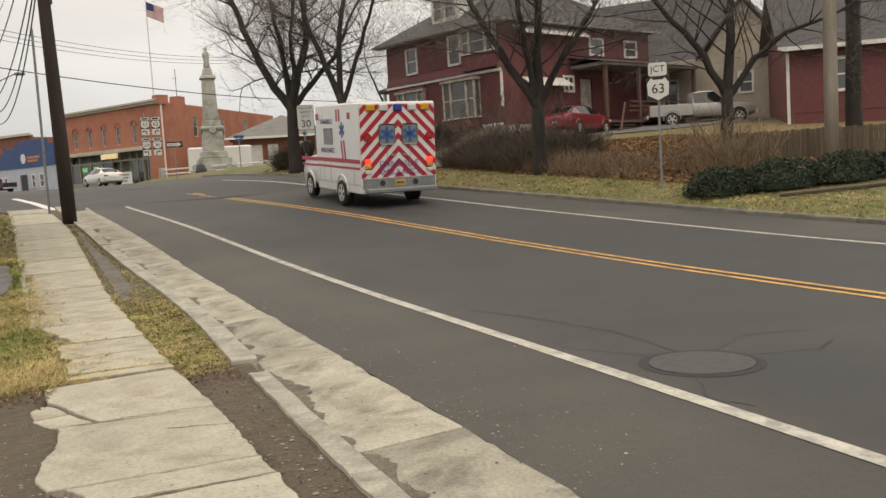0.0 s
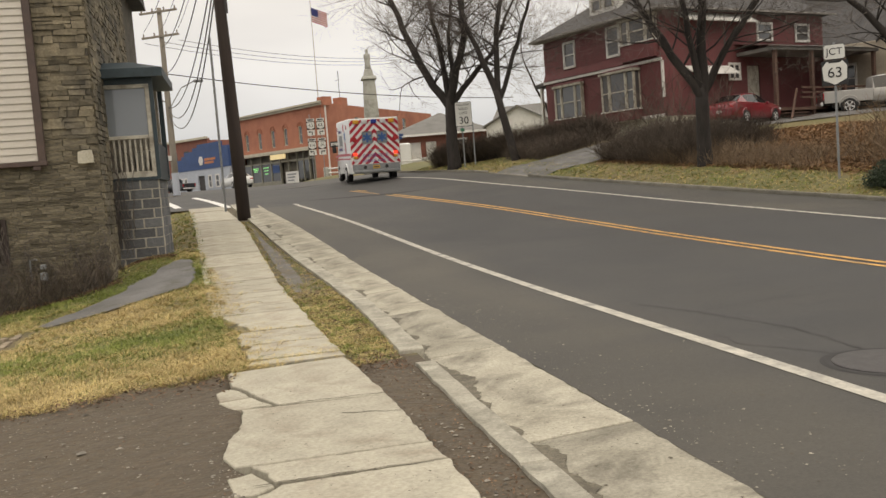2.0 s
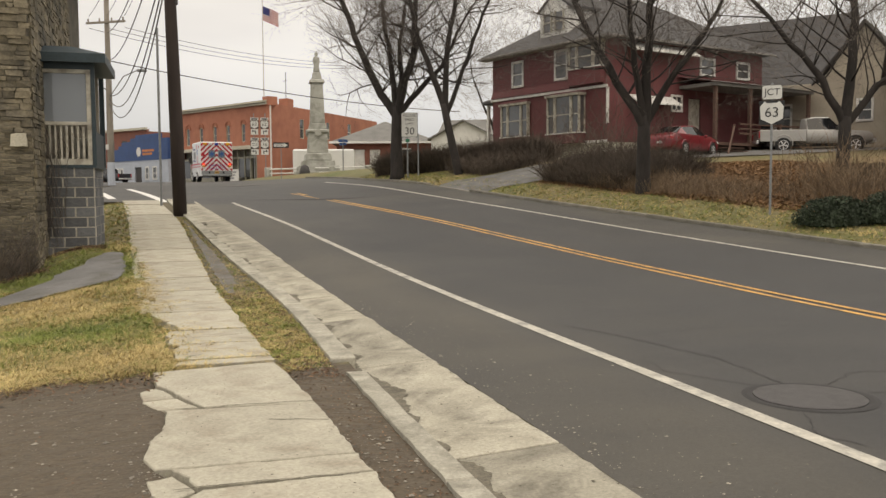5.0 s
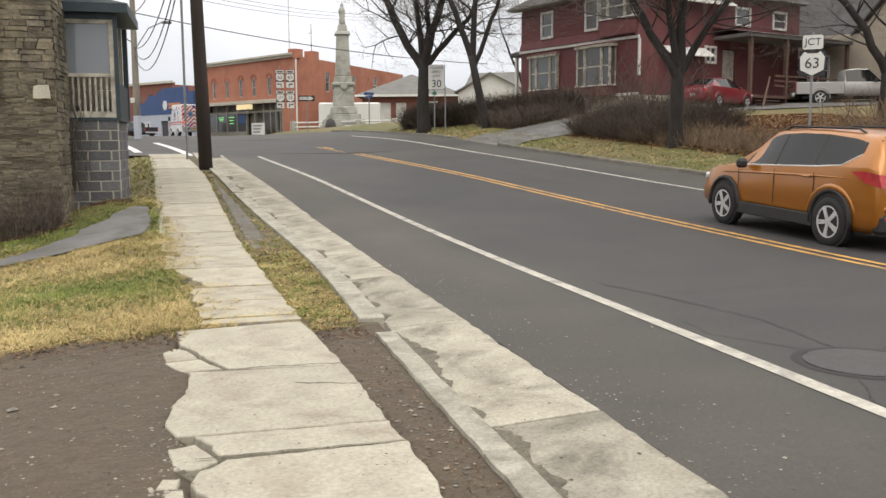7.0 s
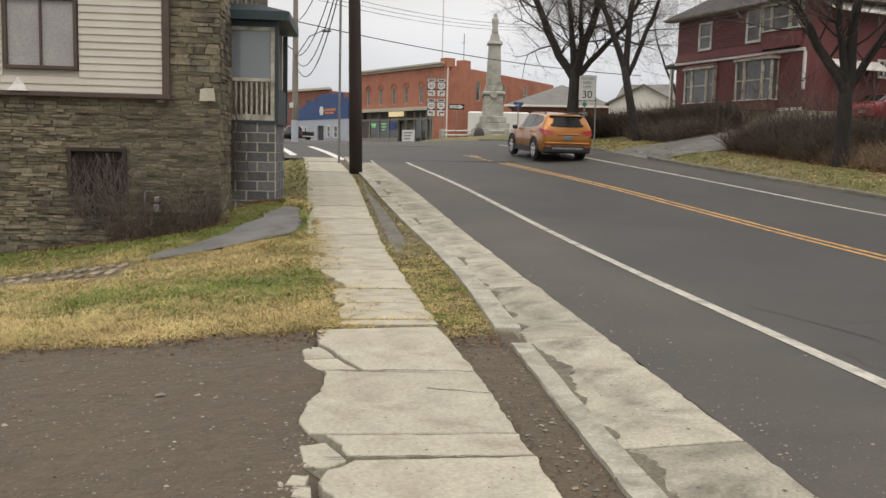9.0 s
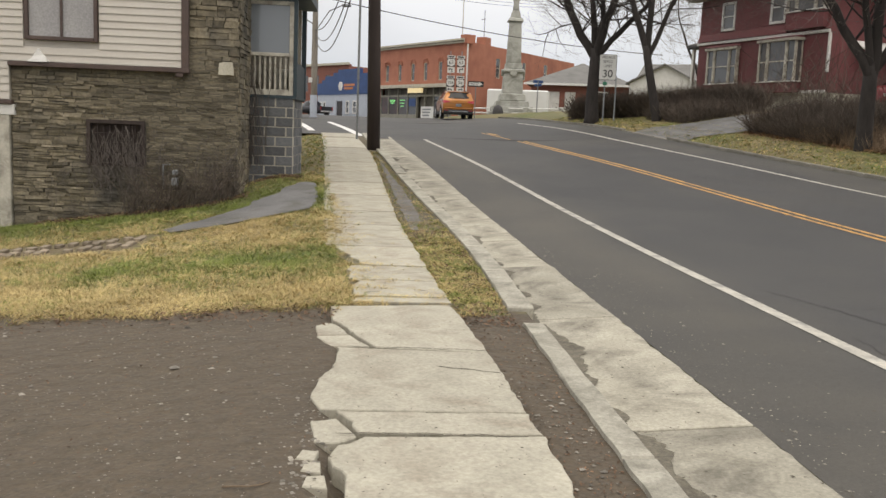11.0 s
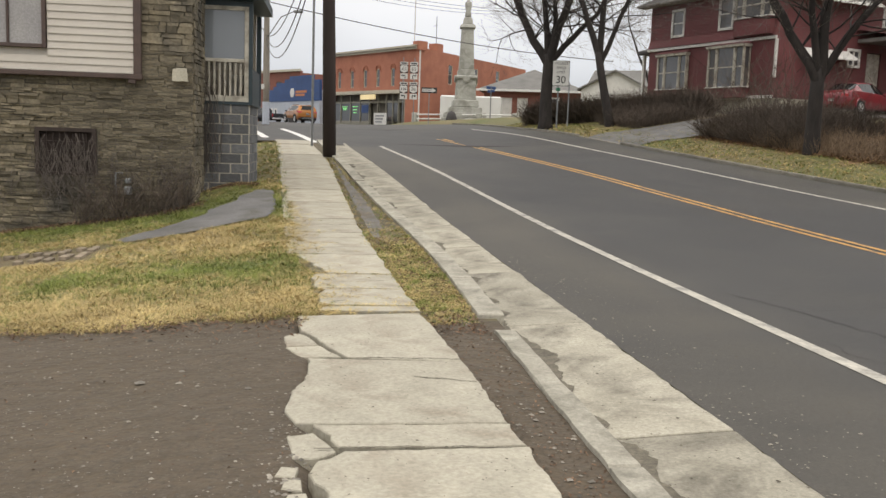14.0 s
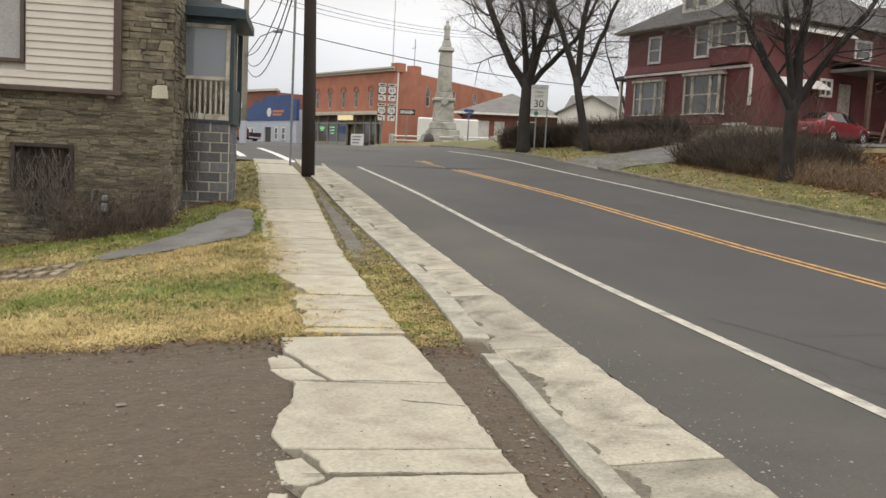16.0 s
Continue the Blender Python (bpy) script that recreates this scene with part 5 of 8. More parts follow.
# ---- shops at the top of the street ----
def make_brick_block():
    h = empty("commercial_building", facade((-38.2, 94.0), (-25.05, 83.7), 2.6), "two-storey orange brick commercial building with shopfronts", "building")
    xs = (1.5, 4.15, 6.8, 9.25, 12.0)
    holes = [(x, 3.95, x + 0.65, 5.75) for x in xs]
    bm = bmesh.new()
    holed(bm, 16.75, 3.2, 7.7, 0.0, 0.35, holes)
    span(bm, 14.6, 0.0, 0.0, 16.75, 0.35, 3.2)
    span(bm, 0.0, 0.0, 0.0, 0.5, 0.35, 3.2)
    part("wall", bm, M_BRICK, h)
    for k, x in enumerate(xs):
        w = window(h, x + 0.06, 4.0, x + 0.6, 5.7, 0.08, M_CREAM, 0.07, 0, 1)
        bm = bmesh.new()
        for q in range(7):
            a = math.pi * q / 6
            box(bm, (x + 0.33 + 0.46 * math.cos(a), -0.04, 5.72 + 0.42 * math.sin(a)), (0.2, 0.12, 0.16), bev=0.02)
        part("hood", bm, M_BRICK, w, "arched brick hood")
    bm = bmesh.new()
    span(bm, -0.2, -0.4, 7.62, 16.6, -0.0, 7.8)
    span(bm, -0.2, -0.22, 7.4, 16.6, -0.0, 7.6)
    part("cornice", bm, M_CREAM, h, "pale cornice")
    bm = bmesh.new()
    span(bm, 15.9, -0.15, 7.3, 16.9, 0.9, 8.15)
    part("pier", bm, M_BRICK, h)
    bm = bmesh.new()
    span(bm, 0.3, -0.5, 3.2, 14.4, -0.03, 3.55)
    for q in range(14):
        box(bm, (2.4 + q * 0.8, -0.52, 3.38), (0.36, 0.03, 0.16))
    part("shop_fascia", bm, M_CREAM, h, "cream fascia with worn lettering bars")
    bm = bmesh.new()
    span(bm, 8.3, -1.3, 2.6, 11.0, -1.12, 3.1)
    part("shop_sign", bm, M_LAMP_SIGN, h, "lit yellowish shop sign")
    bm = bmesh.new()
    span(bm, 0.5, 0.5, 0.0, 14.6, 0.6, 3.2)
    part("shop_back", bm, M_SHOP, h)
    bm = bmesh.new()
    for x in (0.5, 2.2, 4.2, 6.2, 8.0, 9.6, 11.2, 12.4, 13.4, 14.5):
        span(bm, x - 0.07, 0.0, 0.0, x + 0.07, 0.25, 3.2)
    span(bm, 0.5, 0.02, 0.0, 8.0, 0.2, 0.45)
    span(bm, 0.5, 0.03, 2.3, 14.5, 0.2, 2.5)
    part("shopfront_frame", bm, M_SHOPFRAME, h, "weathered timber shopfront")
    for a, b in ((0.57, 2.13), (2.27, 4.13), (4.27, 6.13), (6.27, 7.93), (11.27, 12.33), (12.47, 13.33)):
        bm = bmesh.new()
        span(bm, a, 0.1, 0.45, b, 0.12, 2.3)
        part("shop_window", bm, M_GLASS, h)
    for x in (2.4, 4.5):
        for q in range(3):
            bm = bmesh.new()
            box(bm, (x + 0.6, 0.06, 1.95 - q * 0.16 * (1 + (x > 4))), (1.1 - 0.2 * q, 0.02, 0.07))
            part("neon_sign", bm, M_NEON, h, "green lit sign bar")
    bm = bmesh.new()
    box(bm, (7.1, 0.06, 1.7), (1.3, 0.03, 0.8))
    part("poster", bm, M_BLUE, h, "blue window poster")
    sd = side_frame(h, 16.75, 0.35, 0)
    # long side wall to the right
    ang = math.degrees(math.atan2(109.4 - 83.7, -19.0 + 25.05)) - math.degrees(math.atan2(83.7 - 94.0, -25.05 + 38.2))
    sd.matrix_basis = pose(16.75, 0.0, 0, 0, 0, ang)
    hs = [(6.2, 4.5, 7.1, 6.4), (12.3, 4.7, 13.1, 6.5), (17.8, 4.8, 18.7, 6.7)]
    bm = bmesh.new()
    holed(bm, 26.4, 0, 7.55, 0.0, 0.3, hs)
    part("wall", bm, M_BRICK, sd)
    for a, b, c, d in hs:
        window(sd, a + 0.05, b, c - 0.05, d, 0.05, M_CREAM, 0.09, 0, 1)
    bm = bmesh.new()
    span(bm, 3.7, 0.0, 7.55, 4.9, 1.0, 8.3)
    part("chimney", bm, M_BRICK, sd)
    bm = bmesh.new()
    tube(bm, [(4.3, 0.5, 8.3), (4.3, 0.5, 11.0)], 0.04, 5)
    tube(bm, [(3.7, 0.5, 10.0), (4.5, 0.5, 10.2)], 0.03, 5)
    part("aerial", bm, M_STEEL, sd)
    bm = bmesh.new()
    tube(bm, [(0.1, -0.08, 0), (0.1, -0.08, 7.4)], 0.08, 8)
    part("downpipe", bm, M_WHITE, sd)
    bm = bmesh.new()
    v = [bm.verts.new(q) for q in ((0.3, 0.36, 7.3), (16.3, 0.36, 7.3), (5.6, 23.5, 7.2), (0.3, 23.5, 7.2))]
    bm.faces.new(v)
    part("roof", bm, M_GREY_ROOF, h)
    bm = bmesh.new()
    span(bm, 0.0, 0.4, 0, 0.3, 24, 7.5)
    part("wall", bm, M_BRICK_OLD, h)
    # banner and pavement
    b = empty("sidewalk_banner", facade((-30.4, 86.4), (-28.6, 85.0), 2.52), "white banner of a shop with unreadable writing", "banner")
    bm = bmesh.new()
    span(bm, 0, -0.02, 0.15, 2.3, 0.02, 1.3)
    part("cloth", bm, M_WHITE, b)
    for q in range(3):
        bm = bmesh.new()
        span(bm, 0.3, -0.03, 0.95 - q * 0.3, 1.9 - 0.2 * q, -0.024, 1.1 - q * 0.3)
        part("lettering_bar", bm, M_STEEL, b)
    for x in (0.0, 2.3):
        bm = bmesh.new()
        tube(bm, [(x, 0.03, 0), (x, 0.03, 1.35)], 0.03, 6)
        part("pole", bm, M_STEEL, b)
    f = empty("flagpole", pose(-28.2, 92.6, 2.6), "tall white flagpole with a striped flag", "flagpole")
    bm = bmesh.new()
    tube(bm, [(0, 0, 0), (0, 0, 20.7)], [0.09, 0.045], 8)
    lathe(bm, [(0.02, 20.7), (0.1, 20.8), (0.02, 20.9)], 8)
    part("pole", bm, M_WHITE, f)
    fl = empty("flag")
    fl.parent = f
    for r in range(13):
        bm = bmesh.new()
        rows = []
        for k in range(9):
            u = k / 8
            y = 0.15 * math.sin(u * 7)
            rows.append((u * 1.65 + 0.05, y, 18.6 - 0.75 * u))
        a = 0.115 * r
        vs = [[bm.verts.new((x, y, z - a)), bm.verts.new((x, y, z - a - 0.113))] for x, y, z in rows]
        for p_, q_ in zip(vs, vs[1:]):
            bm.faces.new((p_[0], p_[1], q_[1], q_[0]))
        part("stripe", bm, M_FLAG_RED if r % 2 == 0 else M_WHITE, fl)
    bm = bmesh.new()
    vs = [[bm.verts.new((u * 0.75 + 0.04, 0.15 * math.sin(u * 0.45 * 7) - 0.01, 18.605 - 0.75 * u * 0.45)), bm.verts.new((u * 0.75 + 0.04, 0.15 * math.sin(u * 0.45 * 7) - 0.01, 17.8 - 0.75 * u * 0.45))] for u in (0, 0.25, 0.5, 0.75, 1)]
    for p_, q_ in zip(vs, vs[1:]):
        bm.faces.new((p_[0], p_[1], q_[1], q_[0]))
    part("canton", bm, M_FLAG_BLUE, fl)


M_LAMP_SIGN = glow("lit_sign", (0.75, 0.62, 0.35), 0.35)
M_NEON = glow("green_neon", (0.25, 0.9, 0.3), 0.5)
M_SHOP = mat("shop_interior", (0.17, 0.155, 0.12), (0.1, 0.095, 0.08), scale=1.5, rough=0.8)
M_SHOPFRAME = mat("shopfront_timber", (0.26, 0.25, 0.2), (0.19, 0.18, 0.15), scale=3, rough=0.8)
M_FLAG_RED = mat("flag_red", (0.42, 0.03, 0.05), rough=0.8)
M_FLAG_BLUE = mat("flag_blue", (0.03, 0.04, 0.16), rough=0.8)
make_brick_block()


def make_blue_shop():
    h = empty("commercial_building", facade((-52.9, 108.75), (-42.0, 99.85), 2.45), "low grey shop with a stepped blue parapet", "building")
    holes = [(0.45, 0.65, 1.3, 2.1), (1.7, 0.65, 2.5, 2.1), (5.6, 0.0, 7.4, 2.2), (8.4, 0.65, 9.3, 2.2), (10.25, 0.65, 11.3, 2.2)]
    bm = bmesh.new()
    holed(bm, 14.1, -0.5, 3.0, 0.0, 0.3, holes)
    part("wall", bm, M_GREY_WALL, h)
    for a, b, c, d in holes:
        if b:
            window(h, a + 0.1, b + 0.1, c - 0.1, d - 0.1, -0.02, M_WHITE, 0.14, 0, 1)
    bm = bmesh.new()
    span(bm, 5.6, 0.15, -0.3, 7.4, 0.2, 2.2)
    part("door", bm, M_IRON, h)
    bm = bmesh.new()
    for a, b, z in ((0, 1.4, 4.5), (1.4, 2.3, 4.9), (2.3, 4.75, 5.35), (4.75, 6.1, 5.75), (6.1, 12.2, 6.1), (12.2, 14.1, 5.5)):
        span(bm, a, -0.06, 3.0, b, 0.3, z)
    part("parapet", bm, M_BLUE, h, "stepped blue painted parapet")
    bm = bmesh.new()
    lathe(bm, [(0.62, 0), (0.62, 0.05)], 6)
    bmesh.ops.rotate(bm, verts=bm.verts, matrix=Matrix.Rotation(radians(90), 3, "X"))
    bmesh.ops.translate(bm, verts=bm.verts, vec=(6.95, -0.07, 4.05))
    part("emblem", bm, M_WHITE, h, "white hexagonal emblem")
    for z, w in ((4.15, 2.9), (3.75, 2.4)):
        bm = bmesh.new()
        span(bm, 7.9, -0.1, z - 0.14, 7.9 + w, -0.065, z + 0.14)
        part("lettering_bar", bm, M_ORANGE_SIGN, h)
    bm = bmesh.new()
    span(bm, 0.0, 0.31, -0.5, 14.1, 12, 4.3)
    part("core", bm, M_GREY_WALL, h)
    g = empty("brick_block", facade((-63.5, 122.0), (-50.8, 114.0), 2.4), "old red brick building with a pale cornice", "building")
    bm = bmesh.new()
    hs = [(3 + 3 * k, 3.9, 4.3 + 3 * k, 6.2) for k in range(3)]
    holed(bm, 15.0, 0, 7.6, 0, 0.4, hs)
    span(bm, 0, 0.4, 0, 15, 10, 7.3)
    part("wall", bm, M_BRICK_OLD, g)
    for a, b, c, d in hs:
        window(g, a, b, c, d, 0.05, M_BRICK_OLD, 0.1, 0, 1)
    bm = bmesh.new()
    span(bm, -0.2, -0.3, 7.5, 15.2, 0, 7.8)
    span(bm, -0.1, -0.15, 1.9, 15.1, 0, 2.2)
    part("cornice", bm, M_CREAM, g)
    g = empty("gabled_hall", facade((-58.0, 140.0), (-46.0, 132.0), 2.4), "weathered grey-brown building with a stepped gable", "building")
    bm = bmesh.new()
    span(bm, 0, 0, 0, 8, 10, 7.6)
    span(bm, 1.2, 0, 7.6, 6.8, 0.6, 8.8)
    span(bm, 2.4, 0, 8.8, 5.6, 0.6, 9.7)
    part("wall", bm, M_TAN_OLD, g)
    bm = bmesh.new()
    gable(bm, 0, 8, 0.7, 10, 7.6, 2.0, "y", 0.0)
    part("roof", bm, M_GREY_ROOF, g)


M_ORANGE_SIGN = mat("orange_lettering", (0.55, 0.2, 0.08), rough=0.6)
M_TAN_OLD = mat("weathered_boards", (0.2, 0.155, 0.12), (0.13, 0.11, 0.095), scale=1, rough=0.9)
make_blue_shop()


def make_bungalow():
    h = empty("bungalow", facade((-18.6, 84.4), (-9.5, 85.6), 3.3), "brick bungalow with a grey hipped roof", "house")
    bm = bmesh.new()
    holed(bm, 9.2, -0.6, 3.0, 0, 0.3, [(1.6, 0.3, 2.7, 2.3), (3.2, 0, 4.2, 2.3), (5.4, 1.1, 7.2, 2.4)])
    part("wall", bm, M_BRICK_OLD, h)
    window(h, 5.5, 1.2, 7.1, 2.3, 0.0, M_WHITE, 0.12, 1, 0)
    for a, b in ((1.6, 2.7), (3.2, 4.2)):
        bm = bmesh.new()
        span(bm, a, 0.1, -0.3, b, 0.15, 2.3)
        part("garage_door", bm, M_WHITE, h)
    bm = bmesh.new()
    hip(bm, 0, 9.2, 0, 9, 3.0, 2.3, 0.7)
    part("roof", bm, M_GREY_ROOF, h)
    bm = bmesh.new()
    span(bm, -0.7, -0.72, 2.86, 9.9, -0.68, 3.06)
    part("fascia", bm, M_WHITE, h)
    bm = bmesh.new()
    span(bm, 0, 0.4, -0.6, 9.2, 9, 3.0)
    part("core", bm, M_BRICK_OLD, h)
    t = empty("cargo_trailer", facade((-21.6, 79.4), (-15.6, 80.4), 2.7), "white box trailer parked behind the monument", "trailer")
    bm = bmesh.new()
    span(bm, 0, 0, 0.55, 5.6, 2.2, 2.75, 0.12)
    part("box", bm, M_PAINT_W, t)
    bm = bmesh.new()
    span(bm, 0.1, 0.1, 0.4, 5.5, 2.1, 0.55)
    part("chassis", bm, M_IRON, t)
    for x in (2.4, 3.3):
        for y in (0.15, 2.05):
            bm = bmesh.new()
            lathe(bm, [(0.2, -0.1), (0.34, -0.09), (0.36, 0), (0.34, 0.09), (0.2, 0.1)], 16)
            bmesh.ops.rotate(bm, verts=bm.verts, matrix=Matrix.Rotation(radians(90), 3, "X"))
            bmesh.ops.translate(bm, verts=bm.verts, vec=(x, y, 0.36))
            part("wheel", bm, M_TYRE, t)
    g = empty("garage", facade((-8.4, 75.6), (-2.4, 75.0), 3.6), "white gabled garage behind the trees", "garage")
    bm = bmesh.new()
    span(bm, 0, 0, -0.6, 5.6, 7, 2.4)
    v = [bm.verts.new(q) for q in ((0, 0, 2.4), (5.6, 0, 2.4), (2.8, 0, 3.9))]
    bm.faces.new(v)
    part("wall", bm, M_WHITE, g)
    bm = bmesh.new()
    gable(bm, 0, 5.6, 0, 7, 2.42, 1.6, "y", 0.3)
    part("roof", bm, M_GREY_ROOF, g)
    g = empty("far_house", facade((-10.5, 101.0), (2.0, 99.0), 3.5), "grey-roofed house glimpsed behind the garage", "house")
    bm = bmesh.new()
    span(bm, 0, 0, 0, 12, 9, 3.6)
    part("wall", bm, M_TAN, g)
    bm = bmesh.new()
    ends = []
    gable(bm, 0, 12, 0, 9, 3.6, 2.8, "x", 0.4, ends)
    part("roof", bm, M_GREY_ROOF, g)
    gable_walls(ends, M_TAN, g)


M_TYRE = mat("tyre_rubber", (0.02, 0.02, 0.021), (0.014, 0.014, 0.015), scale=10, rough=0.85)
make_bungalow()


# ---- the monument in its small green ----
def make_monument():
    o = (-16.75, 69.0)
    z = 2.75
    h = empty("monument", pose(*o, z, 0, 0, 18), "tall pale granite war monument with a soldier on top", "monument")

    def block(name, w0, w1, z0, z1, bev=0.04):
        bm = bmesh.new()
        v = [bm.verts.new((sx * w / 2, sy * w / 2, zz)) for w, zz in ((w0, z0), (w1, z1)) for sx, sy in ((-1, -1), (1, -1), (1, 1), (-1, 1))]
        for f in ((0, 3, 2, 1), (4, 5, 6, 7), (0, 1, 5, 4), (1, 2, 6, 5), (2, 3, 7, 6), (3, 0, 4, 7)):
            bm.faces.new([v[k] for k in f])
        if bev:
            bmesh.ops.bevel(bm, geom=bm.edges[:], offset=bev, segments=1, affect="EDGES")
        return part(name, bm, M_GRANITE, h)

    block("step", 3.7, 3.7, 0.0, 0.42)
    block("step", 3.2, 3.15, 0.42, 0.85)
    block("step", 2.6, 2.5, 0.85, 1.25)
    block("plinth", 2.1, 1.95, 1.25, 1.85, 0.08)
    block("die", 1.6, 1.45, 1.85, 3.4)
    block("cap", 1.75, 1.75, 3.4, 3.75, 0.12)
    for k in range(4):
        bm = bmesh.new()
        lathe(bm, [(0.28, -0.1), (0.28, 0.1)], 14)
        bmesh.ops.rotate(bm, verts=bm.verts, matrix=Matrix.Rotation(radians(90), 3, "X"))
        bmesh.ops.translate(bm, verts=bm.verts, vec=(0, -0.8, 3.45))
        bmesh.ops.rotate(bm, verts=bm.verts, matrix=Matrix.Rotation(radians(90 * k), 3, "Z"))
        part("boss", bm, M_GRANITE, h)
    block("base", 1.35, 1.25, 3.75, 4.2)
    block("shaft", 1.15, 0.9, 4.2, 7.35)
    block("capital", 1.25, 1.05, 7.35, 7.65, 0.06)
    block("pedestal", 0.8, 0.6, 7.65, 8.2, 0.05)
    bm = bmesh.new()
    lathe(bm, [(0.22, 8.2), (0.26, 8.35), (0.2, 8.7), (0.27, 9.1), (0.25, 9.35), (0.1, 9.45), (0.13, 9.58), (0.12, 9.72), (0.03, 9.8)], 12)
    st = part("statue", bm, M_GRANITE, None, "", True)
    st.matrix_basis = pose(*o, z, 0, 0, 18)
    tagged(st, "weathered granite soldier statue on the monument", "statue")
    # dark bronze plaque stone in front
    bm = bmesh.new()
    lathe(bm, [(0.42, 0), (0.42, 0.7), (0.3, 1.05), (0.05, 1.2)], 12)
    bmesh.ops.scale(bm, verts=bm.verts, vec=(1, 0.6, 1))
    p_ = part("bronze_marker", bm, M_IRON, None, "", True)
    p_.matrix_basis = pose(-17.2, 66.6, 2.45)
    tagged(p_, "dark bronze marker before the monument", "marker")
    # rails between stone posts
    f = empty("fence", None, "white rail fence with stone posts round the monument", "fence")
    f.matrix_basis = pose(-21.2, 70.2, 2.6)
    pts = [(0, 0), (3.2, -2.0), (6.2, -3.6), (9.2, -5.0)]
    for x, y in pts:
        bm = bmesh.new()
        box(bm, (x, y, 0.4), (0.45, 0.45, 1.1), bev=0.06)
        part("stone_post", bm, M_GRANITE, f)
    for (x0, y0), (x1, y1) in zip(pts, pts[1:]):
        for q in (0.45, 0.8):
            bm = bmesh.new()
            tube(bm, [(x0, y0, q), (x1, y1, q)], 0.06, 6)
            part("rail", bm, M_WHITE, f)


make_monument()


def make_hydrant():
    h = empty("fire_hydrant", pose(-12.3, 63.0, 2.42), "yellow fire hydrant on the grass verge", "hydrant")
    bm = bmesh.new()
    lathe(bm, [(0.17, 0), (0.17, 0.06), (0.11, 0.08), (0.11, 0.5), (0.15, 0.52), (0.15, 0.58), (0.12, 0.62), (0.08, 0.74), (0.03, 0.78)], 14)
    part("barrel", bm, M_HYDRANT, h, "", True)
    bm = bmesh.new()
    tube(bm, [(-0.2, 0, 0.4), (0.2, 0, 0.4)], 0.06, 8)
    part("outlet", bm, M_HYDRANT, h)


M_HYDRANT = mat("yellow_enamel", (0.55, 0.42, 0.08), (0.45, 0.34, 0.07), rough=0.5)
make_hydrant()


# ---- signs ----
M_SIGN_W = mat("sign_white", (0.62, 0.62, 0.59), (0.56, 0.56, 0.53), scale=2, rough=0.5, fineamt=0.05)
M_SIGN_K = mat("sign_black", (0.015, 0.015, 0.016), rough=0.5)
M_SIGN_G = mat("sign_green", (0.02, 0.16, 0.09), rough=0.5)


def lettering(name, words, size, parent, m, material):
    cu = bpy.data.curves.new(name, "FONT")
    cu.body, cu.size, cu.align_x, cu.align_y, cu.extrude = words, size, "CENTER", "CENTER", 0.002
    tmp = bpy.data.objects.new(name, cu)
    scene.collection.objects.link(tmp)
    dg = bpy.context.evaluated_depsgraph_get()
    me = bpy.data.meshes.new_from_object(tmp.evaluated_get(dg))
    bpy.data.objects.remove(tmp)
    me.materials.clear()
    me.materials.append(material)
    o = new(name, me)
    o.parent = parent
    o.matrix_basis = m @ pose(0, 0, 0, 90, 0, 0)
    return o


def panel(parent, name, w, hgt, z, material, y=-0.04, cut=0.03):
    bm = bmesh.new()
    box(bm, (0, y, z), (w, 0.012, hgt))
    bmesh.ops.bevel(bm, geom=[e for e in bm.edges if abs(e.verts[0].co.y - e.verts[1].co.y) > 0.005], offset=cut, segments=2, affect="EDGES")
    return part(name, bm, material, parent)


def post(parent, z1, x=0.0, r=0.032):
    bm = bmesh.new()
    span(bm, x - r, -0.03, -0.4, x + r, 0.01, z1)
    return part("post", bm, M_STEEL, parent)


def route_shield(parent, words, x, z, k=1.0):
    bm = bmesh.new()
    box(bm, (x, -0.045, z), (0.62 * k, 0.01, 0.62 * k))
    b = part("backing", bm, M_SIGN_K, parent)
    bm = bmesh.new()
    pts = [(-0.18, 0.3), (-0.12, 0.25), (0.12, 0.25), (0.18, 0.3), (0.29, 0.16), (0.27, -0.16), (0.15, -0.22), (0, -0.3), (-0.15, -0.22), (-0.27, -0.16), (-0.29, 0.16)]
    v = [bm.verts.new((x + px * k, -0.054, z + pz * k)) for px, pz in reversed(pts)]
    bm.faces.new(v)
    part("shield", bm, M_SIGN_W, parent)
    lettering("numerals", words, 0.36 * k * (1 if len(words) < 3 else 0.8), parent, pose(x, -0.06, z), M_SIGN_K)


def face_camera(x, y, z):
    return pose(x, y, z, 0, 0, math.degrees(math.atan2(-x, y)))


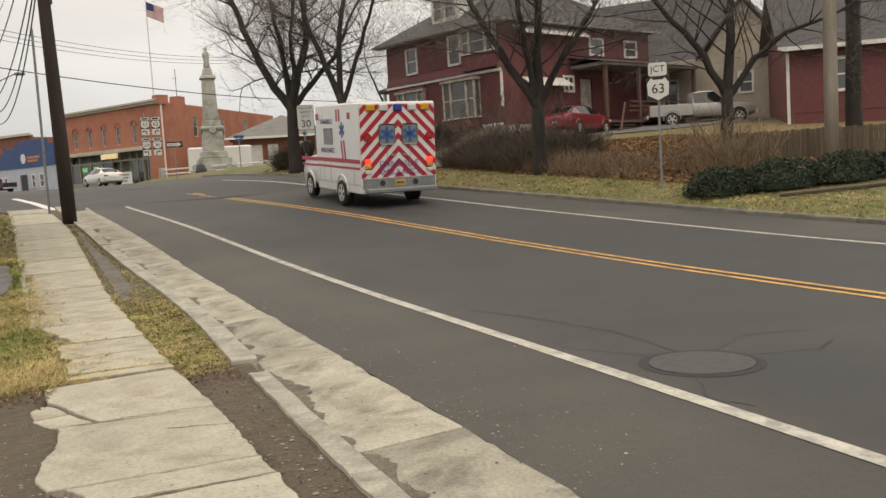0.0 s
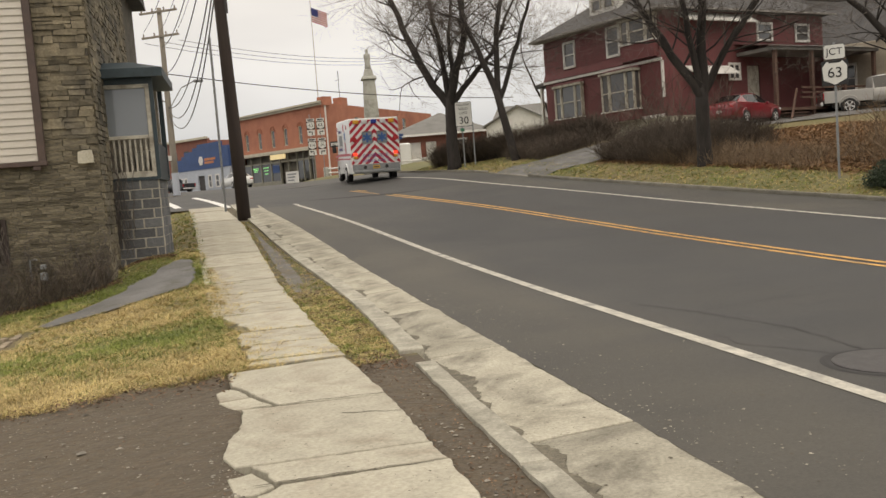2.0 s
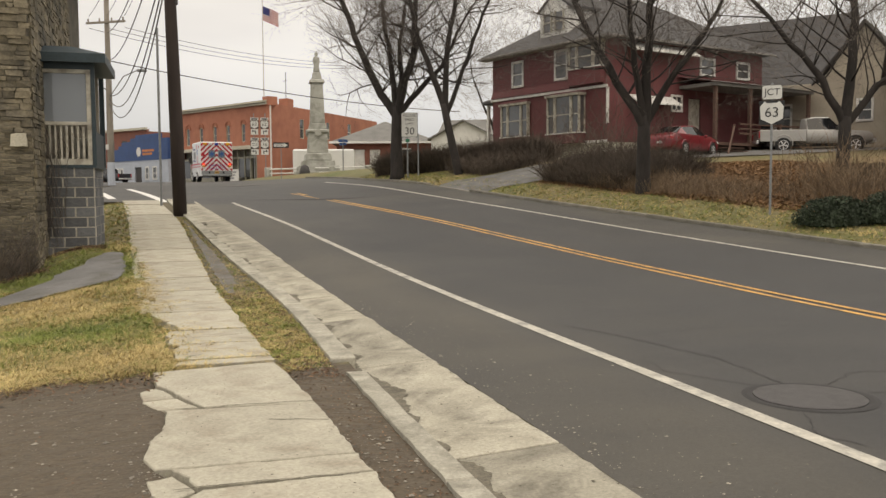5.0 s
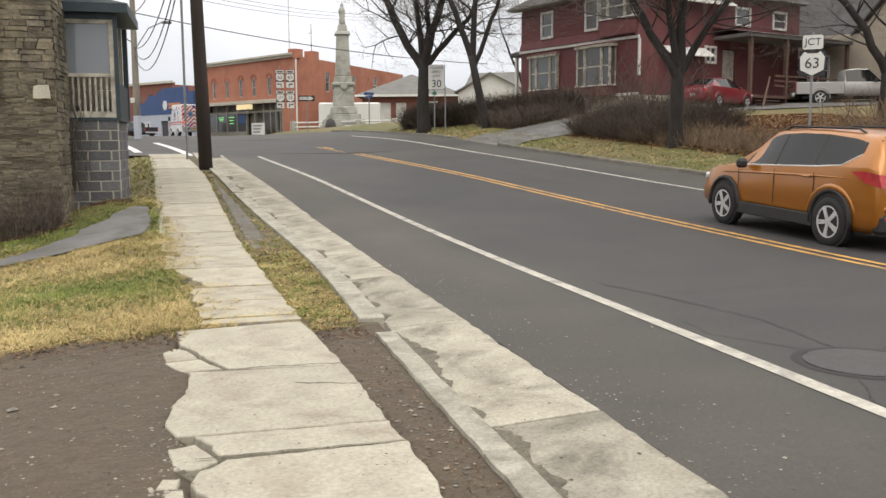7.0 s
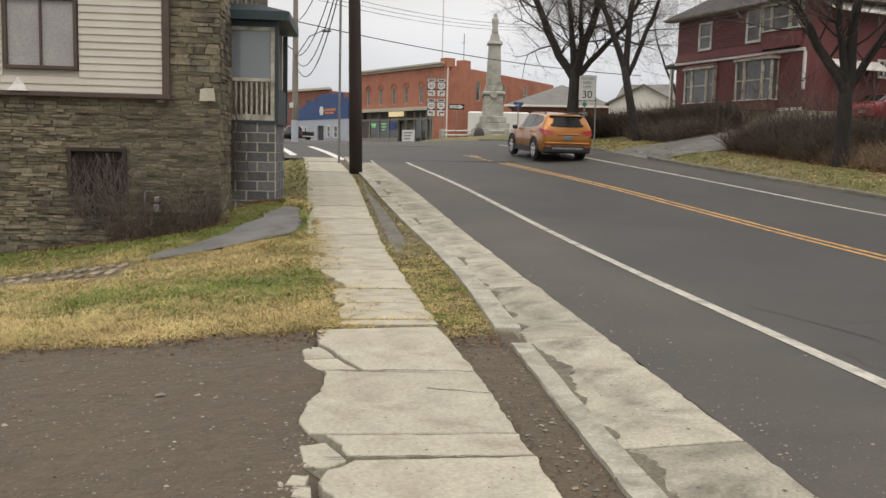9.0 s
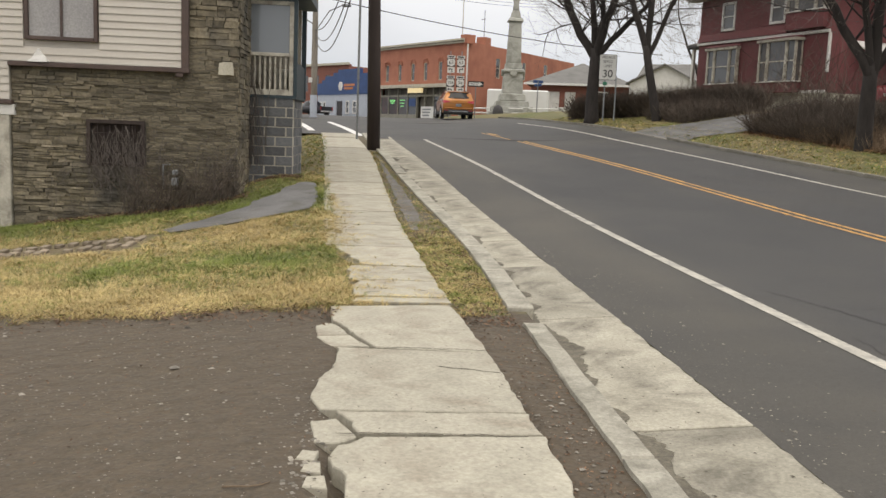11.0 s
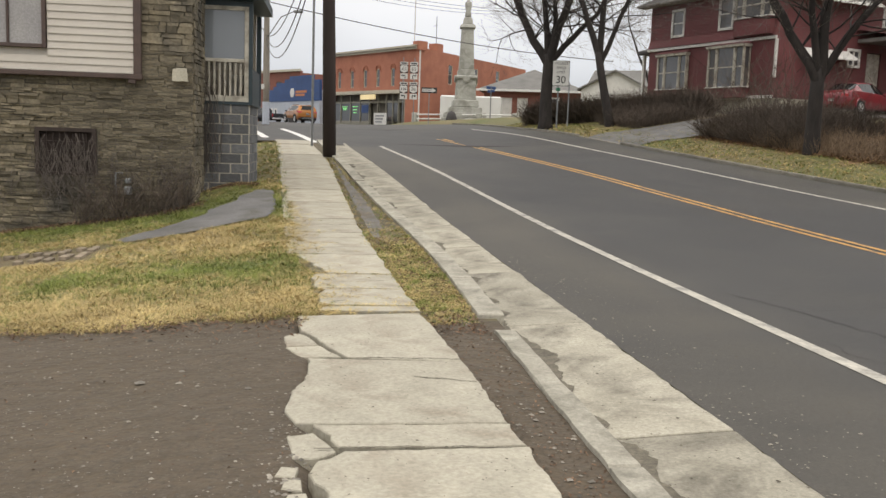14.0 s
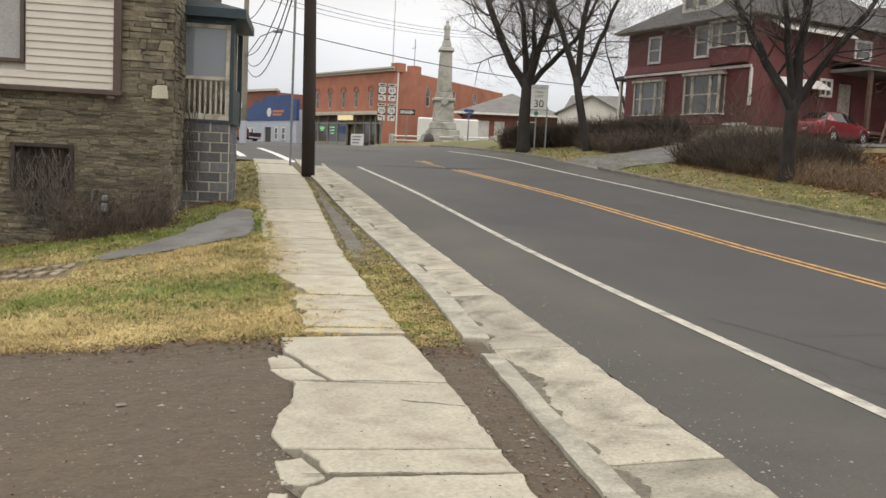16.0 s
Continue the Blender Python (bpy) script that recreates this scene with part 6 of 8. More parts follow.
def make_signs():
    s = empty("road_sign", face_camera(6.95, 26.0, 0.75), "junction sign over a white route shield on a steel post", "road sign")
    post(s, 3.9)
    panel(s, "plate", 0.56, 0.42, 3.63, M_SIGN_K)
    panel(s, "plate", 0.53, 0.39, 3.63, M_SIGN_W, -0.05)
    lettering("lettering", "JCT", 0.27, s, pose(0, -0.06, 3.63), M_SIGN_K)
    route_shield(s, "63", 0, 3.05, 1.1)
    s = empty("road_sign", face_camera(-5.9, 43.4, 2.25), "white village speed limit sign on two posts", "road sign")
    post(s, 3.1, -0.1)
    post(s, 2.2, 0.42)
    panel(s, "plate", 0.82, 1.2, 2.62, M_SIGN_K)
    panel(s, "plate", 0.78, 1.16, 2.62, M_SIGN_W, -0.05)
    for wd, sz, z in (("VILLAGE", 0.17, 3.08), ("SPEED", 0.17, 2.87), ("LIMIT", 0.17, 2.67), ("30", 0.5, 2.3)):
        lettering("lettering", wd, sz, s, pose(0, -0.06, z), M_SIGN_K)
    bm = bmesh.new()
    box(bm, (-0.1, -0.05, 1.85), (0.2, 0.01, 0.16))
    part("tag", bm, M_SIGN_G, s, "small green tag")
    s = empty("road_sign", face_camera(-17.1, 59.8, 2.2), "black and white one way arrow sign", "road sign")
    panel(s, "plate", 1.08, 0.38, 2.6, M_SIGN_K, cut=0.01)
    bm = bmesh.new()
    v = [bm.verts.new((x, -0.05, 2.6 + z)) for x, z in reversed(((-0.48, -0.1), (-0.48, 0.1), (0.2, 0.1), (0.2, 0.16), (0.48, 0), (0.2, -0.16), (0.2, -0.1)))]
    bm.faces.new(v)
    part("arrow", bm, M_SIGN_W, s)
    lettering("lettering", "ONE WAY", 0.13, s, pose(-0.12, -0.06, 2.6), M_SIGN_K)
    post(s, 2.7, 0.0, 0.03)
    s = empty("road_sign", face_camera(-20.3, 65.3, 2.4), "assembly of four route shields with arrows", "road sign")
    for x in (-0.42, 0.42):
        post(s, 5.1, x)
    for x, a, b in ((-0.37, "63", "256"), (0.37, "63", "36")):
        for q, (z, wd) in enumerate(((4.25, a), (2.75, b))):
            route_shield(s, wd, x, z)
            bm = bmesh.new()
            box(bm, (x, -0.045, z + 0.42), (0.6, 0.01, 0.2))
            part("plate", bm, M_SIGN_W, s)
            bm = bmesh.new()
            box(bm, (x, -0.045, z - 0.55), (0.55, 0.01, 0.42))
            part("plate", bm, M_SIGN_W, s)
            bm = bmesh.new()
            box(bm, (x, -0.055, z + 0.42), (0.45, 0.01, 0.1))
            part("lettering_bar", bm, M_SIGN_K, s)
            bm = bmesh.new()
            d = -1 if x < 0 else 1
            box(bm, (x - 0.08 * d, -0.055, z - 0.6), (0.07, 0.01, 0.22))
            box(bm, (x + 0.02 * d, -0.055, z - 0.49), (0.22, 0.01, 0.07))
            v = [bm.verts.new((x + px * d, -0.056, z - 0.49 + pz)) for px, pz in ((0.1, 0.1), (0.22, 0), (0.1, -0.1))]
            bm.faces.new(v)
            part("arrow", bm, M_SIGN_K, s)
    s = empty("street_name_sign", face_camera(-13.0, 61.0, 2.4), "blue street name blades on a dark post", "street sign")
    post(s, 2.75, 0.0, 0.04)
    bm = bmesh.new()
    box(bm, (0, 0, 2.72), (0.75, 0.03, 0.2), rz=0.5)
    part("blade", bm, M_BLUE, s)
    bm = bmesh.new()
    box(bm, (0, 0, 2.5), (0.75, 0.03, 0.18), rz=-0.9)
    part("blade", bm, M_BLUE, s)


make_signs()


# ---- trees ----
def make_tree(name, base, limbs, label, seed, trunk_r, fork, spread=1.0, depth=5, lean=(0, 0), tuft=1.0):
    """A bare tree: a trunk to the fork, given main limbs, then branching down to twigs."""
    rnd = random.Random(seed)
    root = empty(name, pose(*base), label, "tree", "street trees")
    bm = bmesh.new()
    f = Vector((lean[0], lean[1], fork))
    pts = [Vector((0, 0, -0.3)), Vector((0, 0, 0.15)), f * 0.35 + Vector((rnd.uniform(-0.08, 0.08), 0, 0)), f * 0.7, f]
    tube(bm, pts, [trunk_r * 1.1, trunk_r * 0.84, trunk_r * 0.72, trunk_r * 0.68, trunk_r * 0.6], 14)
    part("trunk", bm, M_BARK, root, "", True)
    wood, twig_v, twig_f = bmesh.new(), [], []

    def thin(p, q, r):
        i = len(twig_v)
        d = (q - p)
        a = d.orthogonal().normalized() * r
        b = d.cross(a).normalized() * r
        twig_v.extend((p + a, p - a * 0.5 + b * 0.87, p - a * 0.5 - b * 0.87, q))
        twig_f.extend(((i, i + 1, i + 3), (i + 1, i + 2, i + 3), (i + 2, i, i + 3)))

    def grow(p, d, length, r, level):
        n = 4 if level < 3 else 3
        seg = [p]
        for k in range(n):
            d = (d + Vector((rnd.uniform(-1, 1), rnd.uniform(-1, 1), rnd.uniform(-0.6, 0.9))) * (0.2 if level < 3 else 0.3)).normalized()
            seg.append(seg[-1] + d * length / n)
        if r > 0.022:
            tube(wood, seg, [r * (1 - 0.5 * k / n) for k in range(n + 1)], 7 if r > 0.08 else 5, cap=False)
        else:
            for k in range(n):
                thin(seg[k], seg[k + 1] + (seg[k + 1] - seg[k]) * 0.05, max(0.0042, r * (1 - 0.2 * k)))
        if level >= depth:
            return
        kids = rnd.randint(3, 4) if level < 2 else rnd.randint(3, 5)
        for k in range(kids):
            u = 0.3 + 0.7 * (k + rnd.random()) / kids
            j = min(n - 1, int(u * n))
            at = seg[j].lerp(seg[j + 1], u * n - j)
            away = (d.orthogonal().normalized())
            away.rotate(Matrix.Rotation(rnd.uniform(0, 6.283), 3, d))
            nd = (d * rnd.uniform(0.5, 0.9) + away * rnd.uniform(0.5, 1.0) * spread + Vector((0, 0, 0.12))).normalized()
            grow(at, nd, length * rnd.uniform(0.55, 0.78), r * rnd.uniform(0.38, 0.55), level + 1)
        grow(seg[-1], d, length * 0.66, r * 0.5, level + 1)

    for pts, r in limbs:
        pts = [f * 0.86] + [Vector(q) for q in pts]
        r *= 0.86
        dense = []
        for a, b in zip(pts, pts[1:]):
            dense += [a.lerp(b, k / 3) + Vector((rnd.uniform(-0.06, 0.06), rnd.uniform(-0.06, 0.06), 0)) for k in range(3)]
        dense.append(pts[-1])
        n = len(dense) - 1
        tube(wood, dense, [r * (1 - 0.55 * k / n) for k in range(n + 1)], 9, cap=False)
        for k in range(2, n):
            for q in range(2 if tuft > 0.8 else 1):
                d = (dense[k + 1] - dense[k]).normalized()
                away = d.orthogonal().normalized()
                away.rotate(Matrix.Rotation(rnd.uniform(0, 6.283), 3, d))
                grow(dense[k], (d * 0.45 + away * 1.0 * spread + Vector((0, 0, 0.12))).normalized(), rnd.uniform(1.7, 3.0) * (1 - 0.2 * k / n), r * 0.2, 2)
        grow(dense[-1], (dense[-1] - dense[-2]).normalized(), 2.2, r * 0.45, 1)
    part("limb_structure", wood, M_BARK, root, "", True)
    me = bpy.data.meshes.new("twig_growth")
    me.from_pydata([tuple(v) for v in twig_v], [], twig_f)
    me.materials.append(M_TWIG)
    o = new("twig_growth", me)
    o.parent = root
    tagged(o, kind="stuff")
    return root


make_tree("tree", (-6.55, 43.5, 2.35), [([(-1.1, 0.2, 4.6), (-1.9, 0.4, 6.4), (-2.6, 0.6, 8.2), (-3.2, 0.8, 10)], 0.26), ([(-0.3, 0.5, 5.2), (-0.6, 0.8, 7.2), (-0.9, 0.8, 9.5)], 0.2), ([(0.5, -0.3, 4.7), (1.0, -0.5, 6.3), (1.0, -0.6, 8.0), (1.3, -0.7, 10)], 0.26), ([(0.2, 0.3, 4.8), (0.1, 0.5, 6.6), (0.5, 0.6, 9.0)], 0.16), ([(1.1, 0.0, 4.2), (2.2, 0.1, 5.3), (3.0, 0.2, 7.0)], 0.19)], "old bare street tree with a wide forked crown", 3, 0.4, 3.4)
make_tree("tree", (-3.3, 41.8, 2.12), [([(-1.3, 0.1, 5.0), (-2.0, 0.0, 7.0), (-2.4, 0.3, 9.0)], 0.2), ([(-0.6, 0.2, 5.6), (-0.3, 0.4, 8.0), (0.2, 0.5, 10.2)], 0.19), ([(0.2, 0.1, 5.2), (0.9, 0.2, 7.2), (1.6, 0.3, 9.0)], 0.14)], "bare street tree with a leaning trunk", 5, 0.27, 3.6, lean=(-0.75, 0.1))
make_tree("tree", (4.0, 31.3, 1.35), [([(-0.9, 0, 4.0), (-1.8, 0.2, 5.6), (-2.6, 0.3, 7.4)], 0.2), ([(0.1, 0, 4.6), (0.2, 0.1, 6.6), (0.4, 0.2, 8.5)], 0.22), ([(0.8, 0, 3.9), (1.7, 0.2, 5.2), (2.5, 0.3, 6.4)], 0.17), ([(-0.4, -0.3, 4.6), (-0.6, -0.8, 6.4), (-0.9, -1.0, 8.2)], 0.15)], "thick dark bare tree on the verge", 9, 0.33, 2.9)
make_tree("tree", (9.75, 28.3, 1.35), [([(-0.7, 0, 3.6), (-1.6, 0.2, 4.8), (-2.6, 0.3, 6.0)], 0.16), ([(0.2, 0, 4.2), (0.3, 0.1, 6.0), (0.2, 0.2, 8)], 0.2), ([(0.9, 0.1, 3.4), (2.0, 0.2, 4.2), (3.3, 0.3, 4.6)], 0.14)], "bare tree beside the board fence", 14, 0.29, 2.5)
make_tree("tree", (14.2, 29.0, 1.3), [([(0.3, 0, 7.0), (0.8, 0.2, 9.0)], 0.2), ([(-0.5, 0, 6.8), (-1.2, 0.2, 8.6)], 0.2)], "old bare tree behind the pale pole", 21, 0.36, 5.2, depth=4)
make_tree("tree", (-2.0, 58.0, 3.2), [([(-0.8, 0, 3.5), (-1.6, 0, 5.5)], 0.12), ([(0.6, 0, 3.6), (1.2, 0, 5.6)], 0.12)], "small bare tree behind the hedge", 27, 0.15, 2.0, depth=4)


# ---- hedges, scrub, leaves and grass ----
def strands(name, count, where, length, radius, material, label, category, seed, up=0.8, parts=2):
    """Thin upright stems strewn by where(rnd) -> (s, l)."""
    rnd = random.Random(seed)
    v, f = [], []
    for k in range(count):
        s, l = where(rnd)
        p = W(s, l, ground_z(s, l) - 0.02)
        d = Vector((rnd.gauss(0, 1 - up), rnd.gauss(0, 1 - up), up)).normalized()
        hgt = length * rnd.uniform(0.4, 1.15)
        for j in range(parts):
            e = (d + Vector((rnd.gauss(0, 0.25), rnd.gauss(0, 0.25), 0)) * (j + 0.3)).normalized()
            a = e.orthogonal().normalized()
            a.rotate(Matrix.Rotation(rnd.uniform(0, 6.28), 3, e))
            i = len(v)
            start = p + d * hgt * 0.35 * j
            m_ = start + e * hgt * 0.5 + Vector((rnd.gauss(0, 0.04), rnd.gauss(0, 0.04), 0)) * length
            q = m_ + (e + Vector((rnd.gauss(0, 0.3), rnd.gauss(0, 0.3), -0.1))).normalized() * hgt * 0.4
            b = e.cross(a)
            v += [tuple(start + a * radius), tuple(start - a * radius), tuple(start + b * radius), tuple(m_ + a * radius * 0.8), tuple(m_ - a * radius * 0.8), tuple(m_ + b * radius * 0.8), tuple(q)]
            f += [(i, i + 1, i + 4, i + 3), (i + 1, i + 2, i + 5, i + 4), (i + 2, i, i + 3, i + 5), (i + 3, i + 4, i + 6), (i + 4, i + 5, i + 6), (i + 5, i + 3, i + 6)]
    me = bpy.data.meshes.new(name)
    me.from_pydata(v, [], f)
    me.materials.append(material)
    return tagged(new(name, me), label, category, kind="stuff")


def flakes(name, count, place, size, material, label, category, seed, flat=False):
    """Small bent leaves at place(rnd) -> world point."""
    rnd = random.Random(seed)
    v, f = [], []
    for k in range(count):
        c = place(rnd)
        n = Vector((rnd.gauss(0, 0.35), rnd.gauss(0, 0.35), 1)) if flat else Vector((rnd.gauss(0, 1), rnd.gauss(0, 1), rnd.gauss(0, 1)))
        n.normalize()
        a = n.orthogonal().normalized()
        a.rotate(Matrix.Rotation(rnd.uniform(0, 6.28), 3, n))
        b = n.cross(a)
        z = size * rnd.uniform(0.6, 1.3)
        i = len(v)
        v += [tuple(c - a * z), tuple(c + b * z * 0.5 + n * z * 0.2), tuple(c + a * z), tuple(c - b * z * 0.5 + n * z * 0.2)]
        f += [(i, i + 1, i + 2), (i, i + 2, i + 3)]
    me = bpy.data.meshes.new(name)
    me.from_pydata(v, [], f)
    me.materials.append(material)
    return tagged(new(name, me), label, category, kind="stuff")


M_DRY = mat("dry_stems", (0.24, 0.17, 0.11), (0.15, 0.105, 0.07), scale=3, rough=0.95, isl=0.45)
M_HEDGE = mat("dark_hedge_twigs", (0.115, 0.088, 0.068), (0.07, 0.055, 0.044), scale=2, rough=0.95, isl=0.4)
M_LEAF = mat("fallen_leaves", (0.27, 0.155, 0.075), (0.16, 0.09, 0.043), scale=4, rough=0.9, isl=0.5)
M_EVERGREEN = mat("evergreen", (0.034, 0.05, 0.027), (0.022, 0.034, 0.019), scale=4, rough=0.8, isl=0.5)
M_STRAW = mat("straw_grass", (0.56, 0.435, 0.2), (0.36, 0.27, 0.115), scale=1.2, rough=0.9, isl=0.4)
M_GRASS = mat("green_grass", (0.215, 0.25, 0.055), (0.13, 0.165, 0.037), scale=1.5, rough=0.9, isl=0.4)

strands("hedge", 11000, lambda r: ((u := r.random()), (46.5 - 7.5 * u + r.gauss(0, 0.15), 10.4 + 6.3 * u + r.uniform(-0.5, 0.5)))[1], 0.95, 0.01, M_HEDGE, "dark leafless clipped hedge before the red house", "hedge", 31, 0.66, 3)
strands("scrub", 9000, lambda r: ((s := r.uniform(28.4, 33.6)), right_kerb(s) + r.uniform(2.8, 6.5)), 0.85, 0.006, M_HEDGE, "tangle of bare brown bushes on the bank", "bush", 32, 0.6, 3)
strands("scrub", 2200, lambda r: ((s := 23 + 7 * r.random() ** 0.6), right_kerb(s) + r.uniform(2.7, 4.6)), 0.5, 0.006, M_DRY, "dry tan stalks and brush on the leafy bank", "bush", 33, 0.72, 3)
strands("scrub", 300, lambda r: ((s := r.gauss(21.5, 0.7)), right_kerb(s) + 4.2 + r.gauss(0, 0.6)), 1.5, 0.008, M_DRY, "bare brown bush beside the road sign", "bush", 34, 0.7, 3)


strands("scrub", 150, lambda r: ((s := r.uniform(31.5, 38)), right_kerb(s) + r.uniform(4.5, 8.0)), 2.0, 0.009, M_HEDGE, "tall bare saplings before the red house", "bush", 36, 0.8, 4)


strands("scrub", 2600, lambda r: ((s := r.uniform(37.8, 41.5)), right_kerb(s) + r.uniform(2.6, 5.5)), 0.7, 0.007, M_HEDGE, "low bare brush beyond the driveway", "bush", 37, 0.6, 3)


def bank_leaf(r):
    s = r.uniform(20, 33.4)
    l = right_kerb(s) + r.uniform(2.6, 14)
    return W(s, l, ground_z(s, l) + r.uniform(0.01, 0.08))


flakes("leaf_litter", 42000, bank_leaf, 0.06, M_LEAF, "orange-brown fallen leaves over the bank", "leaves", 41, True)


def make_shrubs():
    for k, (s, l, rx, ry, rz_) in enumerate(((19.3, 16.6, 1.1, 0.8, 0.62), (18.5, 18.0, 1.3, 0.9, 0.68), (17.6, 19.4, 1.3, 0.9, 0.66), (16.8, 20.8, 1.2, 0.9, 0.62))):
        o = W(s, l, ground_z(s, l))

        def inside(r):
            while True:
                p = Vector((r.uniform(-1, 1), r.uniform(-1, 1), r.uniform(0, 1)))
                q = p.length
                if 0.62 < q < 1 + 0.12 * noise.noise((p.x * 3 + k, p.y * 3, p.z * 3)):
                    return Vector((p.x * rx, p.y * ry, p.z * rz_ * 1.25 - 0.02))

        sh = flakes("shrub", 5200, inside, 0.045, M_EVERGREEN, "low dark evergreen shrub along the verge", "shrub", 60 + k)
        sh.location = o
        sh["kind"] = "thing"
        sh["group"] = "evergreen shrubs"
        bm = bmesh.new()
        bmesh.ops.create_icosphere(bm, subdivisions=2, radius=0.7)
        for v in bm.verts:
            v.co = Vector((v.co.x * rx, v.co.y * ry, max(-0.1, v.co.z) * rz_ * 1.15))
        part("inner_growth", bm, M_EVERGREEN, sh)


make_shrubs()


def make_fence():
    a, b = W(22.9, 19.8), W(18.8, 24.2)
    d = b - a
    f = empty("board_fence", pose(a.x, a.y, 1.2, 0, 0, math.degrees(math.atan2(d.y, d.x))), "weathered grey-brown wooden board fence", "fence")
    n = 40
    for k in range(n):
        bm = bmesh.new()
        x = d.length * k / n
        span(bm, x + 0.006, 0, -0.4, x + d.length / n - 0.006, 0.022, 1.22 + 0.02 * math.sin(k * 2.1), 0.004)
        part("board", bm, M_FENCE, f)
    for z in (0.2, 1.0):
        bm = bmesh.new()
        span(bm, 0, 0.025, z, d.length, 0.07, z + 0.09)
        part("rail", bm, M_FENCE, f)
    bm = bmesh.new()
    tube(bm, [W(17.6, 17.0, ground_z(17.6, 17.0) + 0.06), W(14.0, 22.0, ground_z(14, 22) + 0.06)], 0.06, 6)
    o = part("log", bm, M_FENCE, None)
    tagged(o, "weathered timber edging lying along the verge", "timber")


M_FENCE = mat("fence_boards", (0.12, 0.095, 0.065), (0.085, 0.068, 0.048), scale=3, rough=0.9, rnd=0.2, stretch=(3, 3, 0.4), bump=0.3)
make_fence()


def strip_patch(name, outline, lift, material, label, category, zf=ground_z):
    """A paved patch draped on the ground: outline of rows (s, l_left, l_right)."""
    rows = []
    for s, a, b in outline:
        rows.append([W(s, a + (b - a) * k / 8, zf(s, a + (b - a) * k / 8) + lift) for k in range(9)])
    return ribbon(name, rows, material, label, category)


strip_patch("asphalt_path", [(q, 0.16 * noise.noise((q * 2.3, 7, 1)) + 0.07 * noise.noise((q * 9, 2, 1)) + float(np.interp(q, (14.2, 14.6, 16, 18.2), (-3.3, -3.45, -2.6, -1.45))), 0.16 * noise.noise((q * 2.7, 3, 6)) + 0.07 * noise.noise((q * 9, 5, 1)) + float(np.interp(q, (14.2, 14.5, 15.5, 16.2, 18.2), (-3.15, -2.5, -1.18, -1.1, -1.27)))) for q in np.arange(14.2, 18.22, 0.08)], 0.03, M_ASPHALT_OLD, "short grey patched asphalt path across the grass", "path")
strip_patch("driveway", [(33.6 + 0.5 * k, right_kerb(33.6 + 0.5 * k) + 0.02, right_kerb(33.6 + 0.5 * k) + 8.5) for k in range(9)], 0.03, M_ASPHALT_OLD, "cracked grey driveway apron rising to the red house", "driveway")
strip_patch("driveway", [(36.5 + 0.5 * k, 22.0, 38.0) for k in range(13)], 0.05, M_ASPHALT_OLD, "grey parking strip beside the red house", "driveway")


def make_bricks():
    root = empty("brick_path", None, "sunken path of worn tan bricks in the grass", "path", kind="structure")
    bm = bmesh.new()
    box(bm, (0, 0, 0), (0.2, 0.1, 0.06), bev=0.008)
    me = bpy.data.meshes.new("brick")
    bm.to_mesh(me)
    bm.free()
    me.materials.append(M_PAVER)
    rnd = random.Random(4)
    for r in range(4):
        for k in range(30):
            s = 13.0 + r * 0.24 - 0.02 * k + (0.15 if r > 1 else 0)
            l = -3.6 - k * 0.2
            if rnd.random() < 0.18 or (r == 2 and k > 3):
                continue
            o = new("brick", me)
            o.parent = root
            w = W(s, l, ground_z(s, l) + 0.02 + rnd.uniform(-0.012, 0.008))
            o.matrix_basis = pose(w.x, w.y, w.z, rnd.uniform(-3, 3), rnd.uniform(-3, 3), 22 + 90 + rnd.uniform(-6, 6))


M_PAVER = mat("tan_brick", (0.27, 0.22, 0.16), (0.19, 0.155, 0.115), scale=8, rough=0.95, rnd=0.25)
make_bricks()


def blades(name, count, where, h, w, material, label, seed, droop=0.5, zf=None):
    """Bent blades in small tufts that share a lean."""
    rnd = random.Random(seed)
    v, f = [], []
    zf = zf or ground_z
    for k in range(count // 5):
        s, l = where(rnd)
        o = W(s, l, zf(s, l) - 0.01)
        clump = noise.noise((o.x * 9, o.y * 9, seed)) + 0.6 * noise.noise((o.x * 2.2, o.y * 2.2, seed))
        lean = 4 * noise.noise((o.x * 1.6, o.y * 1.6, 4)) + rnd.gauss(0, 1.3)
        tall = h * max(0.3, 1 + 0.75 * clump)
        for j in range(5):
            p = o + Vector((rnd.gauss(0, 0.022), rnd.gauss(0, 0.022), 0))
            a = lean + rnd.gauss(0, 0.7)
            d = Vector((math.cos(a), math.sin(a), 0))
            side = Vector((-d.y, d.x, 0)) * w * rnd.uniform(0.6, 1.3)
            hh = tall * rnd.uniform(0.4, 1.3)
            q = p + Vector((0, 0, hh * 0.65)) + d * hh * droop * 0.5
            t = p + Vector((0, 0, hh * rnd.uniform(0.35, 0.95))) + d * hh * droop * rnd.uniform(0.9, 2.1)
            i = len(v)
            v += [tuple(p + side), tuple(p - side), tuple(q - side * 0.7), tuple(q + side * 0.7), tuple(t)]
            f += [(i, i + 1, i + 2, i + 3), (i + 3, i + 2, i + 4)]
    me = bpy.data.meshes.new(name)
    me.from_pydata(v, [], f)
    me.materials.append(material)
    return tagged(new(name, me), label, "grass", kind="stuff")


